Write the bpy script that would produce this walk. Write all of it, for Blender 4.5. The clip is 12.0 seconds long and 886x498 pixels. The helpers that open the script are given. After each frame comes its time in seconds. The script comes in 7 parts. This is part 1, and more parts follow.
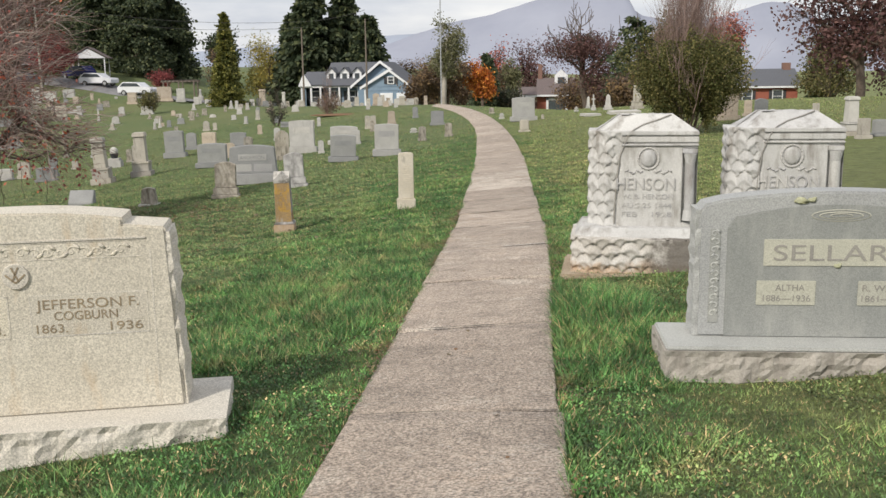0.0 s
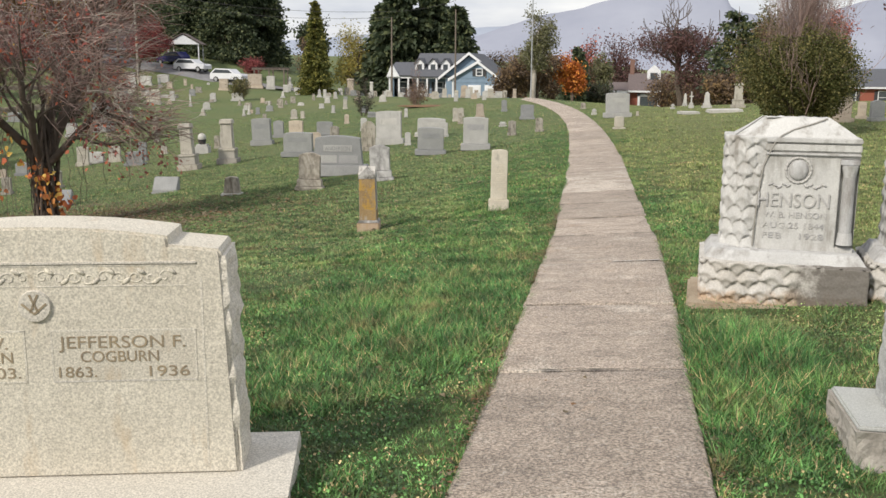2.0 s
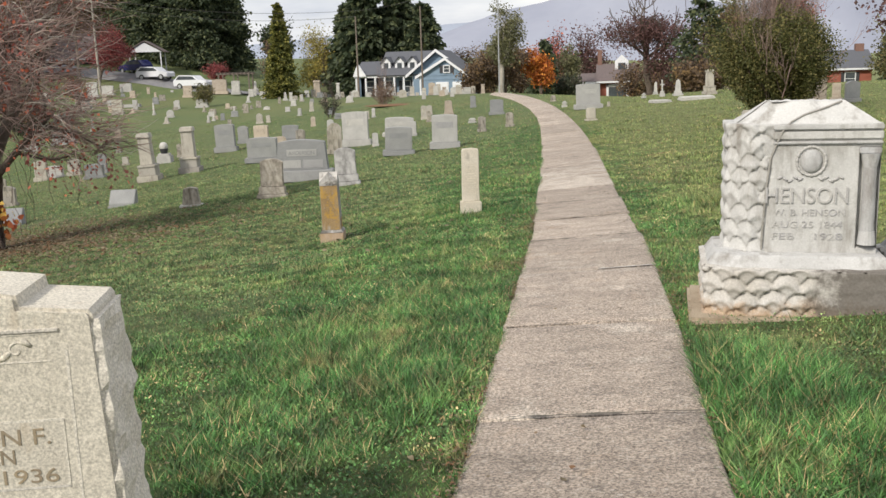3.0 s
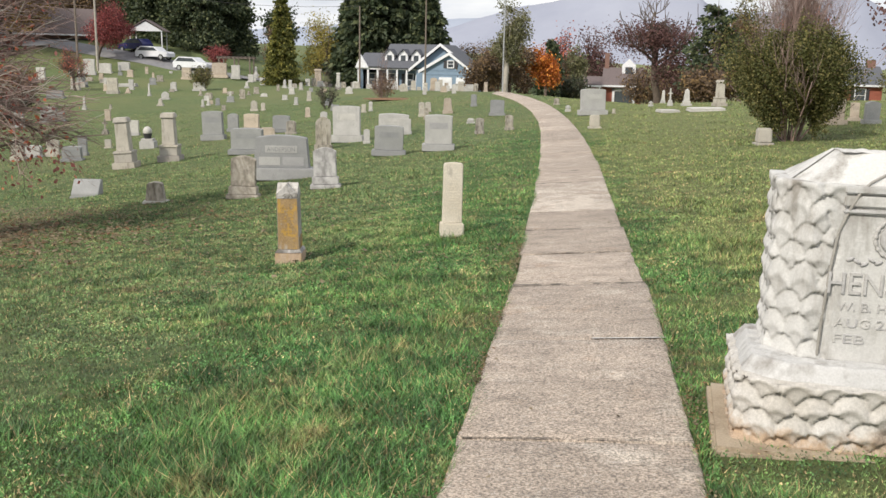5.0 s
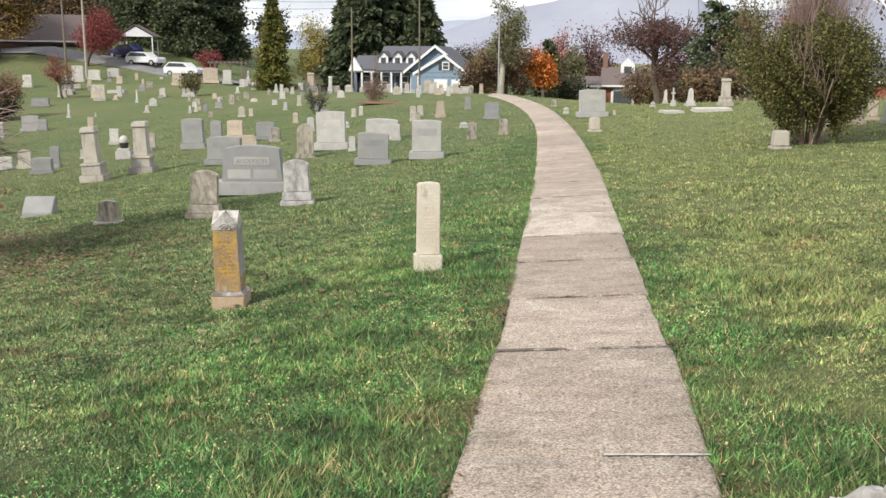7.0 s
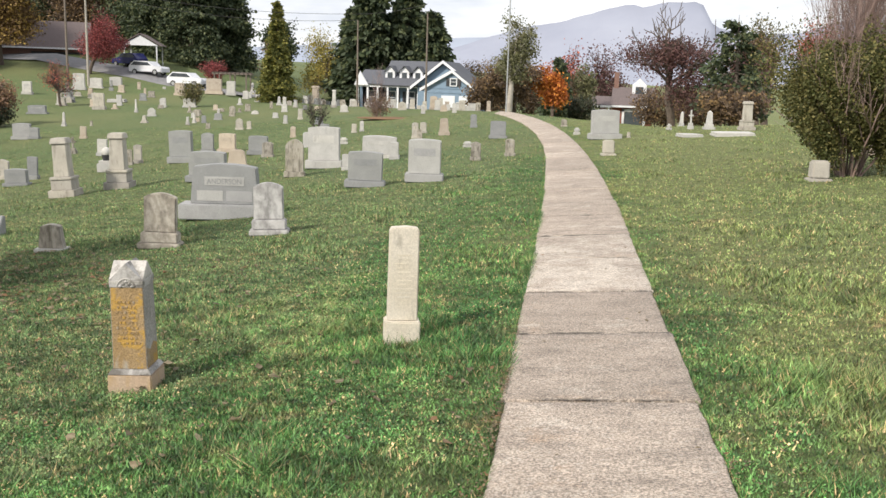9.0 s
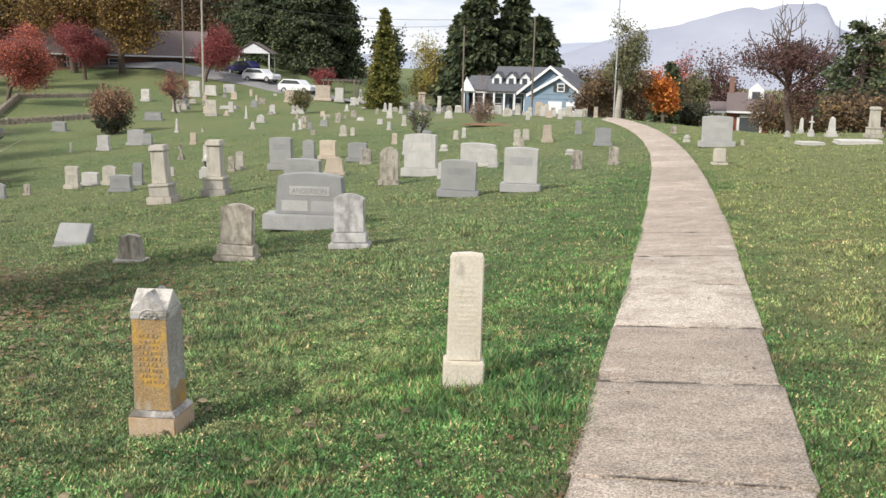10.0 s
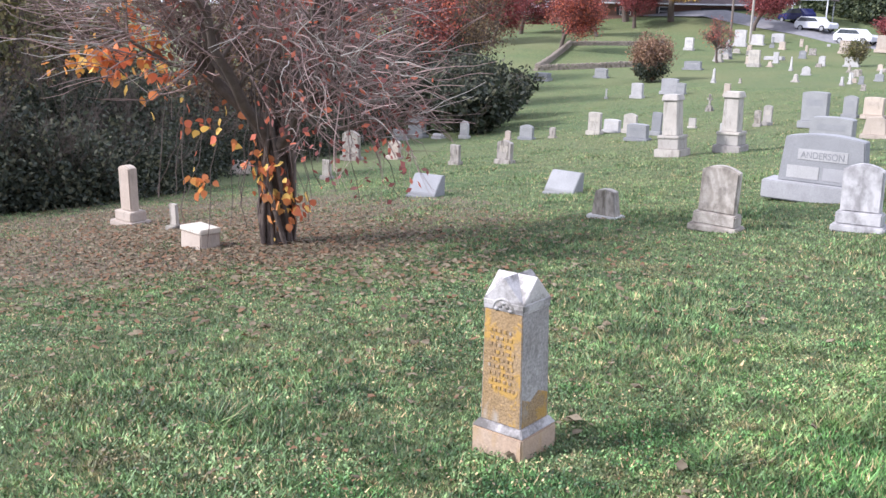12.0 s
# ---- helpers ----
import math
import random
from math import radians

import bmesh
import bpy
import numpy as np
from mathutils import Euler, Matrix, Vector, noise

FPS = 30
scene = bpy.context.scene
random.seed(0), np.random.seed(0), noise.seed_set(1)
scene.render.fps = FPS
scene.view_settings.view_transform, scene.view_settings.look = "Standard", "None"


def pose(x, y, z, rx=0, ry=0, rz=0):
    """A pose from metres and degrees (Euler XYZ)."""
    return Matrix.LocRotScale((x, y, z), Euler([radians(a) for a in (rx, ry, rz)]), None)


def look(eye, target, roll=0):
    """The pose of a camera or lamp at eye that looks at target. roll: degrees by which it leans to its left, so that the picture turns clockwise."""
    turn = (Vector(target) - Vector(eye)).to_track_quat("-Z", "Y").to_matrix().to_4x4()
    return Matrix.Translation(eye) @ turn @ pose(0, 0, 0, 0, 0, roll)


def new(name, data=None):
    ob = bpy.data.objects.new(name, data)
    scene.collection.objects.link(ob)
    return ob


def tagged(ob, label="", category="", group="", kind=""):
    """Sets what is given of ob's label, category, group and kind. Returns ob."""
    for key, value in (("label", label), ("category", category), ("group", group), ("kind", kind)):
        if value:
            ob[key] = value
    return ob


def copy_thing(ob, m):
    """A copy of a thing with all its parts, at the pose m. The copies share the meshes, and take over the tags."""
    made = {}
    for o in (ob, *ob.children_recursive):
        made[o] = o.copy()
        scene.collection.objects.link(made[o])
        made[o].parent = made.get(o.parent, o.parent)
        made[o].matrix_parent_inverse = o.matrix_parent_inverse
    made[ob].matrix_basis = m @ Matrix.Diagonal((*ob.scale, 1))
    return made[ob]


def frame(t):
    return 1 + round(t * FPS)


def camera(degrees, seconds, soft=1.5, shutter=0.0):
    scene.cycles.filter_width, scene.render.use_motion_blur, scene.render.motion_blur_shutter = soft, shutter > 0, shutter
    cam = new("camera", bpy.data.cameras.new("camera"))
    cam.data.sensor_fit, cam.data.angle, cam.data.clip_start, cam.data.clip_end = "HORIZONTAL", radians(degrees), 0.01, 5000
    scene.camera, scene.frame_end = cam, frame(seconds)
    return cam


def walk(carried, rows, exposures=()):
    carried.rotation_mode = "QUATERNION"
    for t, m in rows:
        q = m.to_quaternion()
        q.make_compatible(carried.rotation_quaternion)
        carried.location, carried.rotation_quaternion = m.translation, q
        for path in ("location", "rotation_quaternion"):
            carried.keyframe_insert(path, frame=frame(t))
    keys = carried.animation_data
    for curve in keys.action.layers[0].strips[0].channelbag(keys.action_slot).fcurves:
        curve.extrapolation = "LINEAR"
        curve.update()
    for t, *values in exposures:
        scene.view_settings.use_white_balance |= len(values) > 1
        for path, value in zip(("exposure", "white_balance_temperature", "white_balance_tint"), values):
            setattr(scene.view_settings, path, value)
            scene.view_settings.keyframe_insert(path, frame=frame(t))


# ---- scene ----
cam = camera(50.8, 12.0)
PATH = [
    (0, (0.719, -0.452, 1.722), (0.468, 1.497, 1.351), -0.83),
    (0.5, (0.642, -0.326, 1.717), (0.346, 1.621, 1.366), 0.09),
    (1, (0.505, -0.083, 1.738), (0.196, 1.866, 1.415), -0.03),
    (1.5, (0.430, 0.174, 1.718), (0.057, 2.107, 1.362), 0.06),
    (2, (0.396, 0.566, 1.703), (-0.025, 2.483, 1.317), 0.37),
    (2.5, (0.325, 1.031, 1.684), (-0.042, 2.959, 1.300), -0.83),
    (3, (0.266, 1.483, 1.657), (-0.103, 3.409, 1.266), -1.84),
    (3.5, (0.224, 1.959, 1.655), (-0.148, 3.880, 1.245), -0.34),
    (5.5, (0.224, 3.672, 1.754), (-0.155, 5.596, 1.357), 1.65),
    (6, (0.225, 4.161, 1.748), (-0.197, 6.076, 1.358), 2.57),
    (6.5, (0.172, 4.688, 1.715), (-0.214, 6.613, 1.336), 2.13),
    (7, (0.115, 5.242, 1.705), (-0.249, 7.168, 1.306), 0.37),
    (7.5, (0.070, 5.767, 1.716), (-0.293, 7.695, 1.331), 1.57),
    (9.5, (-0.135, 8.111, 1.624), (-0.528, 10.039, 1.264), 1.62),
    (10, (-0.054, 8.607, 1.630), (-0.654, 10.480, 1.271), 1.34),
    (10.5, (-0.069, 9.123, 1.596), (-0.834, 10.920, 1.164), 1.22),
    (11, (-0.126, 9.570, 1.549), (-1.174, 11.198, 1.049), 1.44),
    (11.5, (-0.234, 10.008, 1.517), (-1.546, 11.429, 1.008), 2.17),
    (12, (-0.345, 10.404, 1.520), (-1.832, 11.649, 1.034), 1.38),
]
walk(cam, [(t, look(eye, target, roll)) for t, eye, target, roll in PATH],
     ((0, 0.10, 6500, 10), (2.5, 0.18, 6500, 10), (5.5, 0.34, 6500, 10), (7.5, 0.46, 6500, 10), (9.5, 0.48, 6500, 10), (10.5, 0.60, 6300, 11), (11.1, 0.82, 6080, 12), (11.5, 0.86, 5750, 16), (12, 1.02, 5600, 21)))

# ---- light ----
SUN_DIR = Vector((-0.50, -0.86, 0.78)).normalized()
world = bpy.data.worlds.new("sky")
scene.world = world
world.use_nodes = True
wn, wl = world.node_tree.nodes, world.node_tree.links
wn.clear()
w_out = wn.new("ShaderNodeOutputWorld")
w_bg = wn.new("ShaderNodeBackground")
w_sky = wn.new("ShaderNodeTexSky")
w_sky.sky_type = "NISHITA"
w_sky.sun_disc = False
w_sky.sun_elevation = math.asin(SUN_DIR.z)
w_sky.sun_rotation = math.atan2(SUN_DIR.x, SUN_DIR.y)
w_sky.dust_density = 2.0
w_tc = wn.new("ShaderNodeTexCoord")
w_map = wn.new("ShaderNodeMapping")
w_map.inputs["Scale"].default_value = (1.6, 1.6, 7.0)
w_noise = wn.new("ShaderNodeTexNoise")
w_noise.inputs["Scale"].default_value = 2.2
w_noise.inputs["Detail"].default_value = 7
w_noise.inputs["Roughness"].default_value = 0.55
w_ramp = wn.new("ShaderNodeValToRGB")
w_ramp.color_ramp.elements[0].position = 0.33
w_ramp.color_ramp.elements[0].color = (5.2, 5.6, 6.6, 1)
w_ramp.color_ramp.elements[1].position = 0.62
w_ramp.color_ramp.elements[1].color = (9.6, 9.5, 9.4, 1)
w_mix = wn.new("ShaderNodeMixRGB")
w_mix.inputs["Fac"].default_value = 0.86
wl.new(w_tc.outputs["Generated"], w_map.inputs["Vector"])
wl.new(w_map.outputs["Vector"], w_noise.inputs["Vector"])
wl.new(w_noise.outputs["Fac"], w_ramp.inputs["Fac"])
wl.new(w_sky.outputs["Color"], w_mix.inputs["Color1"])
wl.new(w_ramp.outputs["Color"], w_mix.inputs["Color2"])
wl.new(w_mix.outputs["Color"], w_bg.inputs["Color"])
w_bg.inputs["Strength"].default_value = 0.1
wl.new(w_bg.outputs["Background"], w_out.inputs["Surface"])
sun = bpy.data.lights.new("sun", "SUN")
sun.energy, sun.angle, sun.color = 3.2, radians(6.0), (1.0, 0.93, 0.82)
sun_ob = new("sun", sun)
sun_ob.matrix_world = look(SUN_DIR * 60, (0, 0, 0))


# ---- materials ----
def node_mat(name):
    m = bpy.data.materials.new(name)
    m.use_nodes = True
    nt = m.node_tree
    bsdf = nt.nodes["Principled BSDF"]
    return m, nt.nodes, nt.links, bsdf


def noise_node(n, l, coord, scale, detail=5, rough=0.55, stretch=None):
    tex = n.new("ShaderNodeTexNoise")
    tex.inputs["Scale"].default_value = scale
    tex.inputs["Detail"].default_value = detail
    tex.inputs["Roughness"].default_value = rough
    if stretch:
        mp = n.new("ShaderNodeMapping")
        mp.inputs["Scale"].default_value = stretch
        l.new(coord, mp.inputs["Vector"])
        coord = mp.outputs["Vector"]
    l.new(coord, tex.inputs["Vector"])
    return tex.outputs["Fac"]


def ramp_node(n, l, fac, lo, hi, a=(0, 0, 0, 1), b=(1, 1, 1, 1)):
    r = n.new("ShaderNodeValToRGB")
    r.color_ramp.elements[0].position, r.color_ramp.elements[1].position = lo, hi
    r.color_ramp.elements[0].color, r.color_ramp.elements[1].color = a, b
    l.new(fac, r.inputs["Fac"])
    return r.outputs["Color"]


def mix_node(n, l, fac, a, b, blend="MIX"):
    x = n.new("ShaderNodeMixRGB")
    x.blend_type = blend
    for sock, v in (("Fac", fac), ("Color1", a), ("Color2", b)):
        if isinstance(v, (int, float)):
            x.inputs[sock].default_value = v
        elif isinstance(v, tuple):
            x.inputs[sock].default_value = (*v[:3], 1)
        else:
            l.new(v, x.inputs[sock])
    return x.outputs["Color"]


def bump_node(n, l, height, strength, dist, bsdf):
    b = n.new("ShaderNodeBump")
    b.inputs["Strength"].default_value, b.inputs["Distance"].default_value = strength, dist
    l.new(height, b.inputs["Height"])
    l.new(b.outputs["Normal"], bsdf.inputs["Normal"])


def object_coord(n, l):
    """Object coordinates shifted by a random amount for each object."""
    tc = n.new("ShaderNodeTexCoord")
    info = n.new("ShaderNodeObjectInfo")
    mul = n.new("ShaderNodeMath")
    mul.operation = "MULTIPLY"
    mul.inputs[1].default_value = 40
    l.new(info.outputs["Random"], mul.inputs[0])
    add = n.new("ShaderNodeVectorMath")
    add.operation = "ADD"
    l.new(tc.outputs["Object"], add.inputs[0])
    l.new(mul.outputs[0], add.inputs[1])
    return add.outputs["Vector"], info.outputs["Random"]


def stone_mat(name, base, alt, stain, stain_lo=0.55, stain_hi=0.75, speck=90, speck_amt=0.25, rough=0.85, bump=0.35, streak=True, lichen=None, lich_lo=0.62):
    m, n, l, bsdf = node_mat(name)
    co, rnd = object_coord(n, l)
    big = noise_node(n, l, co, 2.6, 6)
    c = mix_node(n, l, ramp_node(n, l, big, 0.35, 0.65), base, alt)
    fine = noise_node(n, l, co, speck, 3, 0.7)
    c = mix_node(n, l, speck_amt, c, ramp_node(n, l, fine, 0.35, 0.65, (0.25, 0.25, 0.25, 1), (1.25, 1.25, 1.25, 1)), "MULTIPLY")
    st = noise_node(n, l, co, 5.0, 8, 0.65, (1.6, 1.6, 0.45) if streak else None)
    c = mix_node(n, l, ramp_node(n, l, st, stain_lo, stain_hi), c, stain)
    if lichen:
        li = noise_node(n, l, co, 7.0, 9, 0.7)
        c = mix_node(n, l, ramp_node(n, l, li, lich_lo, lich_lo + 0.06), c, lichen)
    tone = ramp_node(n, l, rnd, 0, 1, (0.84, 0.84, 0.86, 1), (1.06, 1.05, 1.02, 1))
    c = mix_node(n, l, 1.0, c, tone, "MULTIPLY")
    l.new(c, bsdf.inputs["Base Color"])
    bsdf.inputs["Roughness"].default_value = rough
    mid = noise_node(n, l, co, 28, 8, 0.7)
    bump_node(n, l, mid, bump, 0.02, bsdf)
    return m


M_WHITE = stone_mat("white_marble", (0.56, 0.55, 0.525), (0.45, 0.44, 0.42), (0.27, 0.26, 0.24), 0.58, 0.82)
M_HENSON = stone_mat("rock_faced_marble", (0.545, 0.545, 0.54), (0.44, 0.44, 0.435), (0.23, 0.215, 0.195), 0.50, 0.72, speck_amt=0.15, bump=0.3)


def stained_base_mat():
    """Marble base of the rock-faced monuments: tan at the foot, grey-brown crust on the sawn end."""
    m, n, l, bsdf = node_mat("stained_marble_base")
    tc = n.new("ShaderNodeTexCoord")
    co = tc.outputs["Object"]
    c = mix_node(n, l, ramp_node(n, l, noise_node(n, l, co, 4.0, 6), 0.35, 0.65), (0.54, 0.525, 0.50), (0.45, 0.425, 0.385))
    sx = n.new("ShaderNodeSeparateXYZ")
    l.new(co, sx.inputs["Vector"])
    rough = noise_node(n, l, co, 7.0, 9, 0.7)
    for axis, k, lo, hi, tint in (("Z", -2.2, 0.26, 0.46, (0.40, 0.28, 0.18)), ("X", 1.2, 0.60, 0.78, (0.13, 0.115, 0.10))):
        ad = n.new("ShaderNodeMath")
        ad.operation = "MULTIPLY_ADD"
        ad.inputs[1].default_value = k
        l.new(sx.outputs[axis], ad.inputs[0])
        l.new(rough, ad.inputs[2])
        c = mix_node(n, l, ramp_node(n, l, ad.outputs[0], lo, hi, (0, 0, 0, 1), (0.85, 0.85, 0.85, 1)), c, tint)
    fine = noise_node(n, l, co, 60, 5, 0.75)
    c = mix_node(n, l, 0.3, c, ramp_node(n, l, fine, 0.36, 0.64, (0.35, 0.34, 0.33, 1), (1.35, 1.35, 1.35, 1)), "MULTIPLY")
    l.new(c, bsdf.inputs["Base Color"])
    bsdf.inputs["Roughness"].default_value = 0.9
    bump_node(n, l, fine, 0.3, 0.01, bsdf)
    return m


M_HBASE = stained_base_mat()
M_PALE = stone_mat("pale_limestone", (0.52, 0.49, 0.43), (0.43, 0.40, 0.35), (0.19, 0.18, 0.15), 0.52, 0.76)
M_GREY = stone_mat("grey_granite", (0.315, 0.322, 0.325), (0.265, 0.272, 0.275), (0.22, 0.22, 0.22), 0.62, 0.85, speck=140, speck_amt=0.4, bump=0.12)
M_PALEGREY = stone_mat("light_granite", (0.43, 0.43, 0.425), (0.37, 0.37, 0.365), (0.28, 0.27, 0.26), 0.60, 0.84, speck=120, speck_amt=0.35, bump=0.15)
M_DARK = stone_mat("weathered_dark_marble", (0.45, 0.42, 0.37), (0.35, 0.32, 0.27), (0.14, 0.125, 0.10), 0.47, 0.64, lichen=(0.24, 0.24, 0.15), lich_lo=0.60)
M_PINK = stone_mat("tan_sandstone", (0.52, 0.45, 0.37), (0.44, 0.37, 0.30), (0.24, 0.21, 0.17), 0.55, 0.78)


def swirl_mat(name, base, alt, vein, scale):
    """Marble with curving dark bands, as old sawn blocks weather."""
    m, n, l, bsdf = node_mat(name)
    co, rnd = object_coord(n, l)
    c = mix_node(n, l, ramp_node(n, l, noise_node(n, l, co, 3.5, 6), 0.35, 0.65), base, alt)
    w = n.new("ShaderNodeTexWave")
    w.bands_direction = "DIAGONAL"
    w.inputs["Scale"].default_value, w.inputs["Distortion"].default_value = scale, 20.0
    w.inputs["Detail"].default_value, w.inputs["Detail Scale"].default_value = 4.0, 0.7
    l.new(co, w.inputs["Vector"])
    c = mix_node(n, l, ramp_node(n, l, w.outputs["Fac"], 0.40, 1.0, (0, 0, 0, 1), (0.42, 0.42, 0.42, 1)), c, vein)
    dirt = noise_node(n, l, co, 5.0, 9, 0.75, (1.0, 1.0, 0.6))
    c = mix_node(n, l, ramp_node(n, l, dirt, 0.46, 0.66, (0, 0, 0, 1), (0.75, 0.75, 0.75, 1)), c, tuple(v * 0.7 for v in vein))
    l.new(c, bsdf.inputs["Base Color"])
    bsdf.inputs["Roughness"].default_value = 0.85
    bump_node(n, l, dirt, 0.35, 0.02, bsdf)
    return m


M_SWIRL = swirl_mat("brown_swirled_marble", (0.50, 0.46, 0.40), (0.40, 0.36, 0.30), (0.17, 0.145, 0.115), 1.7)
M_SWIRLWHITE = swirl_mat("grey_swirled_marble", (0.52, 0.51, 0.50), (0.43, 0.42, 0.41), (0.21, 0.20, 0.195), 1.3)
M_VEIN = stone_mat("veined_marble", (0.58, 0.565, 0.55), (0.47, 0.46, 0.45), (0.19, 0.18, 0.17), 0.52, 0.575, streak=True)
M_CREAM = stone_mat("cream_granite", (0.72, 0.675, 0.575), (0.63, 0.585, 0.49), (0.50, 0.38, 0.24), 0.57, 0.84, speck=120, speck_amt=0.52, bump=0.3)
M_CREAM_PALE = stone_mat("pale_cream_granite", (0.72, 0.68, 0.60), (0.65, 0.61, 0.53), (0.40, 0.35, 0.28), 0.62, 0.86, speck=120, speck_amt=0.55, bump=0.3)
M_BASEROUGH = stone_mat("rough_grey_base", (0.46, 0.43, 0.38), (0.38, 0.35, 0.31), (0.17, 0.15, 0.13), 0.50, 0.76, bump=0.6)
M_SELLFACE = stone_mat("blue_grey_granite_face", (0.31, 0.32, 0.31), (0.255, 0.268, 0.262), (0.36, 0.365, 0.35), 0.50, 0.78, speck=160, speck_amt=0.35, bump=0.06, rough=0.6)
M_SELLRIM = stone_mat("light_blue_granite", (0.47, 0.48, 0.46), (0.41, 0.42, 0.41), (0.27, 0.28, 0.26), 0.60, 0.86, speck=120, speck_amt=0.35, bump=0.35)
M_PANEL = stone_mat("pale_letter_panel", (0.49, 0.485, 0.41), (0.44, 0.44, 0.375), (0.33, 0.33, 0.28), 0.58, 0.83, speck=120, speck_amt=0.3, bump=0.2)
M_LICHEN = stone_mat("lichen_covered_marble", (0.43, 0.31, 0.17), (0.34, 0.225, 0.10), (0.40, 0.36, 0.30), 0.56, 0.70, lichen=(0.47, 0.29, 0.07), lich_lo=0.53, speck_amt=0.5, bump=0.7)
M_LICHTOP = stone_mat("grey_marble_side", (0.37, 0.355, 0.34), (0.27, 0.255, 0.24), (0.15, 0.14, 0.125), 0.50, 0.70, speck=60, speck_amt=0.5)
M_PILLARTOP = stone_mat("pale_marble_top", (0.56, 0.54, 0.51), (0.38, 0.365, 0.345), (0.14, 0.13, 0.115), 0.45, 0.58, streak=False)
M_POST = stone_mat("ivory_marble", (0.70, 0.65, 0.55), (0.62, 0.56, 0.45), (0.36, 0.33, 0.27), 0.55, 0.70, bump=0.25)
M_TANBASE = stone_mat("tan_marble_base", (0.42, 0.31, 0.22), (0.47, 0.37, 0.28), (0.40, 0.27, 0.12), 0.52, 0.70)
# darker letter colours stand for the shadow inside cut lettering
M_INK = stone_mat("cut_letter_shadow", (0.16, 0.13, 0.10), (0.13, 0.11, 0.08), (0.20, 0.17, 0.13), 0.6, 0.9, bump=0.1)
M_INKGREY = stone_mat("cut_letter_grey", (0.30, 0.29, 0.27), (0.26, 0.25, 0.23), (0.36, 0.35, 0.33), 0.6, 0.9, bump=0.1)
M_INKTAN = stone_mat("cut_letter_tan", (0.33, 0.27, 0.185), (0.28, 0.225, 0.15), (0.40, 0.34, 0.25), 0.6, 0.9, bump=0.1)
M_RELIEF = stone_mat("raised_letter_marble", (0.50, 0.495, 0.485), (0.42, 0.415, 0.41), (0.28, 0.27, 0.26), 0.55, 0.80, bump=0.2)
M_PAD = stone_mat("stained_concrete_pad", (0.42, 0.35, 0.26), (0.36, 0.29, 0.21), (0.20, 0.15, 0.10), 0.5, 0.75, bump=0.5)


def concrete_mat(name, base, alt, pale=0.55):
    m, n, l, bsdf = node_mat(name)
    co, rnd = object_coord(n, l)
    c = mix_node(n, l, ramp_node(n, l, noise_node(n, l, co, 1.1, 6, 0.65), 0.36, 0.64), base, alt)
    c = mix_node(n, l, ramp_node(n, l, noise_node(n, l, co, 2.7, 9, 0.78, (0.8, 1.5, 1.0)), 0.47, 0.63, (0, 0, 0, 1), (0.85, 0.85, 0.85, 1)), c, tuple(v * 0.56 for v in base))
    c = mix_node(n, l, ramp_node(n, l, noise_node(n, l, co, 1.7, 7, 0.65), 0.60, 0.74, (0, 0, 0, 1), (0.7, 0.7, 0.7, 1)), c, (0.40, 0.29, 0.20))
    worn = noise_node(n, l, co, 1.5, 10, 0.72, (1.0, 1.0, 1.0))
    c = mix_node(n, l, ramp_node(n, l, worn, pale, pale + 0.12, (0, 0, 0, 1), (0.75, 0.75, 0.75, 1)), c, (0.58, 0.535, 0.47))
    grit = noise_node(n, l, co, 70, 4, 0.8)
    c = mix_node(n, l, 0.8, c, ramp_node(n, l, grit, 0.40, 0.62, (0.24, 0.23, 0.22, 1), (1.75, 1.70, 1.66, 1)), "MULTIPLY")
    flake = noise_node(n, l, co, 30, 8, 0.85)
    c = mix_node(n, l, ramp_node(n, l, flake, 0.55, 0.62, (0, 0, 0, 1), (0.75, 0.75, 0.75, 1)), c, (0.62, 0.57, 0.51))
    c = mix_node(n, l, ramp_node(n, l, noise_node(n, l, co, 19, 9, 0.85), 0.55, 0.62, (0, 0, 0, 1), (0.8, 0.8, 0.8, 1)), c, (0.16, 0.14, 0.125))
    scuff = noise_node(n, l, co, 6.0, 10, 0.85, (0.5, 2.2, 1.0))
    c = mix_node(n, l, ramp_node(n, l, scuff, 0.59, 0.66, (0, 0, 0, 1), (0.65, 0.65, 0.65, 1)), c, (0.15, 0.13, 0.115))
    tone = ramp_node(n, l, rnd, 0, 1, (0.84, 0.83, 0.82, 1), (1.06, 1.05, 1.04, 1))
    c = mix_node(n, l, 1.0, c, tone, "MULTIPLY")
    l.new(c, bsdf.inputs["Base Color"])
    bsdf.inputs["Roughness"].default_value = 0.92
    bump_node(n, l, flake, 0.8, 0.012, bsdf)
    return m


M_JOINT = stone_mat("joint_soil", (0.13, 0.115, 0.095), (0.09, 0.08, 0.065), (0.20, 0.175, 0.14), 0.5, 0.7, bump=0.5)
M_CONC = concrete_mat("aged_concrete", (0.465, 0.400, 0.338), (0.362, 0.310, 0.260))
M_CONC_NEW = concrete_mat("pale_concrete", (0.455, 0.395, 0.335), (0.37, 0.32, 0.27), 0.43)


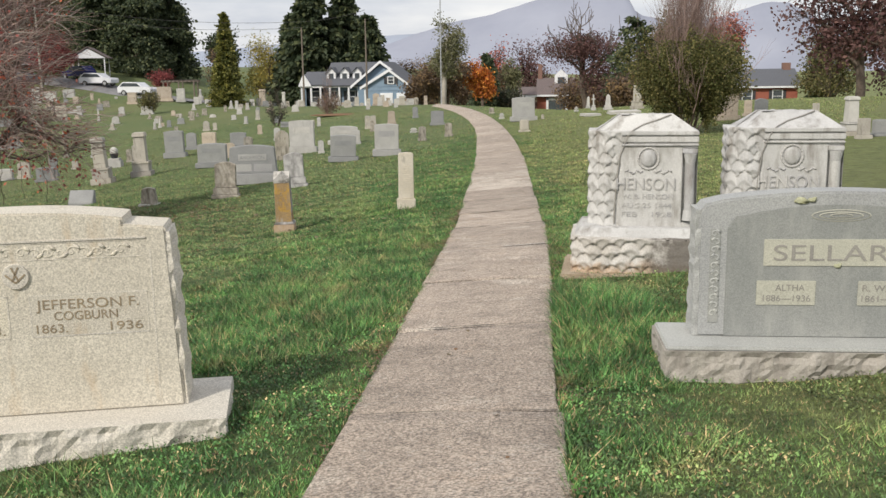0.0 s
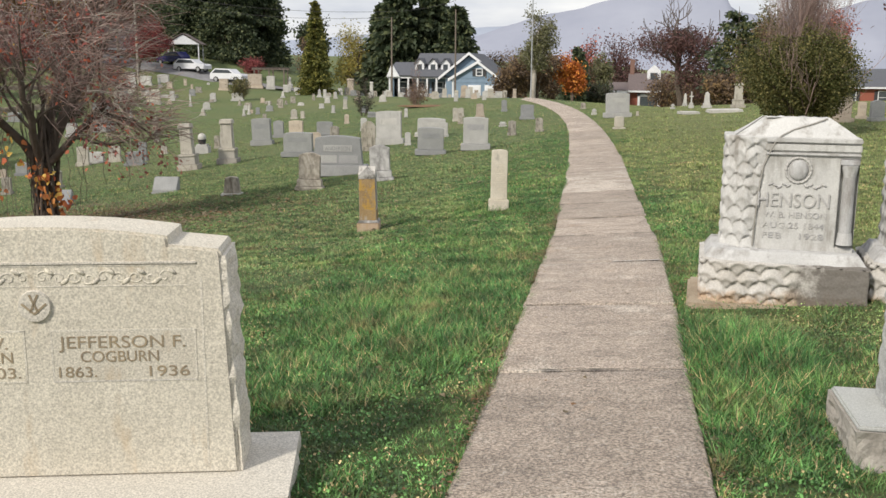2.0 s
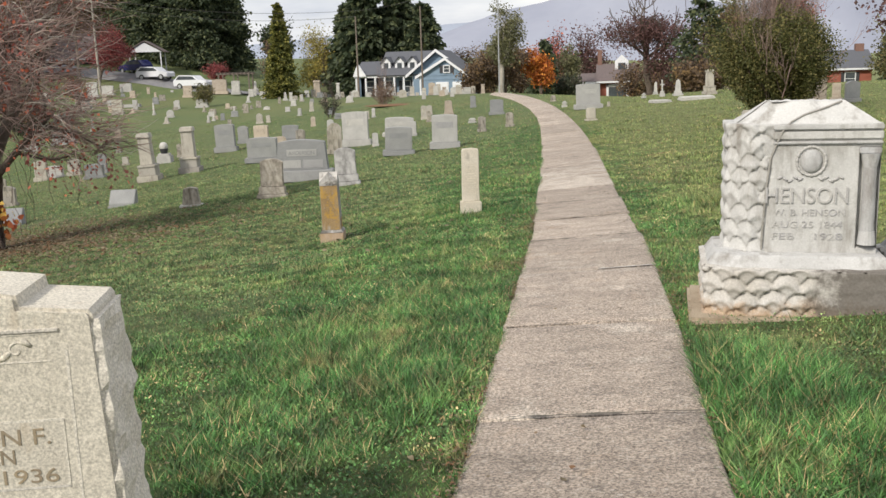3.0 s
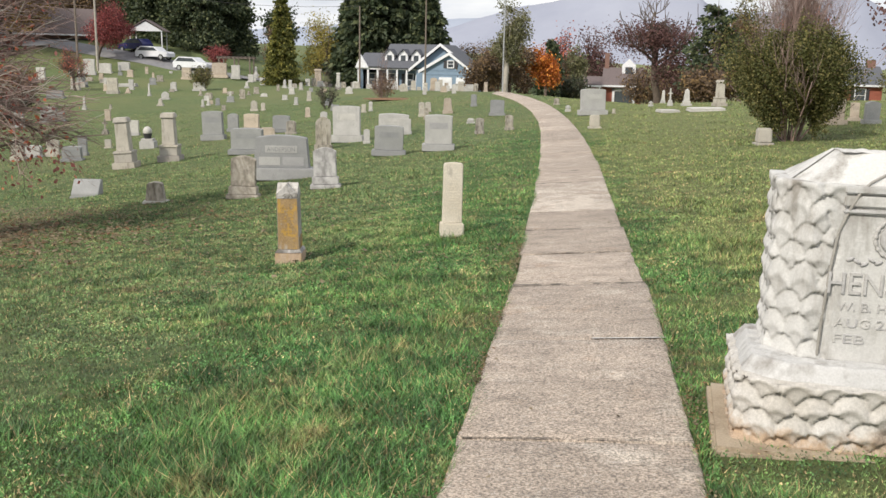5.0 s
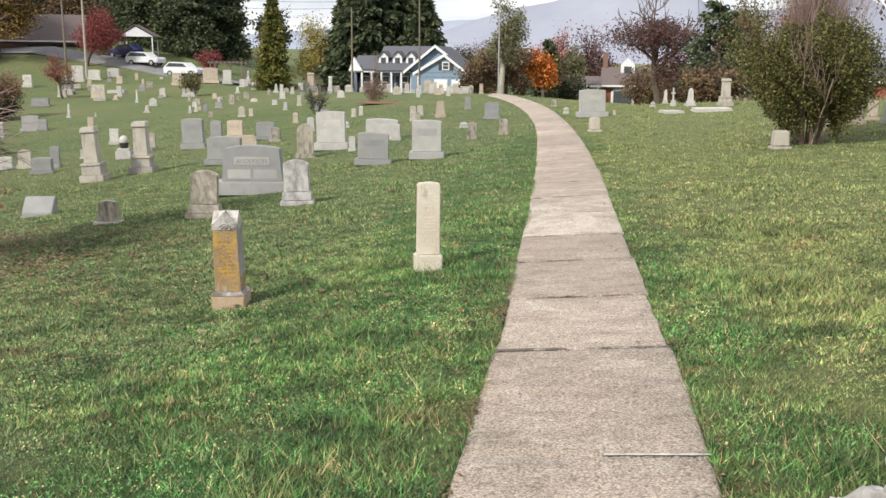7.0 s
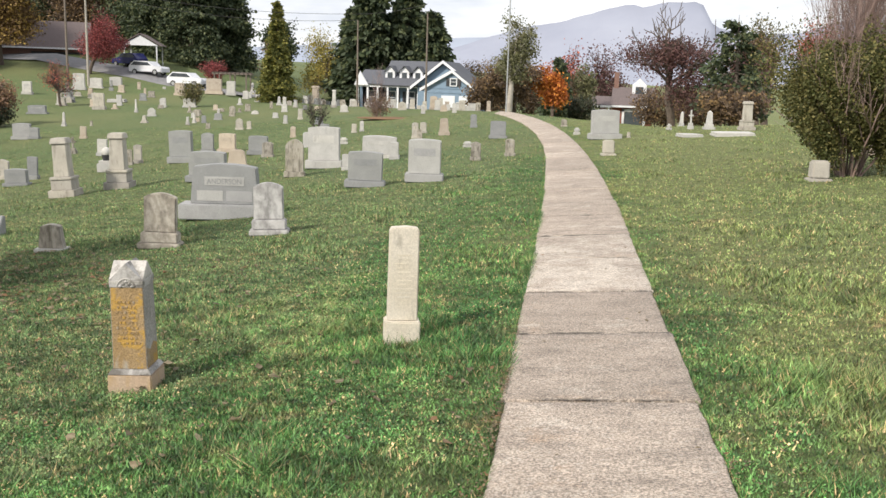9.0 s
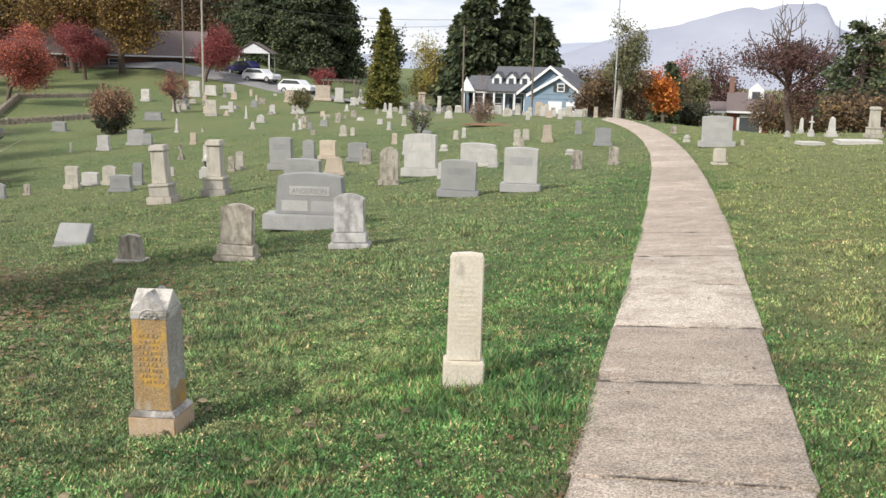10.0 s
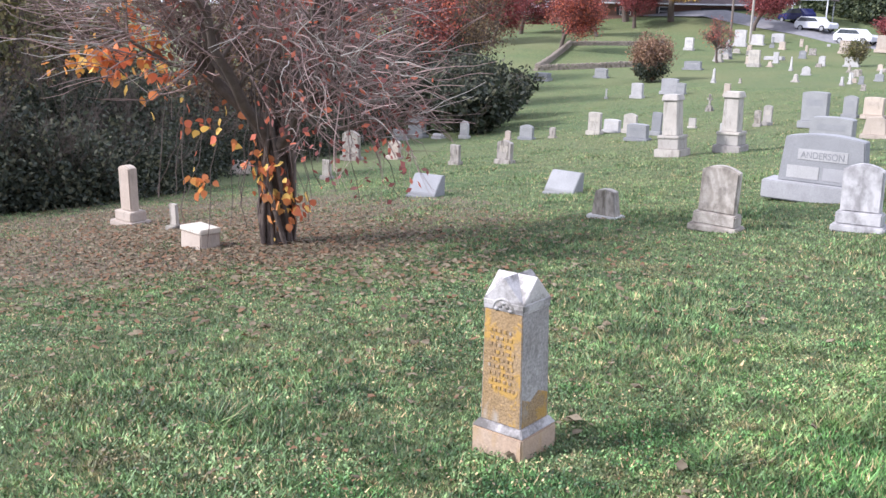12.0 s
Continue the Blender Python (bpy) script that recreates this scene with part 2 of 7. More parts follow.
def simple_mat(name, base, alt, scale=6.0, rough=0.8, bump=0.2, metal=0.0, island=0.0, dist=0.02, fac_lo=0.35, fac_hi=0.65):
    m, n, l, bsdf = node_mat(name)
    co, rnd = object_coord(n, l)
    c = mix_node(n, l, ramp_node(n, l, noise_node(n, l, co, scale, 6, 0.6), fac_lo, fac_hi), base, alt)
    if island:
        g = n.new("ShaderNodeNewGeometry")
        lo, hi = 1 - island, 1 + island
        c = mix_node(n, l, 1.0, c, ramp_node(n, l, g.outputs["Random Per Island"], 0, 1, (lo, lo, lo, 1), (hi, hi, hi, 1)), "MULTIPLY")
    l.new(c, bsdf.inputs["Base Color"])
    bsdf.inputs["Roughness"].default_value, bsdf.inputs["Metallic"].default_value = rough, metal
    if bump:
        bump_node(n, l, noise_node(n, l, co, scale * 6, 6, 0.65), bump, dist, bsdf)
    return m


def leaf_mat(name, a, b, c3=None, scale=0.8, rough=0.7):
    """Leaves: each one its own tone, drifting through the crown."""
    m, n, l, bsdf = node_mat(name)
    co, rnd = object_coord(n, l)
    g = n.new("ShaderNodeNewGeometry")
    c = mix_node(n, l, ramp_node(n, l, noise_node(n, l, co, scale, 4), 0.38, 0.62), a, b)
    if c3:
        c = mix_node(n, l, ramp_node(n, l, g.outputs["Random Per Island"], 0.72, 0.78), c, c3)
    c = mix_node(n, l, 1.0, c, ramp_node(n, l, g.outputs["Random Per Island"], 0, 1, (0.55, 0.55, 0.55, 1), (1.45, 1.45, 1.45, 1)), "MULTIPLY")
    l.new(c, bsdf.inputs["Base Color"])
    bsdf.inputs["Roughness"].default_value = rough
    tr = n.new("ShaderNodeBsdfTranslucent")
    l.new(c, tr.inputs["Color"])
    mx = n.new("ShaderNodeMixShader")
    mx.inputs[0].default_value = 0.3
    l.new(bsdf.outputs[0], mx.inputs[1])
    l.new(tr.outputs[0], mx.inputs[2])
    l.new(mx.outputs[0], n["Material Output"].inputs["Surface"])
    return m


M_BARK = simple_mat("grey_brown_bark", (0.14, 0.11, 0.09), (0.09, 0.07, 0.055), 7, 0.95, 0.9)
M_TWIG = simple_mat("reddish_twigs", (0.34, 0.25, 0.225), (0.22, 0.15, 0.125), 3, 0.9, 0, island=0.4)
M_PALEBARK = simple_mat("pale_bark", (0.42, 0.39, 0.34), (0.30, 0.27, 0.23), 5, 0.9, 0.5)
M_IVY = leaf_mat("autumn_ivy", (0.78, 0.22, 0.11), (0.76, 0.36, 0.09), (0.74, 0.50, 0.12), 1.1)
M_PINKLEAF = leaf_mat("russet_leaves", (0.33, 0.09, 0.075), (0.26, 0.11, 0.09), (0.46, 0.13, 0.07))
M_REDLEAF = leaf_mat("maple_red", (0.25, 0.055, 0.06), (0.20, 0.06, 0.06), (0.33, 0.09, 0.08))
M_ORANGE = leaf_mat("maple_orange", (0.52, 0.15, 0.03), (0.42, 0.13, 0.03), (0.58, 0.24, 0.04))
M_YELLOW = leaf_mat("yellow_autumn", (0.42, 0.33, 0.07), (0.32, 0.28, 0.08), (0.24, 0.24, 0.07))
M_CONIFER = leaf_mat("dark_conifer", (0.045, 0.068, 0.034), (0.075, 0.10, 0.048), (0.10, 0.115, 0.05))
M_ARBOR = leaf_mat("golden_arborvitae", (0.16, 0.165, 0.035), (0.10, 0.12, 0.03), (0.22, 0.20, 0.045))
M_OLIVE = leaf_mat("olive_leaves", (0.11, 0.115, 0.04), (0.15, 0.14, 0.055), (0.19, 0.16, 0.065))
M_GREENY = leaf_mat("pale_green_leaves", (0.16, 0.17, 0.08), (0.22, 0.21, 0.10), (0.13, 0.13, 0.07))
M_MAUVE = leaf_mat("plum_brown_leaves", (0.12, 0.055, 0.055), (0.16, 0.085, 0.07), (0.10, 0.05, 0.05))
M_BROWNLEAF = leaf_mat("brown_leaves", (0.17, 0.115, 0.07), (0.12, 0.085, 0.06), (0.2, 0.13, 0.06))
M_BRONZE = leaf_mat("bronze_oak_leaves", (0.19, 0.115, 0.035), (0.12, 0.07, 0.032), (0.28, 0.19, 0.05))
M_RUSTBUSH = leaf_mat("rust_shrub", (0.29, 0.17, 0.105), (0.24, 0.155, 0.105), (0.33, 0.21, 0.12))
M_SHRUBLEAF = leaf_mat("dark_olive_shrub_leaves", (0.085, 0.098, 0.026), (0.115, 0.115, 0.034), (0.165, 0.145, 0.05), 1.6)
M_DARKSHRUB = leaf_mat("dark_shrub", (0.036, 0.048, 0.030), (0.052, 0.064, 0.038), (0.085, 0.085, 0.048))


# tan grass right of the walk, with its sunlit brightness put into the colour
SUNNY_DRY = (0.20, 0.232, 0.086)
THIN = (0.165, 0.205, 0.100)


def ground_mat():
    m, n, l, bsdf = node_mat("lawn_soil")
    tc = n.new("ShaderNodeTexCoord")
    co = tc.outputs["Object"]
    c = mix_node(n, l, ramp_node(n, l, noise_node(n, l, co, 0.35, 6, 0.6), 0.38, 0.62), (0.070, 0.126, 0.036), (0.112, 0.160, 0.050))
    c = mix_node(n, l, ramp_node(n, l, noise_node(n, l, co, 1.6, 8, 0.7), 0.52, 0.70), c, (0.155, 0.162, 0.064))
    c = mix_node(n, l, ramp_node(n, l, noise_node(n, l, co, 0.8, 9, 0.7), 0.62, 0.74), c, (0.22, 0.155, 0.085))
    sx = n.new("ShaderNodeSeparateXYZ")
    l.new(co, sx.inputs["Vector"])
    ad = n.new("ShaderNodeMath")
    ad.operation = "MULTIPLY_ADD"
    ad.inputs[1].default_value = 0.17
    l.new(sx.outputs["X"], ad.inputs[0])
    l.new(noise_node(n, l, co, 0.8, 7, 0.7), ad.inputs[2])
    up = n.new("ShaderNodeMath")
    up.operation = "MULTIPLY_ADD"
    up.inputs[1].default_value = 0.018
    l.new(sx.outputs["Y"], up.inputs[0])
    l.new(ad.outputs[0], up.inputs[2])
    c = mix_node(n, l, ramp_node(n, l, up.outputs[0], 0.82, 1.22, (0, 0, 0, 1), (0.7, 0.7, 0.7, 1)), c, SUNNY_DRY)
    thin = n.new("ShaderNodeMath")
    thin.operation = "MULTIPLY_ADD"
    thin.inputs[1].default_value = -0.14
    l.new(sx.outputs["X"], thin.inputs[0])
    l.new(noise_node(n, l, co, 1.2, 8, 0.75), thin.inputs[2])
    c = mix_node(n, l, ramp_node(n, l, thin.outputs[0], 0.95, 1.60, (0, 0, 0, 1), (0.42, 0.42, 0.42, 1)), c, THIN)
    fine = noise_node(n, l, co, 42, 5, 0.75)
    c = mix_node(n, l, 0.8, c, ramp_node(n, l, fine, 0.33, 0.68, (0.35, 0.38, 0.30, 1), (1.55, 1.5, 1.4, 1)), "MULTIPLY")
    mot = noise_node(n, l, co, 5.5, 6, 0.7)
    c = mix_node(n, l, 1.0, c, ramp_node(n, l, mot, 0.34, 0.66, (0.52, 0.54, 0.5, 1), (1.22, 1.18, 1.12, 1)), "MULTIPLY")
    wide = noise_node(n, l, co, 0.09, 5, 0.6)
    c = mix_node(n, l, ramp_node(n, l, wide, 0.42, 0.62, (0, 0, 0, 1), (0.5, 0.5, 0.5, 1)), c, (0.165, 0.165, 0.066))
    # leaf litter round the foot of the vine-grown tree
    sep = n.new("ShaderNodeVectorMath")
    sep.operation = "DISTANCE"
    sep.inputs[1].default_value = (-14.6, 16.4, -1.8)
    l.new(co, sep.inputs[0])
    mul = n.new("ShaderNodeMath")
    mul.operation = "MULTIPLY_ADD"
    mul.inputs[1].default_value, mul.inputs[2].default_value = -0.105, 0.97
    l.new(sep.outputs["Value"], mul.inputs[0])
    add = n.new("ShaderNodeMath")
    add.operation = "ADD"
    l.new(mul.outputs[0], add.inputs[0])
    l.new(noise_node(n, l, co, 0.9, 8, 0.75), add.inputs[1])
    c = mix_node(n, l, ramp_node(n, l, add.outputs[0], 0.86, 1.30), c, mix_node(n, l, ramp_node(n, l, fine, 0.4, 0.6), (0.10, 0.075, 0.055), (0.25, 0.185, 0.13)))
    l.new(c, bsdf.inputs["Base Color"])
    bsdf.inputs["Roughness"].default_value = 1.0
    bump_node(n, l, fine, 0.9, 0.05, bsdf)
    return m


M_GROUND = ground_mat()
M_GRASS = None


def grass_mat():
    m, n, l, bsdf = node_mat("grass_blades")
    tc = n.new("ShaderNodeTexCoord")
    co = tc.outputs["Object"]
    g = n.new("ShaderNodeNewGeometry")
    rnd = g.outputs["Random Per Island"]
    c = mix_node(n, l, ramp_node(n, l, noise_node(n, l, co, 0.35, 6, 0.6), 0.38, 0.62), (0.058, 0.158, 0.044), (0.096, 0.204, 0.056))
    c = mix_node(n, l, ramp_node(n, l, noise_node(n, l, co, 1.1, 8, 0.7), 0.52, 0.72), c, (0.150, 0.205, 0.072))
    sx = n.new("ShaderNodeSeparateXYZ")
    l.new(co, sx.inputs["Vector"])
    ad = n.new("ShaderNodeMath")
    ad.operation = "MULTIPLY_ADD"
    ad.inputs[1].default_value = 0.17
    l.new(sx.outputs["X"], ad.inputs[0])
    l.new(noise_node(n, l, co, 0.8, 7, 0.7), ad.inputs[2])
    up = n.new("ShaderNodeMath")
    up.operation = "MULTIPLY_ADD"
    up.inputs[1].default_value = 0.018
    l.new(sx.outputs["Y"], up.inputs[0])
    l.new(ad.outputs[0], up.inputs[2])
    c = mix_node(n, l, ramp_node(n, l, up.outputs[0], 0.82, 1.22, (0, 0, 0, 1), (0.7, 0.7, 0.7, 1)), c, SUNNY_DRY)
    thin = n.new("ShaderNodeMath")
    thin.operation = "MULTIPLY_ADD"
    thin.inputs[1].default_value = -0.14
    l.new(sx.outputs["X"], thin.inputs[0])
    l.new(noise_node(n, l, co, 1.2, 8, 0.75), thin.inputs[2])
    c = mix_node(n, l, ramp_node(n, l, thin.outputs[0], 0.95, 1.60, (0, 0, 0, 1), (0.42, 0.42, 0.42, 1)), c, THIN)
    c = mix_node(n, l, ramp_node(n, l, rnd, 0.88, 0.90), c, (0.235, 0.18, 0.095))
    c = mix_node(n, l, ramp_node(n, l, noise_node(n, l, co, 1.3, 9, 0.75), 0.56, 0.66, (0, 0, 0, 1), (0.85, 0.85, 0.85, 1)), c, (0.225, 0.165, 0.085))
    c = mix_node(n, l, 1.0, c, ramp_node(n, l, noise_node(n, l, co, 2.3, 5, 0.6), 0.36, 0.62, (0.52, 0.56, 0.54, 1), (1.42, 1.38, 1.36, 1)), "MULTIPLY")
    c = mix_node(n, l, 1.0, c, ramp_node(n, l, noise_node(n, l, co, 10, 5, 0.7), 0.38, 0.62, (0.40, 0.44, 0.42, 1), (1.65, 1.60, 1.60, 1)), "MULTIPLY")
    c = mix_node(n, l, ramp_node(n, l, noise_node(n, l, co, 4.2, 7, 0.75), 0.61, 0.68, (0, 0, 0, 1), (0.8, 0.8, 0.8, 1)), c, (0.21, 0.145, 0.065))
    c = mix_node(n, l, 1.0, c, ramp_node(n, l, rnd, 0, 1, (0.38, 0.38, 0.38, 1), (1.90, 1.88, 1.84, 1)), "MULTIPLY")
    l.new(c, bsdf.inputs["Base Color"])
    bsdf.inputs["Roughness"].default_value = 0.60
    return m


M_GRASS = grass_mat()
M_FALLEN = leaf_mat("fallen_leaves", (0.14, 0.105, 0.06), (0.31, 0.255, 0.165), (0.17, 0.095, 0.05), 14.0, 0.9)
M_SIDING = simple_mat("blue_grey_siding", (0.20, 0.28, 0.37), (0.18, 0.255, 0.34), 1.5, 0.7, 0.1)
M_TRIM = simple_mat("white_trim", (0.74, 0.75, 0.77), (0.66, 0.67, 0.69), 3, 0.6, 0.05)
M_SHINGLE = simple_mat("dark_shingles", (0.085, 0.09, 0.105), (0.115, 0.12, 0.135), 9, 0.9, 0.5)
M_BRICK = simple_mat("red_brick", (0.33, 0.105, 0.07), (0.25, 0.085, 0.06), 14, 0.9, 0.4)
M_BRICKBROWN = simple_mat("brown_brick", (0.23, 0.13, 0.10), (0.17, 0.10, 0.08), 14, 0.9, 0.4)
M_DARKROOF = simple_mat("brown_grey_roof", (0.16, 0.125, 0.12), (0.11, 0.09, 0.09), 8, 0.95, 0.5)
M_GLASS = simple_mat("window_glass", (0.05, 0.06, 0.07), (0.08, 0.09, 0.10), 2, 0.12, 0)
M_SHUTTER = simple_mat("dark_shutters", (0.03, 0.03, 0.035), (0.045, 0.045, 0.05), 5, 0.6, 0.1)
M_ASPHALT = simple_mat("grey_asphalt", (0.24, 0.235, 0.24), (0.18, 0.18, 0.185), 2, 0.95, 0.3)
M_POLE = simple_mat("weathered_pole_wood", (0.20, 0.165, 0.135), (0.14, 0.115, 0.095), 6, 0.95, 0.5)
M_STEEL = simple_mat("galvanised_steel", (0.52, 0.53, 0.54), (0.42, 0.43, 0.44), 5, 0.45, 0.05, 0.7)
M_CARWHITE = simple_mat("white_car_paint", (0.72, 0.73, 0.76), (0.66, 0.67, 0.70), 2, 0.25, 0)
M_CARBLUE = simple_mat("dark_blue_car_paint", (0.03, 0.035, 0.12), (0.04, 0.045, 0.14), 2, 0.25, 0)
M_TYRE = simple_mat("tyre_rubber", (0.02, 0.02, 0.02), (0.035, 0.035, 0.035), 8, 0.9, 0.2)
M_MULCH = simple_mat("brown_mulch", (0.16, 0.09, 0.05), (0.22, 0.13, 0.07), 14, 1.0, 0.8)
M_ROCKWALL = simple_mat("fieldstone", (0.30, 0.26, 0.21), (0.20, 0.17, 0.14), 5, 0.95, 0.6, island=0.35)
# distance haze is painted into these pale ridge colours
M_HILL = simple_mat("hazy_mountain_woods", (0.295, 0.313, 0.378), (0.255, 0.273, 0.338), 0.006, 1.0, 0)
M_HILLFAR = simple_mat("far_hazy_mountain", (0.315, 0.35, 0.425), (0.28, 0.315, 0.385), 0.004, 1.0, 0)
M_WIRE = simple_mat("black_cable", (0.03, 0.03, 0.03), (0.04, 0.04, 0.04), 5, 0.7, 0)


# ---- shape helpers ----
def fall(x, y):
    """The even fall of the whole site along the walk and across it; it ends beyond the far houses."""
    return -0.0577 * (np.clip(y, -20, 140) - 5) + 0.0175 * np.clip(x, -120, 60)


def g_height(x, y):
    """The height of the lawn at a place; takes numbers or arrays."""
    crest = np.clip(66 + (-8 - x) * np.where(x > -8, 2.0, 1.1), 48, 112)
    u, v = np.clip(x, -70, 40) / 50, np.clip(np.minimum(y, crest), -15, 112) / 50
    bank = np.clip((-x - 38) / 20, 0, 1) * np.clip(y - 103, 0, 24) * 0.17
    dip = 0.14 * np.exp(-(((x - 2.0) / 1.1) ** 2 + ((y - 4.2) / 1.3) ** 2))
    dip = dip + 0.06 * np.exp(-(((x - 1.9) / 1.3) ** 2 + ((y - 7.0) / 0.5) ** 2))
    dip = dip + 0.08 * np.exp(-(((x + 3.6) / 1.5) ** 2 + ((y - 13.5) / 1.7) ** 2))
    return (fall(x, y) + bank - dip + 0.0264 + 3.7616 * u - 0.2843 * v - 4.3296 * u * u - 0.8008 * u * v + 3.6738 * v * v
            - 2.8572 * u ** 3 + 0.5539 * u * u * v - 0.573 * u * v * v - 1.0899 * v ** 3)


def part(name, bm, material, parent=None, label="", m=None, smooth=False):
    me = bpy.data.meshes.new(name)
    bm.to_mesh(me)
    bm.free()
    me.materials.append(material)
    if smooth:
        me.shade_smooth()
    ob = new(name, me)
    if parent is not None:
        ob.parent = parent
    if m is not None:
        ob.matrix_basis = m
    if label:
        ob["label"] = label
    return ob


def raw_part(name, verts, faces, material, parent=None, label="", smooth=False):
    """A mesh from arrays; all faces have the same number of corners."""
    verts, faces = np.asarray(verts, dtype=np.float32), np.asarray(faces, dtype=np.int32)
    me = bpy.data.meshes.new(name)
    k = faces.shape[1]
    me.vertices.add(len(verts))
    me.vertices.foreach_set("co", verts.ravel())
    me.loops.add(faces.size)
    me.loops.foreach_set("vertex_index", faces.ravel())
    me.polygons.add(len(faces))
    me.polygons.foreach_set("loop_start", np.arange(0, faces.size, k, dtype=np.int32))
    me.update(calc_edges=True)
    me.validate()
    me.materials.append(material)
    if smooth:
        me.shade_smooth()
    ob = new(name, me)
    if parent is not None:
        ob.parent = parent
    if label:
        ob["label"] = label
    return ob


def root(name, m, label, category, group=""):
    ob = new(name)
    ob.matrix_basis = m
    return tagged(ob, label, category, group)


def box(w, d, h, x=0, y=0, z=0, bevel=0.008, top=1.0, topd=None):
    """A box that stands on z, with bevelled edges; top narrows its upper face."""
    bm = bmesh.new()
    bmesh.ops.create_cube(bm, size=1)
    td = top if topd is None else topd
    for v in bm.verts:
        k = v.co.z > 0
        v.co = Vector((v.co.x * w * (top if k else 1) + x, v.co.y * d * (td if k else 1) + y, (v.co.z + 0.5) * h + z))
    if bevel:
        bmesh.ops.bevel(bm, geom=bm.edges[:], offset=bevel, segments=2, affect="EDGES")
    return bm


def extruded(outline, d, bevel=0.01, y=0.0):
    """An upright slab from an outline in x and z, d thick."""
    bm = bmesh.new()
    a = [bm.verts.new((x, y - d / 2, z)) for x, z in outline]
    b = [bm.verts.new((x, y + d / 2, z)) for x, z in outline]
    k = len(outline)
    bm.faces.new(a)
    bm.faces.new(b[::-1])
    for i in range(k):
        bm.faces.new((a[i], b[i], b[(i + 1) % k], a[(i + 1) % k]))
    bmesh.ops.recalc_face_normals(bm, faces=bm.faces[:])
    if bevel:
        rim = [e for e in bm.edges if abs(e.verts[0].co.y - e.verts[1].co.y) < 1e-6]
        bmesh.ops.bevel(bm, geom=rim, offset=bevel, segments=2, affect="EDGES", clamp_overlap=True)
    return bm


def arc(x0, x1, z, rise, n=10):
    return [(x0 + (x1 - x0) * i / n, z + rise * (1 - (2 * i / n - 1) ** 2)) for i in range(n + 1)]


def outline(kind, w, h):
    a = w / 2
    if kind == "arched":
        top = arc(a, -a, h - 0.14 * w, 0.14 * w)
    elif kind == "shouldered":
        top = [(a, h - 0.16 * w)] + arc(a * 0.86, -a * 0.86, h - 0.12 * w, 0.12 * w) + [(-a, h - 0.16 * w)]
    elif kind == "gothic":
        top = [(a, h - 0.32 * w), (a * 0.8, h - 0.17 * w), (a * 0.35, h - 0.03 * w), (0, h), (-a * 0.35, h - 0.03 * w), (-a * 0.8, h - 0.17 * w), (-a, h - 0.32 * w)]
    elif kind == "block":
        top = [(a, h - 0.05 * w)] + arc(a * 0.9, -a * 0.9, h - 0.03 * w, 0.03 * w, 6) + [(-a, h - 0.05 * w)]
    elif kind == "slanttop":
        top = [(a * 0.8, h - 0.10 * w), (a * 0.5, h), (-a * 0.72, h - 0.02), (-a * 0.8, h - 0.12 * w)]
    else:
        top = [(a, h - 0.012), (a - 0.012, h), (-a + 0.012, h), (-a, h - 0.012)]
    return [(-a, 0), (a, 0)] + top


def text_part(name, body, size, depth, material, parent, m, width=None):
    """Raised lettering, one mesh for each letter, centred on the pose m."""
    cu = bpy.data.curves.new("lettering", "FONT")
    cu.body, cu.size, cu.extrude, cu.align_x = body, size, depth, "CENTER"
    tmp = bpy.data.objects.new("lettering", cu)
    scene.collection.objects.link(tmp)
    bpy.context.view_layer.update()
    me = bpy.data.meshes.new_from_object(tmp.evaluated_get(bpy.context.evaluated_depsgraph_get()))
    bpy.data.objects.remove(tmp)
    xs = [v.co.x for v in me.vertices]
    s = width / (max(xs) - min(xs)) if width else 1.0
    src = bmesh.new()
    src.from_mesh(me)
    bpy.data.meshes.remove(me)
    src.verts.ensure_lookup_table()
    seen, islands = set(), []
    for v in src.verts:
        if v.index in seen:
            continue
        stack, isle = [v], []
        seen.add(v.index)
        while stack:
            q = stack.pop()
            isle.append(q)
            for e in q.link_edges:
                o = e.other_vert(q)
                if o.index not in seen:
                    seen.add(o.index)
                    stack.append(o)
        islands.append((min(q.co.x for q in isle), max(q.co.x for q in isle), isle))
    islands.sort(key=lambda t: t[0])
    glyphs = []
    for lo, hi, isle in islands:
        if glyphs and lo < glyphs[-1][0] - 0.1 * size:
            glyphs[-1][0] = max(hi, glyphs[-1][0])
            glyphs[-1][1].extend(isle)
        else:
            glyphs.append([hi, list(isle)])
    for hi, verts in glyphs:
        bm = bmesh.new()
        made = {q: bm.verts.new((q.co.x * s, q.co.y, q.co.z)) for q in verts}
        for f in {f for q in verts for f in q.link_faces}:
            bm.faces.new([made[q] for q in f.verts])
        part("letter", bm, material, parent, m=m)
    src.free()


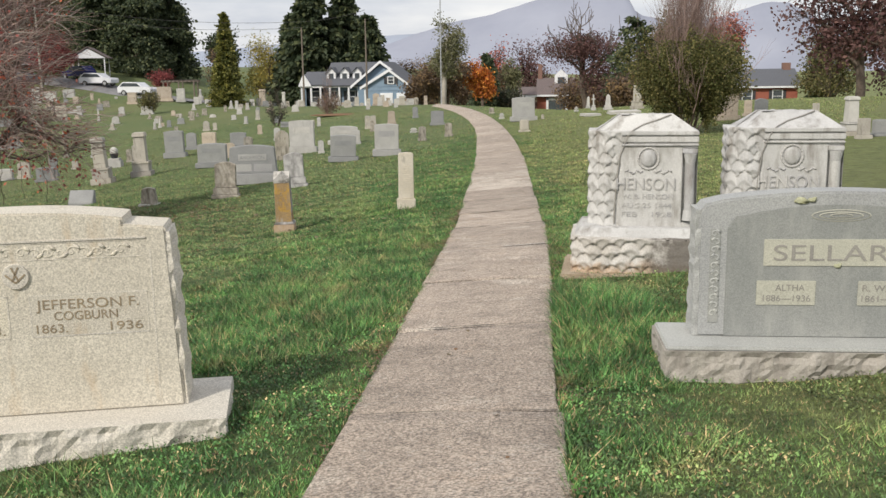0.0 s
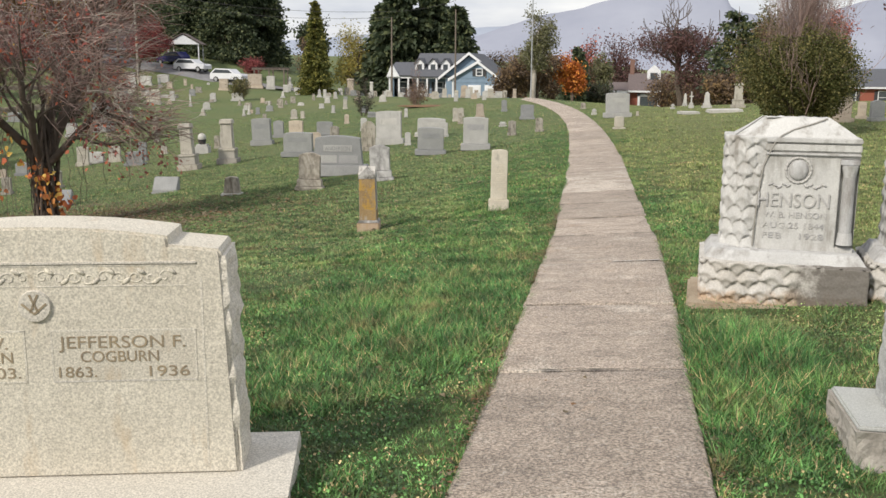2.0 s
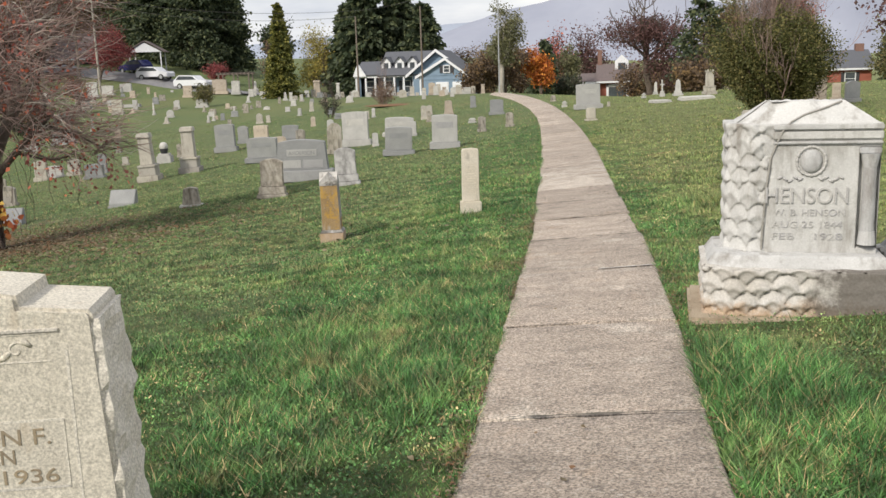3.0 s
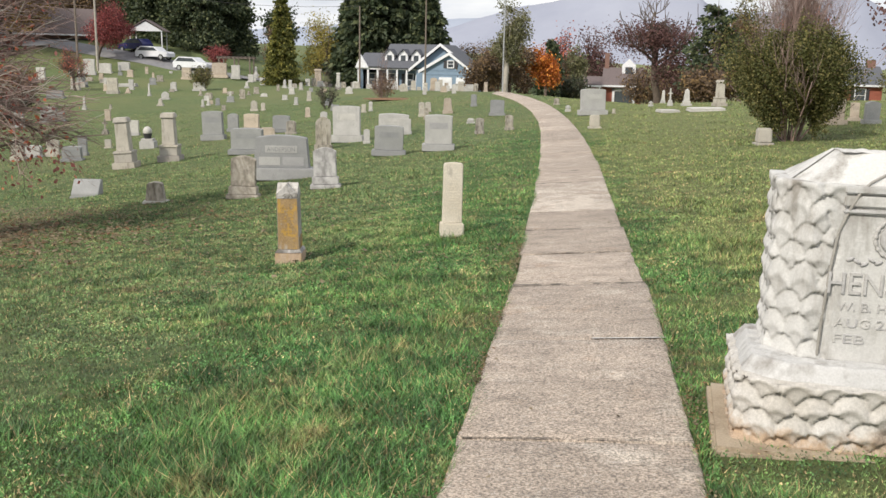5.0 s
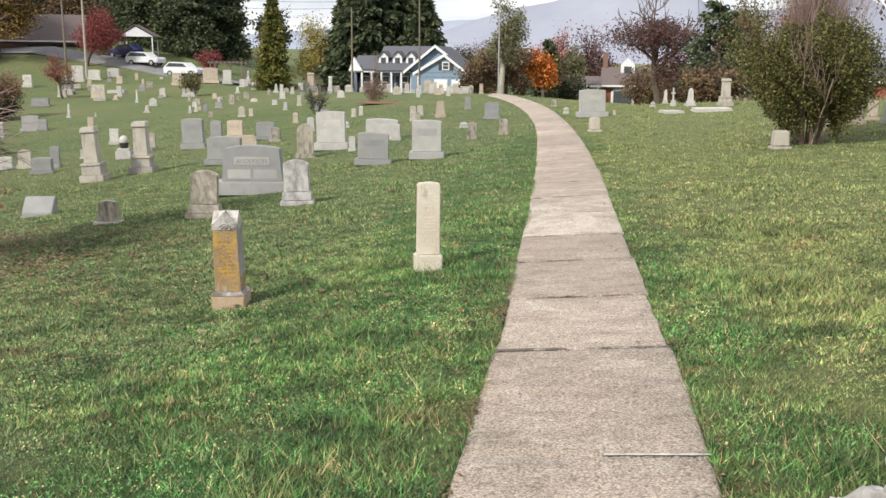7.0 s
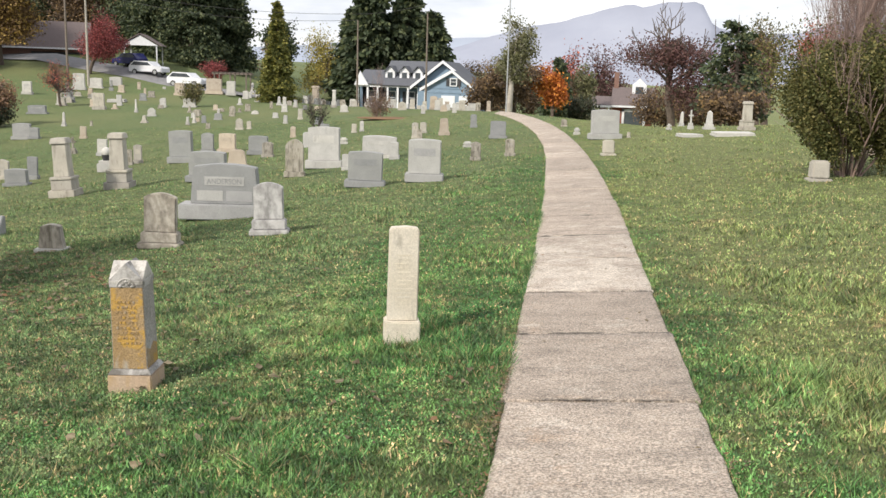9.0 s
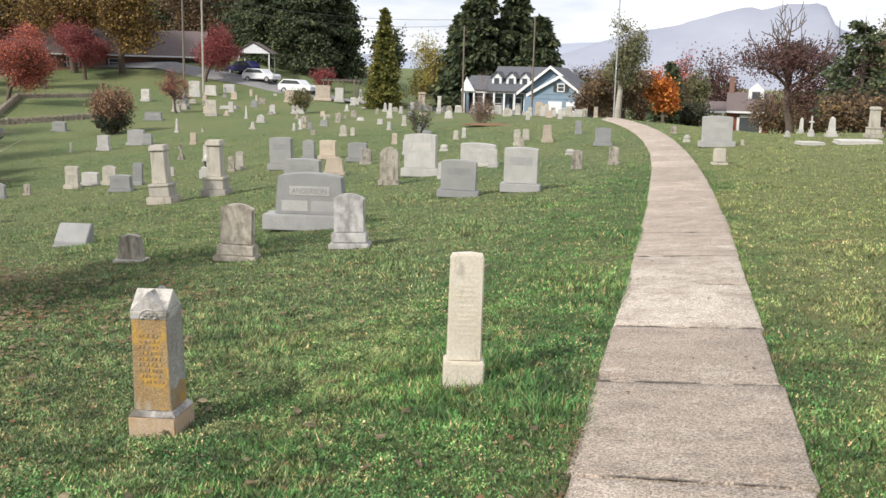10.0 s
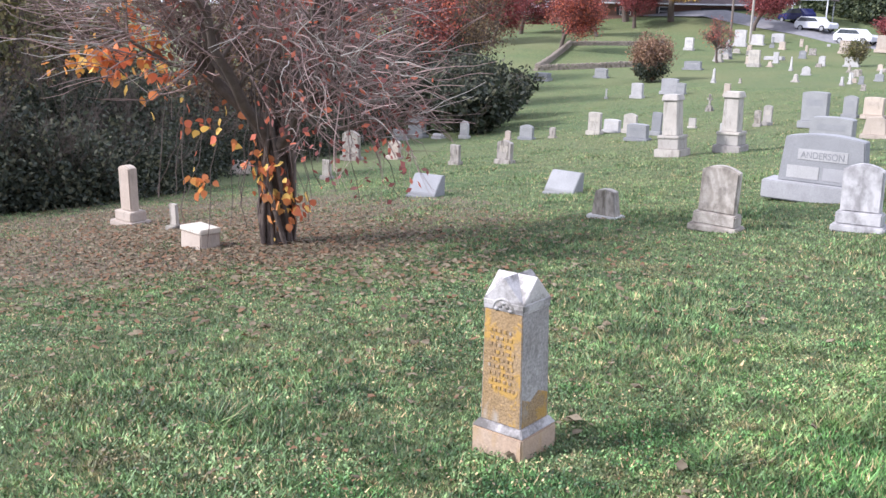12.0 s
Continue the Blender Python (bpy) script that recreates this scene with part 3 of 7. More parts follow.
def lattice_box(w, d, h, step, shift):
    """A box standing on z=0 made of small faces, each corner moved by shift(place, normal)."""
    nx, ny, nz = (max(2, round(s / step)) for s in (w, d, h))
    bm = bmesh.new()
    seen = {}

    def vert(i, j, k):
        if (i, j, k) not in seen:
            p = Vector(((i / nx - 0.5) * w, (j / ny - 0.5) * d, k / nz * h))
            nrm = Vector(((i == nx) - (i == 0), (j == ny) - (j == 0), (k == nz) - (k == 0)))
            seen[i, j, k] = bm.verts.new(p + shift(p, nrm.normalized()))
        return seen[i, j, k]

    for i in range(nx):
        for j in range(ny):
            for k in (0, nz):
                bm.faces.new([vert(i, j, k), vert(i + 1, j, k), vert(i + 1, j + 1, k), vert(i, j + 1, k)])
    for i in range(nx):
        for k in range(nz):
            for j in (0, ny):
                bm.faces.new([vert(i, j, k), vert(i + 1, j, k), vert(i + 1, j, k + 1), vert(i, j, k + 1)])
    for j in range(ny):
        for k in range(nz):
            for i in (0, nx):
                bm.faces.new([vert(i, j, k), vert(i, j + 1, k), vert(i, j + 1, k + 1), vert(i, j, k + 1)])
    bmesh.ops.recalc_face_normals(bm, faces=bm.faces[:])
    return bm


# ---- lawn, path ----
def spaced(lo, hi, fine_lo, fine_hi, step, grow=1.22):
    mid = list(np.arange(fine_lo, fine_hi + 1e-6, step))
    s, x = step, fine_hi
    while x < hi:
        s *= grow
        x += s
        mid.append(x)
    s, x = step, fine_lo
    while x > lo:
        s *= grow
        x -= s
        mid.insert(0, x)
    return np.array(mid)


def path_edges(y):
    """How far the walk reaches to either side of its middle line; takes numbers or arrays."""
    return (np.interp(y, (3, 5, 8, 12, 15, 20, 28, 40), (0.50, 0.53, 0.545, 0.555, 0.59, 0.635, 0.67, 0.60)),
            np.interp(y, (3, 5.7, 7.4, 8.5, 9.4, 11, 13, 18, 23, 29, 40), (0.50, 0.53, 0.585, 0.60, 0.62, 0.635, 0.61, 0.605, 0.635, 0.65, 0.58)))


def off_path(x, y, margin):
    """True where a place on the lawn lies clear of the walk."""
    dx = x - np.polyval(PATH_POLY, np.minimum(y, 64.0))
    lo, hi = path_edges(y)
    return (dx < -lo - margin) | (dx > hi + margin)


PATH_POLY = (-4.106e-07, 2.285e-05, -0.001274, -0.02869, 0.3382)


def lawn():
    xs, ys = spaced(-3000, 3000, -30, 12, 0.25), spaced(-3000, 3000, -3, 60, 0.25)
    X, Y = np.meshgrid(xs, ys)
    Z = g_height(X, Y) - 0.09 * ((Y < 63) & ~off_path(X, Y, -0.12))  # bed of the walk
    nx = len(xs)
    idx = np.arange(len(ys) * nx).reshape(len(ys), nx)
    F = np.stack([idx[:-1, :-1], idx[:-1, 1:], idx[1:, 1:], idx[1:, :-1]], -1).reshape(-1, 4)
    ob = raw_part("ground", np.stack([X, Y, Z], -1).reshape(-1, 3), F, M_GROUND, smooth=True)
    tagged(ob, "sloping autumn cemetery lawn, green with tan patches", "lawn", kind="structure")


def g_lift(x, y):
    return float(g_height(x, y))


def footpath():
    walk_ob = root("pavement", Matrix(), "narrow aged concrete footpath of jointed slabs", "footpath")
    walk_ob["kind"] = "structure"
    rng = random.Random(5)
    cuts = [-4.0, -1.85, 0.05, 1.9, 3.75, 5.62, 7.5, 9.44, 11.38, 13.06, 14.8, 16.5, 18.5, 20.4, 22.6]
    while cuts[-1] < 70:
        cuts.append(cuts[-1] + 2.0 + rng.uniform(-0.12, 0.12))
    for k in range(len(cuts) - 1):
        y0, y1 = cuts[k] + 0.009, cuts[k + 1] - 0.009
        us = (-0.5, -0.489, -0.3, -0.1, 0.1, 0.3, 0.489, 0.5)
        vs = (0.0, 0.006) + tuple((q + 1) / 13 for q in range(12)) + (0.994, 1.0)
        nu, nv = len(us) - 1, len(vs) - 1
        tilt, drop = rng.uniform(-0.006, 0.006), rng.uniform(0.016, 0.028)
        jut = rng.uniform(-0.014, 0.014), rng.uniform(-0.014, 0.014)
        top, V, F = {}, [], []
        for j in range(nv + 1):
            y = y0 + (y1 - y0) * vs[j]
            x0 = float(np.polyval(PATH_POLY, min(y, 64.0)))
            e_lo, e_hi = path_edges(y)
            for i in range(nu + 1):
                u = us[i]
                x = x0 + 2 * u * float(e_lo if u < 0 else e_hi)
                if i in (0, 1, nu - 1, nu):
                    x += jut[i > 1] + 0.012 * noise.noise((3.0 if i < 3 else 9.0, y * 3.1, 2.0)) + 0.010 * noise.noise((3.0 if i < 3 else 9.0, y * 11, 5.0))
                edge = 0.007 * ((i in (0, nu)) + (j in (0, nv)))
                z = g_lift(x, y) + drop + tilt * u * 2 - edge + 0.003 * noise.noise((x * 3, y * 3, 0))
                top[i, j] = len(V)
                V.append((x, y, z))
        ring = [(i, 0) for i in range(nu + 1)] + [(nu, j) for j in range(1, nv + 1)] + [(i, nv) for i in range(nu - 1, -1, -1)] + [(0, j) for j in range(nv - 1, 0, -1)]
        low = {}
        for q in ring:
            x, y, z = V[top[q]]
            low[q] = len(V)
            V.append((x, y, z - 0.10))
        for j in range(nv):
            for i in range(nu):
                F.append((top[i, j], top[i + 1, j], top[i + 1, j + 1], top[i, j + 1]))
        for a, b in zip(ring, ring[1:] + ring[:1]):
            F.append((top[a], low[a], low[b], top[b]))
        raw_part("slab", V, F, M_CONC_NEW if 16.4 < y0 < 18.6 else M_CONC, walk_ob)



def joint_dirt():
    """Dark soil and moss smeared unevenly along the joints of the walk."""
    V, F = [], []
    for j, (y, w) in enumerate(((1.9, 0.010), (3.75, 0.012), (5.62, 0.016), (7.5, 0.010), (11.38, 0.045), (13.06, 0.014), (14.8, 0.030), (16.5, 0.016), (18.5, 0.014), (20.4, 0.06), (22.6, 0.05))):
        lo, hi = path_edges(y)
        mid = float(np.polyval(PATH_POLY, y))
        steps = 44
        for k in range(steps + 1):
            x = mid - float(lo) + 0.01 + (float(lo + hi) - 0.02) * k / steps
            f = max(0.0, 0.35 + 1.3 * noise.noise((x * 5.0, j * 3.7, 0.0)) + 0.7 * noise.noise((x * 17.0, j * 3.7, 4.0)))
            for q in (-1.0, 0.45):
                V.append((x, y + q * w * f + 0.006 * noise.noise((x * 9, j, 2.0)), g_lift(x, y) + 0.030))
            if k:
                a = len(V) - 4
                F.append((a, a + 2, a + 3, a + 1))
    tagged(raw_part("joint_dirt", V, F, M_JOINT), "dark soil and moss in the joints of a path", "dirt", kind="stuff")


def joint_filler():
    V, F = [], []
    for k in range(13):
        x = 0.10 + 0.041 * k
        w = 0.009 + 0.003 * math.sin(k * 2.1)
        for q in (-w, w):
            V.append((x, 9.445 + q, g_lift(x, 9.44) + 0.029))
        if k:
            F.append((2 * k - 2, 2 * k, 2 * k + 1, 2 * k - 1))
    tagged(raw_part("joint_filler", V, F, M_WHITE), "thin pale filler in a path joint", "filler", kind="structure")


lawn()
footpath()
joint_filler()
joint_dirt()


# ---- gravestones ----
def stand(x, y, yaw=12.0, lean=0.0, tip=0.0):
    return pose(x, y, g_lift(x, y) - 0.012, tip, lean, yaw)


NAMES = {"white": "white marble", "pale": "pale weathered limestone", "grey": "grey granite", "palegrey": "light grey granite",
         "dark": "dark weathered marble", "pink": "tan stained sandstone", "marble": "grey-veined white marble"}
MATS = {"white": M_WHITE, "pale": M_PALE, "grey": M_GREY, "palegrey": M_PALEGREY, "dark": M_DARK, "pink": M_PINK, "marble": M_VEIN}
WORDS = {"arched": "headstone with an arched top", "shouldered": "headstone with a shouldered arch", "gothic": "pointed headstone on a base",
         "block": "block headstone on a wide base", "slanttop": "headstone with a cut top", "tablet": "upright tablet headstone",
         "column": "pedestal monument with a stepped base", "obelisk": "small obelisk on a plinth", "cross": "cross on a stepped base",
         "pedestal": "low tapered pedestal in the grass", "cushion": "low pillow marker in the grass", "ledger": "flat ledger slab lying in the grass",
         "slant": "slant marker in the grass", "shaft": "narrow arched headstone on a stepped base", "blockstone": "low square block marker",
         "stub": "low tapered stub with a pale foot", "urn": "stepped base with a dark urn"}
stone_rng = random.Random(11)


def gravestone(kind, x, y, w, h, tone, yaw=None, lean=None):
    mat = MATS[tone]
    r = stone_rng
    yaw = 13 + r.uniform(-4, 4) if yaw is None else yaw
    ob = root("headstone", stand(x, y, yaw, r.uniform(-1.6, 1.3) if lean is None else lean, r.uniform(-1.5, 1.5)), f"{NAMES[tone]} {WORDS[kind]}", "headstone", "old gravestones on the lawn")
    if kind in ("arched", "shouldered", "gothic", "tablet", "slanttop"):
        bh = min(0.16, 0.2 * h)
        d = min(0.16, 0.3 * w)
        part("base", box(w, max(0.24, d * 2), bh, bevel=0.012), mat, ob)
        part("tablet", extruded([(px * 0.86, pz) for px, pz in outline(kind, w, h - bh)], d, 0.012), mat, ob, m=pose(0, 0, bh - 0.003))
        if h > 0.5 and tone != "marble":
            part("inscription", box(w * 0.5, 0.006, (h - bh) * 0.32, z=(h - bh) * 0.4 + bh, y=-d / 2, bevel=0), mat, ob)
    elif kind == "block":
        bh = 0.2 * h
        d = min(0.34, 0.3 * w)
        part("base", box(w, d + 0.2, bh, bevel=0.02), mat, ob)
        part("die", extruded(outline("block", w * 0.84, h - bh), d, 0.016), mat, ob, m=pose(0, 0, bh - 0.003))
        part("panel", box(w * 0.56, 0.008, (h - bh) * 0.22, z=bh + (h - bh) * 0.52, y=-d / 2, bevel=0), mat, ob)
    elif kind == "column":
        part("plinth", box(w, w, 0.13 * h, bevel=0.015), M_BASEROUGH, ob, "dark rough plinth")
        part("die", box(w * 0.80, w * 0.80, 0.17 * h, z=0.13 * h, bevel=0.015), mat, ob)
        part("moulding", box(w * 0.86, w * 0.86, 0.05 * h, z=0.30 * h, bevel=0.02), mat, ob)
        part("shaft", box(w * 0.58, w * 0.58, 0.55 * h, z=0.35 * h, bevel=0.012, top=0.9), mat, ob)
        part("cap", box(w * 0.66, w * 0.66, 0.10 * h, z=0.90 * h, bevel=0.02, top=0.86), mat, ob)
    elif kind == "obelisk":
        part("plinth", box(w, w, 0.14 * h, bevel=0.01), mat, ob)
        part("die", box(w * 0.74, w * 0.74, 0.16 * h, z=0.14 * h, bevel=0.01), mat, ob)
        part("shaft", box(w * 0.56, w * 0.56, 0.60 * h, z=0.30 * h, bevel=0.006, top=0.72), mat, ob)
        part("tip", box(w * 0.41, w * 0.41, 0.10 * h, z=0.90 * h, bevel=0.003, top=0.1), mat, ob)
    elif kind == "cross":
        part("base", box(w, w, 0.2 * h, bevel=0.012), mat, ob)
        part("step", box(w * 0.72, w * 0.72, 0.14 * h, z=0.2 * h, bevel=0.012), mat, ob)
        a, s = w * 0.14, h * 0.66
        o = [(-a, 0), (a, 0), (a, s * 0.5), (w * 0.42, s * 0.5), (w * 0.42, s * 0.5 + 2 * a), (a, s * 0.5 + 2 * a), (a, s), (-a, s),
             (-a, s * 0.5 + 2 * a), (-w * 0.42, s * 0.5 + 2 * a), (-w * 0.42, s * 0.5), (-a, s * 0.5)]
        part("cross", extruded(o, a * 1.8, 0.006), mat, ob, m=pose(0, 0, 0.34 * h))
    elif kind == "pedestal":
        part("foot", box(w, w * 0.8, h * 0.16, bevel=0.015), mat, ob)
        part("body", box(w * 0.78, w * 0.62, h * 0.84, z=h * 0.16, bevel=0.03, top=0.94), mat, ob)
    elif kind == "cushion":
        part("base", box(w, w * 0.6, h * 0.4, bevel=0.012), mat, ob)
        part("pillow", box(w * 0.88, w * 0.5, h * 0.62, z=h * 0.38, bevel=min(0.05, h * 0.2)), mat, ob)
    elif kind == "ledger":
        part("kerb", box(w, 0.8, h * 0.5, bevel=0.012), mat, ob)
        part("slab", box(w * 0.96, 0.74, h * 0.5, z=h * 0.5, bevel=0.015), mat, ob)
    elif kind == "slant":
        d = 0.34
        bm = bmesh.new()
        q = [(-d / 2, 0), (d / 2, 0), (d / 2, h), (d * 0.18, h), (-d / 2, h * 0.22)]
        lo = [bm.verts.new((-w / 2, py, pz)) for py, pz in q]
        hi = [bm.verts.new((w / 2, py, pz)) for py, pz in q]
        bm.faces.new(lo)
        bm.faces.new(hi[::-1])
        for i in range(5):
            bm.faces.new((lo[i], hi[i], hi[(i + 1) % 5], lo[(i + 1) % 5]))
        bmesh.ops.recalc_face_normals(bm, faces=bm.faces[:])
        bmesh.ops.bevel(bm, geom=bm.edges[:], offset=0.012, segments=2, affect="EDGES")
        part("marker", bm, mat, ob)
        part("base", box(w * 1.08, d * 1.15, 0.05, z=-0.02, bevel=0.008), mat, ob)
    elif kind == "shaft":
        part("base", box(w, w * 0.7, 0.10 * h, bevel=0.015), mat, ob)
        part("step", box(w * 0.76, w * 0.52, 0.16 * h, z=0.10 * h, bevel=0.015), mat, ob)
        part("tablet", extruded(outline("arched", w * 0.5, h * 0.74), w * 0.28, 0.02), mat, ob, m=pose(0, 0, 0.258 * h))
    elif kind == "stub":
        part("foot", box(w, w * 0.62, h * 0.13, bevel=0.015), M_WHITE, ob, "pale flat foot")
        part("body", extruded([(-w * 0.40, 0), (w * 0.40, 0), (w * 0.36, h * 0.30), (w * 0.31, h * 0.72)] + arc(w * 0.30, -w * 0.30, h * 0.78, h * 0.07, 6) + [(-w * 0.31, h * 0.72), (-w * 0.36, h * 0.30)], w * 0.34, 0.012), mat, ob, m=pose(0, 0, h * 0.125))
    elif kind == "urn":
        part("base", box(w, w * 0.8, h * 0.38, bevel=0.012), M_WHITE, ob, "white stepped base")
        part("step", box(w * 0.8, w * 0.64, h * 0.12, z=h * 0.378, bevel=0.01), M_WHITE, ob)
        bm = bmesh.new()
        bmesh.ops.create_cone(bm, cap_ends=True, segments=20, radius1=w * 0.22, radius2=w * 0.30, depth=h * 0.26)
        part("urn", bm, M_SHUTTER, ob, "black round urn", pose(0, 0, h * 0.625))
        bm = bmesh.new()
        bmesh.ops.create_uvsphere(bm, u_segments=18, v_segments=10, radius=1, matrix=Matrix.Diagonal((w * 0.30, w * 0.30, h * 0.24, 1)))
        part("flowers", bm, M_WHITE, ob, "rounded white top", pose(0, 0, h * 0.84), True)
    elif kind == "blockstone":
        part("body", box(w, w * 0.7, h * 0.8, bevel=0.015), mat, ob)
        part("cap", box(w * 1.04, w * 0.74, h * 0.2, z=h * 0.8, bevel=0.012), M_POST, ob)
    return ob



# ---- the large monuments beside the walk ----
def front(x, z, y=0.0):
    """A pose on a stone's front face, from which lettering stands out."""
    return pose(x, y, z, 90, 0, 0)


def rough_shift(amount, keep_top=True, keep_front=False, scale=9.0, seed=0.0):
    def shift(p, nrm):
        if nrm.z < -0.3 or (keep_top and nrm.z > 0.3):
            return Vector((0, 0, 0))
        if keep_front and nrm.y < -0.3:
            return Vector((0, 0, 0))
        q = p * scale + Vector((seed, seed * 2, 0))
        v = noise.noise(q) * 0.6 + noise.noise(q * 2.3) * 0.4 + abs(noise.noise(q * 1.1 + Vector((9, 3, 1)))) * 0.6 - 0.2
        return nrm * amount * v
    return shift


def relief_tube(pts, r):
    """A low rounded moulding along a line."""
    V, F = [], []
    for i, p in enumerate(pts):
        t = pts[min(i + 1, len(pts) - 1)] - pts[max(i - 1, 0)]
        t = t / (np.linalg.norm(t) + 1e-9)
        n = np.array((-t[2], 0.0, t[0]))
        for k, (a, b) in enumerate(((-1, 0.3), (-0.5, -0.5), (0.5, -0.5), (1, 0.3))):
            V.append(p + n * a * r + np.array((0, b * r, 0)))
        if i:
            F += [(4 * i - 4 + k, 4 * i + k, 4 * i + k + 1, 4 * i - 3 + k) for k in range(3)]
    return V, F


def cream_double_stone():
    ob = root("double_headstone", pose(-1.821, 3.543, fall(-1.82, 3.54), 0, 0, 17), "cream granite double headstone with stepped top, on a rough base", "headstone")
    g = g_lift(-1.8, 3.6) - fall(-1.82, 3.54)
    def bevel_edge(p, nrm):
        return rough_shift(0.035, seed=3.0)(p, nrm)
    part("base", lattice_box(1.88, 0.64, 0.07 - g + 0.06, 0.035, bevel_edge), M_CREAM_PALE, ob, "rock-edged pale granite base", pose(0, 0.09, g - 0.06))
    o = [(-0.732, 0), (0.732, 0), (0.692, 0.885), (0.682, 0.90), (0.50, 0.918), (0.495, 0.95)] + arc(0.47, -0.47, 0.955, 0.032, 8) + [(-0.495, 0.95), (-0.50, 0.918), (-0.682, 0.90), (-0.692, 0.885)]
    part("die", extruded(o, 0.29, 0.010), M_CREAM, ob, "cream granite die with steeled face", pose(0, 0.148, 0.068))
    for s in (-1, 1):
        part("rough_side", lattice_box(0.05, 0.28, 0.87, 0.03, rough_shift(0.03, seed=5.0)), M_CREAM_PALE, ob, "rock-faced side", pose(s * 0.720, 0.155, 0.07, 0, -s * 2.5, 0))
        part("name_panel", box(0.53, 0.008, 0.20, x=s * 0.317, z=0.459, y=0.0058, bevel=0.001), M_CREAM, ob)
        for q in (0.455, 0.655):
            part("panel_border", box(0.54, 0.005, 0.007, x=s * 0.317, z=q, y=0.0036, bevel=0), M_CREAM_PALE, ob)
        for q in (-0.267, 0.267):
            part("panel_border", box(0.007, 0.005, 0.20, x=s * 0.317 + q, z=0.458, y=0.0036, bevel=0), M_CREAM_PALE, ob)
        part("moulding", box(0.009, 0.006, 0.76, x=s * 0.615, z=0.10, y=0.0046, bevel=0.001), M_CREAM_PALE, ob)
        part("moulding", box(0.60, 0.010, 0.010, x=s * 0.30, z=0.914, y=0.002, bevel=0.002), M_CREAM_PALE, ob)
        # carved scroll frieze
        for k in range(9):
            a = np.linspace(0, 7.0, 16)
            r = np.linspace(0.026, 0.005, 16)
            pts = np.stack([np.cos(a) * r * (-1) ** k * 1.1, np.full(16, 0.002), np.sin(a) * r * (-1) ** (k // 2)], -1)
            V, F = relief_tube(pts, 0.0042)
            curl = raw_part("scroll", V, F, M_CREAM, ob, smooth=True)
            curl.matrix_basis = pose(s * (0.035 + k * 0.056), 0.001, 0.866 - 0.006 * (k % 2))
            bm = bmesh.new()
            bmesh.ops.create_icosphere(bm, subdivisions=1, radius=1, matrix=Matrix.Diagonal((0.024, 0.004, 0.010, 1)))
            part("carved_leaf", bm, M_CREAM, ob, m=pose(s * (0.060 + k * 0.056), 0.002, 0.868 + 0.018 * (-1) ** k, 0, 35 * (-1) ** k, 0), smooth=True)
        for q in (0.828, 0.906):
            part("moulding", box(0.56, 0.006, 0.005, x=s * 0.29, z=q, y=0.0042, bevel=0.001), M_CREAM_PALE, ob)
    bm = bmesh.new()
    bmesh.ops.create_cone(bm, cap_ends=True, segments=28, radius1=0.062, radius2=0.058, depth=0.012)
    part("medallion", bm, M_CREAM_PALE, ob, m=front(0, 0.757, -0.003))
    for q in (-1, 1):
        part("emblem_bar", box(0.008, 0.004, 0.075, z=-0.037, y=-0.0095, bevel=0), M_INKTAN, ob, m=pose(0, 0, 0.768, 0, q * 24, 0))
        part("emblem_bar", box(0.008, 0.004, 0.060, z=0.0, y=-0.0095, bevel=0), M_INKTAN, ob, m=pose(0, 0, 0.728, 0, q * 48, 0))
    d = 0.0008
    text_part("lettering", "JEFFERSON F.", 0.068, 0.0012, M_INKTAN, ob, front(0.315, 0.590, d), 0.47)
    text_part("lettering", "COGBURN", 0.062, 0.0012, M_INKTAN, ob, front(0.30, 0.535, d), 0.29)
    text_part("lettering", "1863.", 0.06, 0.0012, M_INKTAN, ob, front(0.135, 0.475, d), 0.14)
    text_part("lettering", "1936", 0.06, 0.0012, M_INKTAN, ob, front(0.475, 0.475, d), 0.15)
    text_part("lettering", "A V.", 0.065, 0.0012, M_INKTAN, ob, front(-0.17, 0.590, d), 0.12)
    text_part("lettering", "URN", 0.062, 0.0012, M_INKTAN, ob, front(-0.16, 0.535, d), 0.13)
    text_part("lettering", "903.", 0.06, 0.0012, M_INKTAN, ob, front(-0.135, 0.475, d), 0.13)


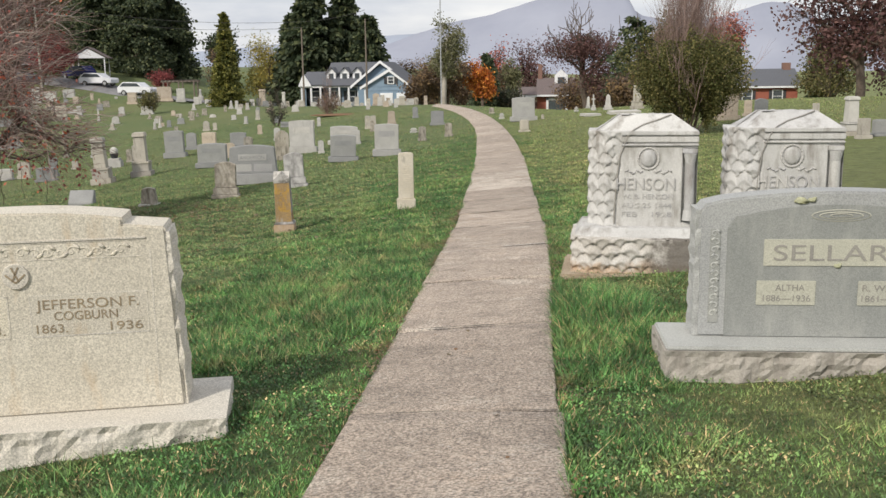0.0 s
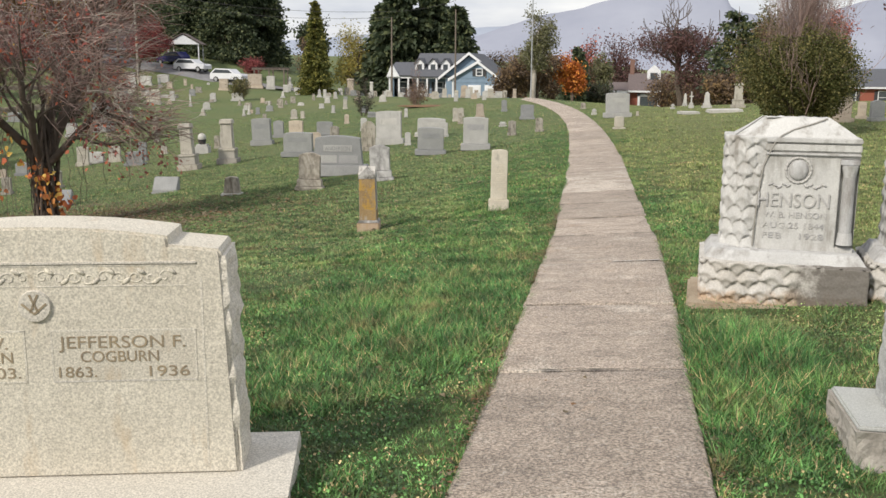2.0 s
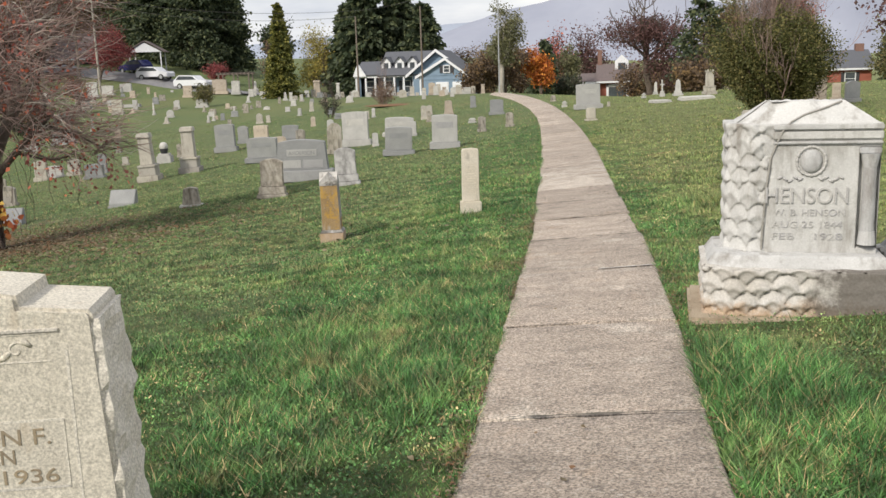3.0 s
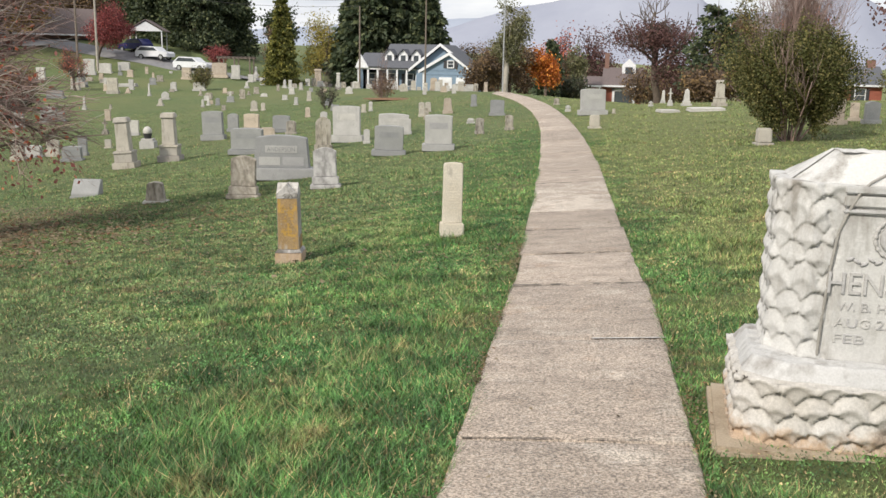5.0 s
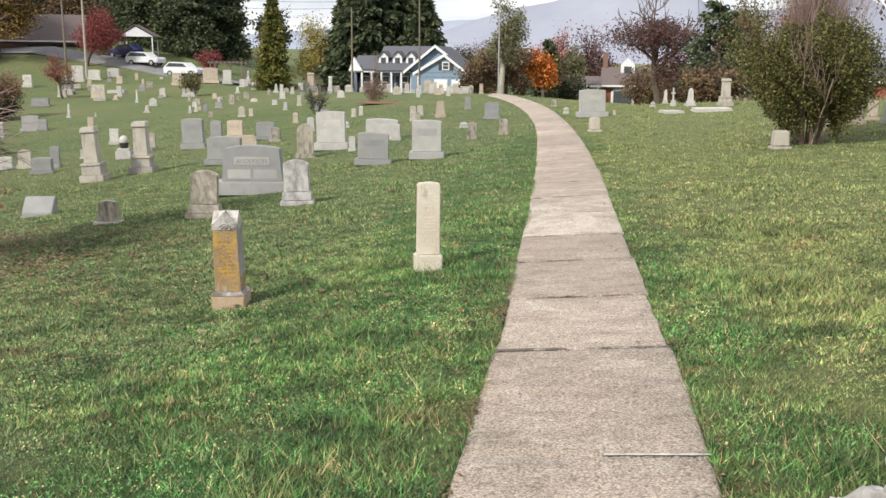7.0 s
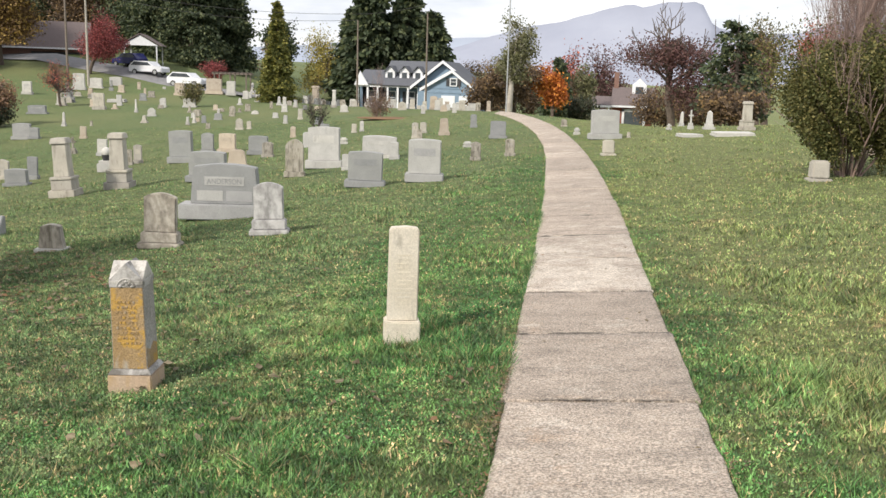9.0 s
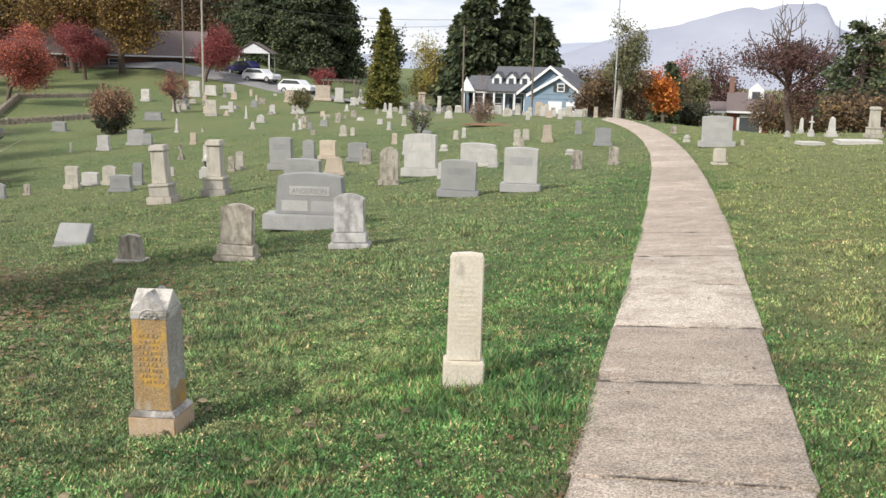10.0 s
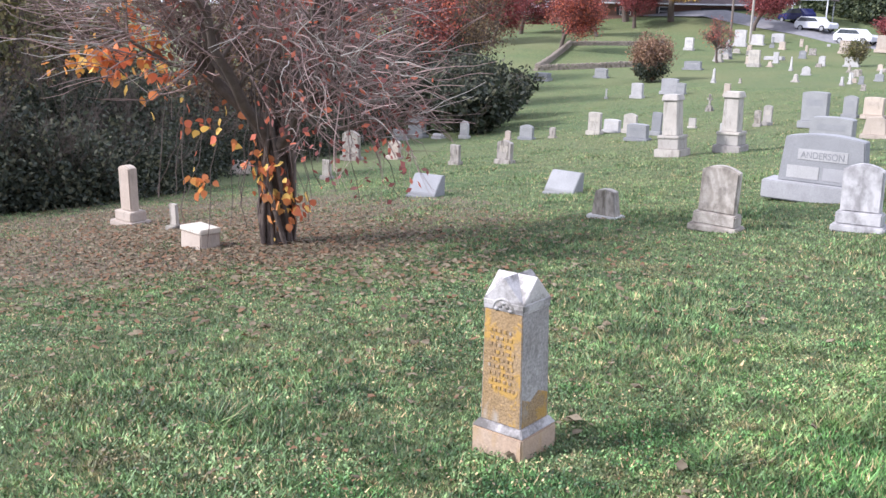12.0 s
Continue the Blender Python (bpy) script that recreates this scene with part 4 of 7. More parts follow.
def grey_family_stone():
    ob = root("family_headstone", pose(2.19, 4.66, fall(2.19, 4.66), 0, 0, 2), "blue-grey granite family headstone with pale name panels, on a rough base", "headstone")
    g = g_lift(2.1, 4.7) - fall(2.19, 4.66)
    part("base", lattice_box(1.86, 0.52, 0.20 - g + 0.05, 0.035, rough_shift(0.045, seed=1.0)), M_BASEROUGH, ob, "rock-faced grey granite base", pose(0, 0.04, g - 0.05))
    part("base_top", box(1.84, 0.50, 0.024, z=0.198, y=0.04, bevel=0.008), M_SELLRIM, ob, "sawn pale top of the base")
    top = arc(0.70, -0.70, 0.745, 0.055, 14)
    o = [(-0.735, 0), (0.735, 0), (0.735, 0.69), (0.70, 0.735)] + top[1:-1] + [(-0.70, 0.735), (-0.735, 0.69)]
    part("die", extruded(o, 0.20, 0.012), M_SELLRIM, ob, "light granite die", pose(0, 0.104, 0.220))
    face = [(-0.585, 0.0), (0.585, 0.0), (0.585, 0.60), (0.54, 0.665)] + arc(0.50, -0.50, 0.672, 0.055, 12) + [(-0.54, 0.665), (-0.585, 0.60)]
    part("face", extruded(face, 0.010, 0.003), M_SELLFACE, ob, "darker blue-grey steeled face", pose(0, 0.004, 0.224))
    for s in (-1, 1):
        part("rough_side", lattice_box(0.05, 0.19, 0.70, 0.03, rough_shift(0.03, seed=7.0)), M_SELLRIM, ob, "rock-faced side", pose(s * 0.728, 0.106, 0.224))
        part("border_strip", box(0.055, 0.008, 0.52, x=s * 0.645, z=0.30, y=0.003, bevel=0.003), M_SELLFACE, ob)
        for k in range(11):
            zc = 0.352 + 0.044 * k
            a = np.linspace(0, 5.6, 14)
            r = np.linspace(0.021, 0.006, 14)
            pts = np.stack([np.cos(a) * r * (-1) ** k, np.zeros(14), np.sin(a) * r], -1)
            V, F = relief_tube(pts, 0.0045)
            curl = raw_part("scroll", V, F, M_SELLRIM, ob, smooth=True)
            curl.matrix_basis = pose(s * 0.645 - 0.006 * (-1) ** k, -0.002, zc)
            bm = bmesh.new()
            bmesh.ops.create_icosphere(bm, subdivisions=1, radius=1, matrix=Matrix.Diagonal((0.016, 0.005, 0.007, 1)))
            part("carved_leaf", bm, M_SELLRIM, ob, m=pose(s * 0.645 + 0.013 * (-1) ** k, -0.002, zc + 0.016, 0, 40 * (-1) ** k, 0), smooth=True)
        part("date_panel", box(0.31, 0.008, 0.135, x=s * 0.265, z=0.402, y=-0.002, bevel=0.002), M_PANEL, ob, "pale lettered panel")
    part("name_panel", box(0.78, 0.008, 0.146, z=0.618, y=-0.002, bevel=0.002), M_PANEL, ob, "pale lettered panel")
    for rx, rz in ((0.155, 0.034), (0.115, 0.022), (0.06, 0.013)):
        bm = bmesh.new()
        ring = [(math.cos(a * math.tau / 28), math.sin(a * math.tau / 28)) for a in range(28)]
        a = [bm.verts.new((rx * c, -0.003, rz * s)) for c, s in ring]
        b = [bm.verts.new(((rx - 0.008) * c, -0.005, (rz - 0.006) * s)) for c, s in ring]
        for i in range(28):
            bm.faces.new((a[i], a[(i + 1) % 28], b[(i + 1) % 28], b[i]))
        part("ornament", bm, M_PANEL, ob, m=pose(0, 0, 0.892))
    d = -0.0072
    text_part("lettering", "SELLARS", 0.125, 0.0012, M_INKGREY, ob, front(0, 0.648, d), 0.68)
    text_part("lettering", "ALTHA", 0.05, 0.0012, M_INKGREY, ob, front(-0.245, 0.482, d), 0.155)
    text_part("lettering", "1886—1936", 0.05, 0.0012, M_INKGREY, ob, front(-0.265, 0.424, d), 0.25)
    text_part("lettering", "R. WESL", 0.05, 0.0012, M_INKGREY, ob, front(0.23, 0.482, d), 0.20)
    text_part("lettering", "1861—1", 0.05, 0.0012, M_INKGREY, ob, front(0.215, 0.424, d), 0.17)
    for px, pz, pr in ((0.0, 0.622, 0.030), (-0.21, 1.012, 0.045), (-0.15, 1.018, 0.030)):
        bm = bmesh.new()
        bmesh.ops.create_icosphere(bm, subdivisions=2, radius=pr)
        for v in bm.verts:
            v.co = Vector((v.co.x, v.co.y * 0.07, v.co.z * 0.55)) * (0.75 + 0.6 * noise.noise(v.co * 60))
        part("lichen_patch", bm, M_LICHSPOT, ob, "yellow-green lichen", pose(px, -0.006 if pz < 0.7 else -0.004, pz if pz < 0.7 else pz - 0.04), True)


M_LICHSPOT = simple_mat("lichen_spot", (0.50, 0.51, 0.36), (0.40, 0.40, 0.24), 30, 0.95, 0.5)


def scallop(u, v, cw=0.105, rh=0.078):
    """Chisel scoops like overlapping scales: deep under each arch, proud at its foot; from 0 to 1."""
    best = 9.0
    r0 = math.floor(v / rh)
    for r in range(r0 - 1, r0 + 4):
        q = u / cw - 0.5 * (r % 2) + 0.10 * noise.noise((v * 6, r * 3.1, 1.0))
        c = math.floor(q)
        du = q - c - 0.5 + 0.14 * noise.noise((c * 3.7, r * 5.1, 0.3))
        top = (r + 0.8 + 0.4 * noise.noise((c * 2.9, r * 4.3, 7.7))) * rh - 2.1 * du * du * rh
        if top >= v:
            best = min(best, (top - v) / rh)
    s = min(1.0, best)
    return s / 0.7 if s < 0.7 else 1.0 - 0.45 * (s - 0.7) / 0.3


def rock_faced_monument():
    ob = root("rock_faced_monument", pose(1.365, 7.45, fall(1.41, 7.45), 0, 0, -3), "white marble monument with scalloped rock-faced corner and engaged column", "monument", "pair of matching rock-faced monuments")
    g = g_lift(1.35, 7.7) - fall(1.41, 7.45)
    part("pad", box(1.30, 0.92, 0.135 - g + 0.10, y=0.37, z=g - 0.10, bevel=0.02), M_PAD, ob, "rust-stained concrete pad")

    def base_shift(p, nrm):
        if nrm.z < -0.3:
            return Vector((0, 0, 0))
        s = scallop(p.x + p.y + 3.0, p.z * 0.95 + 0.02, 0.155, 0.10)
        amount = 0.040 if (nrm.y < -0.3 or nrm.x < -0.3) else 0.012
        fade = min(1.0, max(0.12, (0.16 - p.x) / 0.12)) if nrm.y < -0.3 else 1.0
        cut = max(0.0, -0.40 - p.x)
        if nrm.z > 0.5 and abs(nrm.y) < 0.3 and abs(nrm.x) < 0.3:
            return Vector((cut * 0.12, cut * 0.55 * (0.38 - p.y) / 0.76, 0.010 * noise.noise(p * 8)))
        return nrm * amount * fade * (s - 0.55) + Vector((cut * 0.12, cut * 0.55 * (0.38 - p.y) / 0.76, -0.02 if nrm.z > 0.3 else 0))
    part("base", lattice_box(1.16, 0.76, 0.315, 0.0115, base_shift), M_HBASE, ob, "stained rock-faced marble base", pose(0, 0.38, 0.13), True)
    def wash_shift(p, nrm):
        k = p.z / 0.085
        cut = max(0.0, -0.38 - p.x)
        mv = Vector((cut * 0.12 - p.x * 0.10 * k, cut * 0.55 * (0.37 - p.y) / 0.74 - p.y * 0.14 * k, 0))
        if nrm.z > -0.5:
            mv += Vector((0, 0, 0.012 * (scallop(p.x * 1.1 + p.y + 2.0, p.y + 1.0, 0.17, 0.12) - 0.5) * (0.3 + 0.7 * (p.x < 0.1))))
        return mv
    part("wash", lattice_box(1.14, 0.74, 0.085, 0.016, wash_shift), M_HENSON, ob, "sloping chiselled shoulder of the base", pose(0, 0.382, 0.432), True)

    W, D, H = 0.96, 0.50, 0.82

    def die_shift(p, nrm):
        edge = -W / 2 + 0.29 + 0.05 * noise.noise((p.z * 5, 1.0, 2.0)) + (0.10 if p.z > H - 0.12 else 0.0)
        mask = 1.0 if (p.x < edge or nrm.x < -0.3) else 0.0
        mv = Vector((0, 0, 0))
        if p.x < -0.28:
            mv += Vector(((-0.28 - p.x) * 0.25, (-0.28 - p.x) * 0.7 * (0.25 - p.y) / 0.5, 0))
        if nrm.z > 0.9:
            return mv + Vector((-0.07 * p.x, -0.12 * p.y, 0))
        if mask:
            nn = Vector((nrm.x, nrm.y, 0))
            mv += nn * (0.030 * (scallop(p.x + p.y * 0.9 + 5.0, p.z, 0.14, 0.115) - 0.65))
        elif nrm.y < -0.3 and p.x > 0.355 and 0.045 < p.z < 0.675:
            mv += Vector((0, 0.055, 0))
        elif nrm.y < -0.3 and edge < p.x < edge + 0.02:
            mv += Vector((0, 0.012, 0))
        return mv
    part("die", lattice_box(W, D, H, 0.009, die_shift), M_HENSON, ob, "white marble die, scalloped on one corner", pose(0, 0.18 + D / 2, 0.512), True)

    def roof_shift(p, nrm):
        k = p.z / 0.135
        mv = Vector((-p.x * 0.42 * k, -p.y * 0.60 * k, 0))
        if p.x < -0.28:
            mv += Vector(((-0.28 - p.x) * 0.25, (-0.28 - p.x) * 0.7 * (0.25 - p.y) / 0.5, 0))
        if nrm.y < -0.3:
            mv += Vector((0, 0.036 * min(1.0, max(0.0, (-0.02 - p.x) / 0.16)), 0))
        if p.x < -0.25:
            mv += Vector((0.050 * min(1.0, (-0.25 - p.x) / 0.2), 0, 0))
        mv += Vector((0, 0, 0.018 * (abs(noise.noise((p.x * 7, p.y * 7, 3.0))) - 0.2) * k))
        return mv + nrm * 0.006 * noise.noise(p * 14)
    part("roof", lattice_box(W * 0.985, D * 1.0, 0.135, 0.022, roof_shift), M_HENSON, ob, "hipped marble top with a carved vine edge", pose(0, 0.18 + D / 2, 1.328))
    for z, hh, out in ((1.205, 0.018, 0.02), (1.235, 0.05, 0.012), (1.295, 0.034, 0.028)):
        part("cornice", box(0.64, 0.05, hh, x=0.165, y=0.18 - out / 2 + 0.015, z=z, bevel=0.006), M_HENSON, ob)
    # engaged column
    for name, r1, r2, z, hh in (("column_shaft", 0.042, 0.039, 0.66, 0.40), ("column_foot", 0.056, 0.047, 0.575, 0.085), ("capital", 0.040, 0.058, 1.06, 0.085)):
        bm = bmesh.new()
        bmesh.ops.create_cone(bm, cap_ends=True, segments=16, radius1=r1, radius2=r2, depth=hh)
        part(name, bm, M_HENSON, ob, m=pose(0.42, 0.188, z + hh / 2), smooth=False)
    part("abacus", box(0.125, 0.10, 0.04, x=0.415, y=0.205, z=1.145, bevel=0.006), M_HENSON, ob)
    # carved vine stem: up the edge of the panel, over the cornice and across the roof
    stem = [(-0.205, 0.176, 0.53), (-0.20, 0.174, 0.70), (-0.185, 0.174, 0.95), (-0.165, 0.174, 1.12), (-0.13, 0.168, 1.22), (-0.09, 0.160, 1.31), (-0.05, 0.186, 1.345), (0.03, 0.232, 1.385), (0.16, 0.275, 1.425), (0.26, 0.318, 1.462)]
    V, F = relief_tube(np.array(stem), 0.007)
    # shadow along the stem is painted by its dark grey colour
    raw_part("vine_stem", V, F, M_INKGREY, ob, "carved vine stem in a dark shadow colour", smooth=True)
    # wreath and sprays
    bm = bmesh.new()
    rings = []
    for i in range(72):
        a = i * math.tau / 72
        r = 0.009 * (1 + 0.3 * math.sin(19 * a) + 0.2 * math.sin(31 * a))
        rings.append([bm.verts.new(((0.085 + r * math.cos(b)) * math.cos(a + 0.06 * math.sin(b)), -0.8 * r * math.sin(b), (0.09 + r * math.cos(b)) * math.sin(a + 0.06 * math.sin(b)))) for b in (q * math.tau / 8 for q in range(8))])
    for i in range(72):
        p, q = rings[i], rings[(i + 1) % 72]
        for j in range(8):
            bm.faces.new((p[j], q[j], q[(j + 1) % 8], p[(j + 1) % 8]))
    bmesh.ops.recalc_face_normals(bm, faces=bm.faces[:])
    part("wreath", bm, M_RELIEF, ob, "carved wreath in relief", pose(0.075, 0.176, 1.10), True)
    bm = bmesh.new()
    bmesh.ops.create_uvsphere(bm, u_segments=16, v_segments=8, radius=1, matrix=Matrix.Diagonal((0.068, 0.022, 0.074, 1)))
    part("boss", bm, M_HENSON, ob, m=pose(0.075, 0.176, 1.10), smooth=True)
    for s in (-1, 1):
        bm = bmesh.new()
        for k in range(5):
            bmesh.ops.create_icosphere(bm, subdivisions=1, radius=1, matrix=Matrix.Translation((0.03 * k, 0, 0.012 * math.sin(k * 2.1))) @ Euler((0, 0.5 * (-1) ** k, 0)).to_matrix().to_4x4() @ Matrix.Diagonal((0.022, 0.009, 0.009, 1)))
        part("spray", bm, M_RELIEF, ob, "carved leaf spray", pose(0.075 + s * 0.06, 0.178, 0.985, 0, 0, 0) @ Matrix.Diagonal((s, 1, 1, 1)), True)
    return ob


first = rock_faced_monument()
second = copy_thing(first, pose(2.53, 7.42, fall(2.575, 7.42), 0, 0, -3))
for mon in (first, second):
    text_part("lettering", "HENSON", 0.145, 0.007, M_RELIEF, mon, front(0.055, 0.835, 0.176), 0.49)
text_part("lettering", "W. B. HENSON", 0.06, 0.0035, M_RELIEF, first, front(0.075, 0.755, 0.1775), 0.43)
text_part("lettering", "AUG 25 1844", 0.06, 0.0035, M_RELIEF, first, front(0.065, 0.678, 0.1775), 0.42)
text_part("lettering", "FEB    1928", 0.06, 0.0035, M_RELIEF, first, front(0.065, 0.602, 0.1775), 0.42)
text_part("lettering", "SARAH", 0.06, 0.0035, M_RELIEF, second, front(-0.03, 0.755, 0.1775), 0.22)
for k in range(1, 3):
    part("lettering", box(0.40 - 0.04 * k, 0.004, 0.035, x=0.06, y=0.178, z=0.76 - 0.078 * k, bevel=0), M_RELIEF, second)
cream_double_stone()
grey_family_stone()


def lichen_obelisk():
    ob = root("marble_pillar", pose(-3.60, 13.655, g_lift(-3.6, 13.65) - 0.06, 0, -1.2, 11) @ Matrix.Diagonal((1.07, 1.07, 1.065, 1)), "orange-lichened marble pillar with gabled top on a tan base", "headstone")
    b = 0.150
    part("base", box(0.30, 0.30, 0.19, bevel=0.008), M_TANBASE, ob, "tan stained marble base")
    part("base_wash", box(0.30, 0.30, 0.035, z=0.19, bevel=0.004, top=0.84), M_PILLARTOP, ob, "white chamfered shoulder")
    bm = box(0.238, 0.238, 0.575, bevel=0.004, top=0.94)
    part("shaft", bm, M_LICHTOP, ob, "dark weathered grey marble", pose(0, 0, 0.224))
    part("face", extruded([(-0.116, 0), (0.116, 0), (0.1095, 0.572), (-0.1095, 0.572)], 0.010, 0.003), M_LICHEN, ob, "orange lichen over the carved face", pose(0, -0.115, 0.226, -0.7, 0, 0))
    rng = random.Random(9)
    for k in range(9):
        x = -0.075 + rng.uniform(0, 0.03)
        while x < 0.07:
            w = rng.uniform(0.010, 0.024)
            part("inscription", box(w, 0.005, 0.016, x=x, z=0.40 + 0.036 * k, y=-0.1196 + 0.00045 * k, bevel=0.001), M_LICHEN, ob)
            x += w + rng.uniform(0.006, 0.016)
    V, F = relief_tube(np.array([(0.062 * math.cos(a), 0.0, 0.062 * math.sin(a)) for a in np.linspace(0.15, math.pi - 0.15, 14)]), 0.007)
    arch = raw_part("carved_arch", V, F, M_PILLARTOP, ob, smooth=True)
    arch.matrix_basis = pose(0, -0.117, 0.795)
    part("side_lichen", extruded([(-0.112, 0), (0.112, 0), (0.109, 0.13), (0.03, 0.16), (-0.04, 0.12), (-0.109, 0.15)], 0.006, 0.002), M_LICHEN, ob, "orange lichen at the foot of the side", pose(0.1165, 0, 0.226, 0, 0, 90))
    # crossed gables
    for yaw in (0, 90):
        o = [(-0.114, 0), (0.114, 0), (0.118, 0.045), (0, 0.165), (-0.118, 0.045)]
        part("gable", extruded(o, 0.232 if yaw == 0 else 0.2305, 0.003), M_PILLARTOP, ob, "pale weathered gable", pose(0, 0, 0.797, 0, 0, yaw))
    for k in range(5):
        bm = bmesh.new()
        bmesh.ops.create_icosphere(bm, subdivisions=1, radius=1, matrix=Matrix.Diagonal((0.016, 0.006, 0.011, 1)))
        part("carving", bm, M_PILLARTOP, ob, m=pose(0.020 * (k - 2), -0.117, 0.805 + 0.016 * (2 - abs(k - 2))), smooth=True)


def ivory_post():
    x, y = -1.835, 14.70
    ob = root("marble_post", pose(x, y, g_lift(x, y) + 0.02, -1.0, 0.6, 19), "ivory marble post headstone on a square base", "headstone")
    part("base", box(0.285, 0.22, 0.22, z=-0.05, bevel=0.010), M_POST, ob, "ivory marble base")
    o = [(-0.122, 0), (0.122, 0), (0.118, 0.725), (0.105, 0.755), (0.02, 0.765), (-0.105, 0.755), (-0.118, 0.725)]
    part("shaft", extruded(o, 0.12, 0.010), M_POST, ob, "weathered ivory shaft", pose(0, 0, 0.168))
    for k in range(11):
        part("inscription", box(0.10 + 0.03 * ((k * 7) % 3), 0.0016, 0.011, z=0.36 + 0.034 * k, y=-0.0605, bevel=0), M_POST, ob)


def stepped_tablet(x, y, w, h, kind, mat, label, yaw, lean=0.0):
    ob = root("headstone", stand(x, y, yaw, lean), label, "headstone")
    part("foot", box(w * 1.06, 0.36, 0.10, bevel=0.02), mat, ob)
    part("base", box(w * 0.92, 0.26, 0.16, z=0.097, bevel=0.018), mat, ob)
    part("tablet", extruded([(px, pz) for px, pz in outline(kind, w * 0.80, h - 0.25)], 0.13, 0.02), mat, ob, m=pose(0, 0, 0.252))
    return ob


def granite_family_block():
    ob = root("family_headstone", stand(-7.75, 24.35, 12), "light grey granite family headstone with arched top on a long base", "headstone")
    part("base", box(1.66, 0.55, 0.30, bevel=0.02), M_PALEGREY, ob, "rough granite base")
    o = [(-0.66, 0), (0.66, 0), (0.60, 0.70)] + arc(0.58, -0.58, 0.715, 0.06, 10) + [(-0.60, 0.70)]
    part("die", extruded(o, 0.28, 0.015), M_GREY, ob, m=pose(0.04, 0, 0.297))
    part("name_panel", box(0.76, 0.012, 0.17, x=0.04, y=-0.141, z=0.66, bevel=0.003), M_PALEGREY, ob)
    for s in (-1, 1):
        part("date_panel", box(0.50, 0.012, 0.20, x=0.04 + s * 0.28, y=-0.141, z=0.36, bevel=0.003), M_PALEGREY, ob)
    text_part("lettering", "ANDERSON", 0.15, 0.003, M_GREY, ob, front(0.04, 0.692, -0.148), 0.66)


lichen_obelisk()
ivory_post()
granite_family_block()
stepped_tablet(-7.20, 20.78, 0.62, 0.87, "arched", M_SWIRL, "brown-streaked weathered marble headstone with arched top", 14, 1.5)
stepped_tablet(-5.80, 21.80, 0.60, 0.86, "shouldered", M_SWIRLWHITE, "grey-veined white marble headstone with arched top", 16, -1.5)

gravestone("stub", -9.21, 20.96, 0.50, 0.46, "dark")
gravestone("column", -15.63, 31.18, 0.73, 1.66, "pale", lean=-3.5)
gravestone("column", -14.81, 32.64, 0.75, 1.64, "pale")
gravestone("tablet", -24.39, 47.54, 0.52, 0.79, "white")
gravestone("urn", -19.20, 39.30, 0.62, 0.86, "white")
gravestone("arched", -19.65, 41.68, 0.29, 0.63, "dark")
gravestone("arched", -19.59, 42.22, 0.38, 0.77, "pale")
gravestone("block", -17.12, 41.14, 1.03, 1.26, "grey")
gravestone("arched", -18.04, 45.39, 0.60, 0.88, "grey")
gravestone("block", -16.96, 45.03, 0.83, 0.82, "pink")
gravestone("slanttop", -13.13, 37.27, 0.75, 0.64, "pink")
gravestone("block", -14.68, 42.88, 0.89, 0.76, "grey")
gravestone("arched", -13.64, 41.26, 0.47, 0.60, "dark")
gravestone("gothic", -9.52, 33.03, 0.60, 1.09, "dark")
gravestone("block", -9.41, 35.40, 1.15, 1.30, "white")
gravestone("arched", -8.37, 34.27, 0.25, 0.50, "white")
gravestone("block", -8.36, 38.05, 1.36, 0.77, "white")
gravestone("tablet", -7.65, 37.31, 0.34, 0.58, "white")
gravestone("block", -6.33, 29.25, 0.98, 0.87, "grey")
gravestone("block", -5.01, 29.92, 0.94, 1.05, "palegrey")
gravestone("arched", -9.16, 46.87, 0.33, 0.70, "pale")
gravestone("arched", -9.54, 50.10, 0.34, 0.52, "pale")
gravestone("tablet", -8.51, 44.86, 0.25, 0.52, "dark")
gravestone("slanttop", -8.13, 48.02, 0.49, 0.76, "pink")
gravestone("arched", -7.54, 52.32, 0.35, 0.65, "grey")
gravestone("block", -5.28, 44.68, 0.73, 0.71, "grey")
gravestone("cushion", -5.85, 40.94, 0.34, 0.22, "white")
gravestone("arched", -4.66, 35.51, 0.33, 0.57, "dark")
gravestone("arched", -3.75, 36.56, 0.33, 0.55, "dark")
gravestone("tablet", -9.60, 70.62, 0.30, 0.76, "pink")
gravestone("block", -1.02, 42.31, 1.17, 1.08, "palegrey")
gravestone("pedestal", -0.71, 35.47, 0.42, 0.46, "pale")
gravestone("arched", -3.08, 50.53, 0.30, 0.33, "dark")
gravestone("cushion", -2.19, 45.10, 0.26, 0.29, "white")
gravestone("tablet", -0.17, 42.76, 0.14, 0.21, "pale")
gravestone("cushion", 1.40, 46.39, 0.22, 0.25, "white")
gravestone("obelisk", 2.08, 50.57, 0.27, 0.72, "white")
gravestone("cross", 2.24, 46.43, 0.22, 0.78, "white")
gravestone("column", 4.24, 45.17, 0.53, 1.11, "pale")
gravestone("ledger", 1.97, 42.22, 0.79, 0.12, "white")
gravestone("ledger", 3.46, 42.32, 1.42, 0.14, "white")
gravestone("block", -58.50, 90.74, 1.05, 1.28, "white")
gravestone("block", -57.40, 97.95, 1.43, 1.74, "white")
gravestone("block", -56.94, 100.45, 1.52, 1.17, "white")
gravestone("block", -56.04, 102.90, 1.56, 1.25, "white")
gravestone("block", -45.42, 81.94, 1.12, 1.43, "pale")
gravestone("ledger", -47.87, 89.06, 1.70, 0.32, "white")
gravestone("block", -48.32, 77.44, 1.72, 0.75, "grey")
gravestone("obelisk", -40.09, 68.53, 0.32, 1.06, "white")
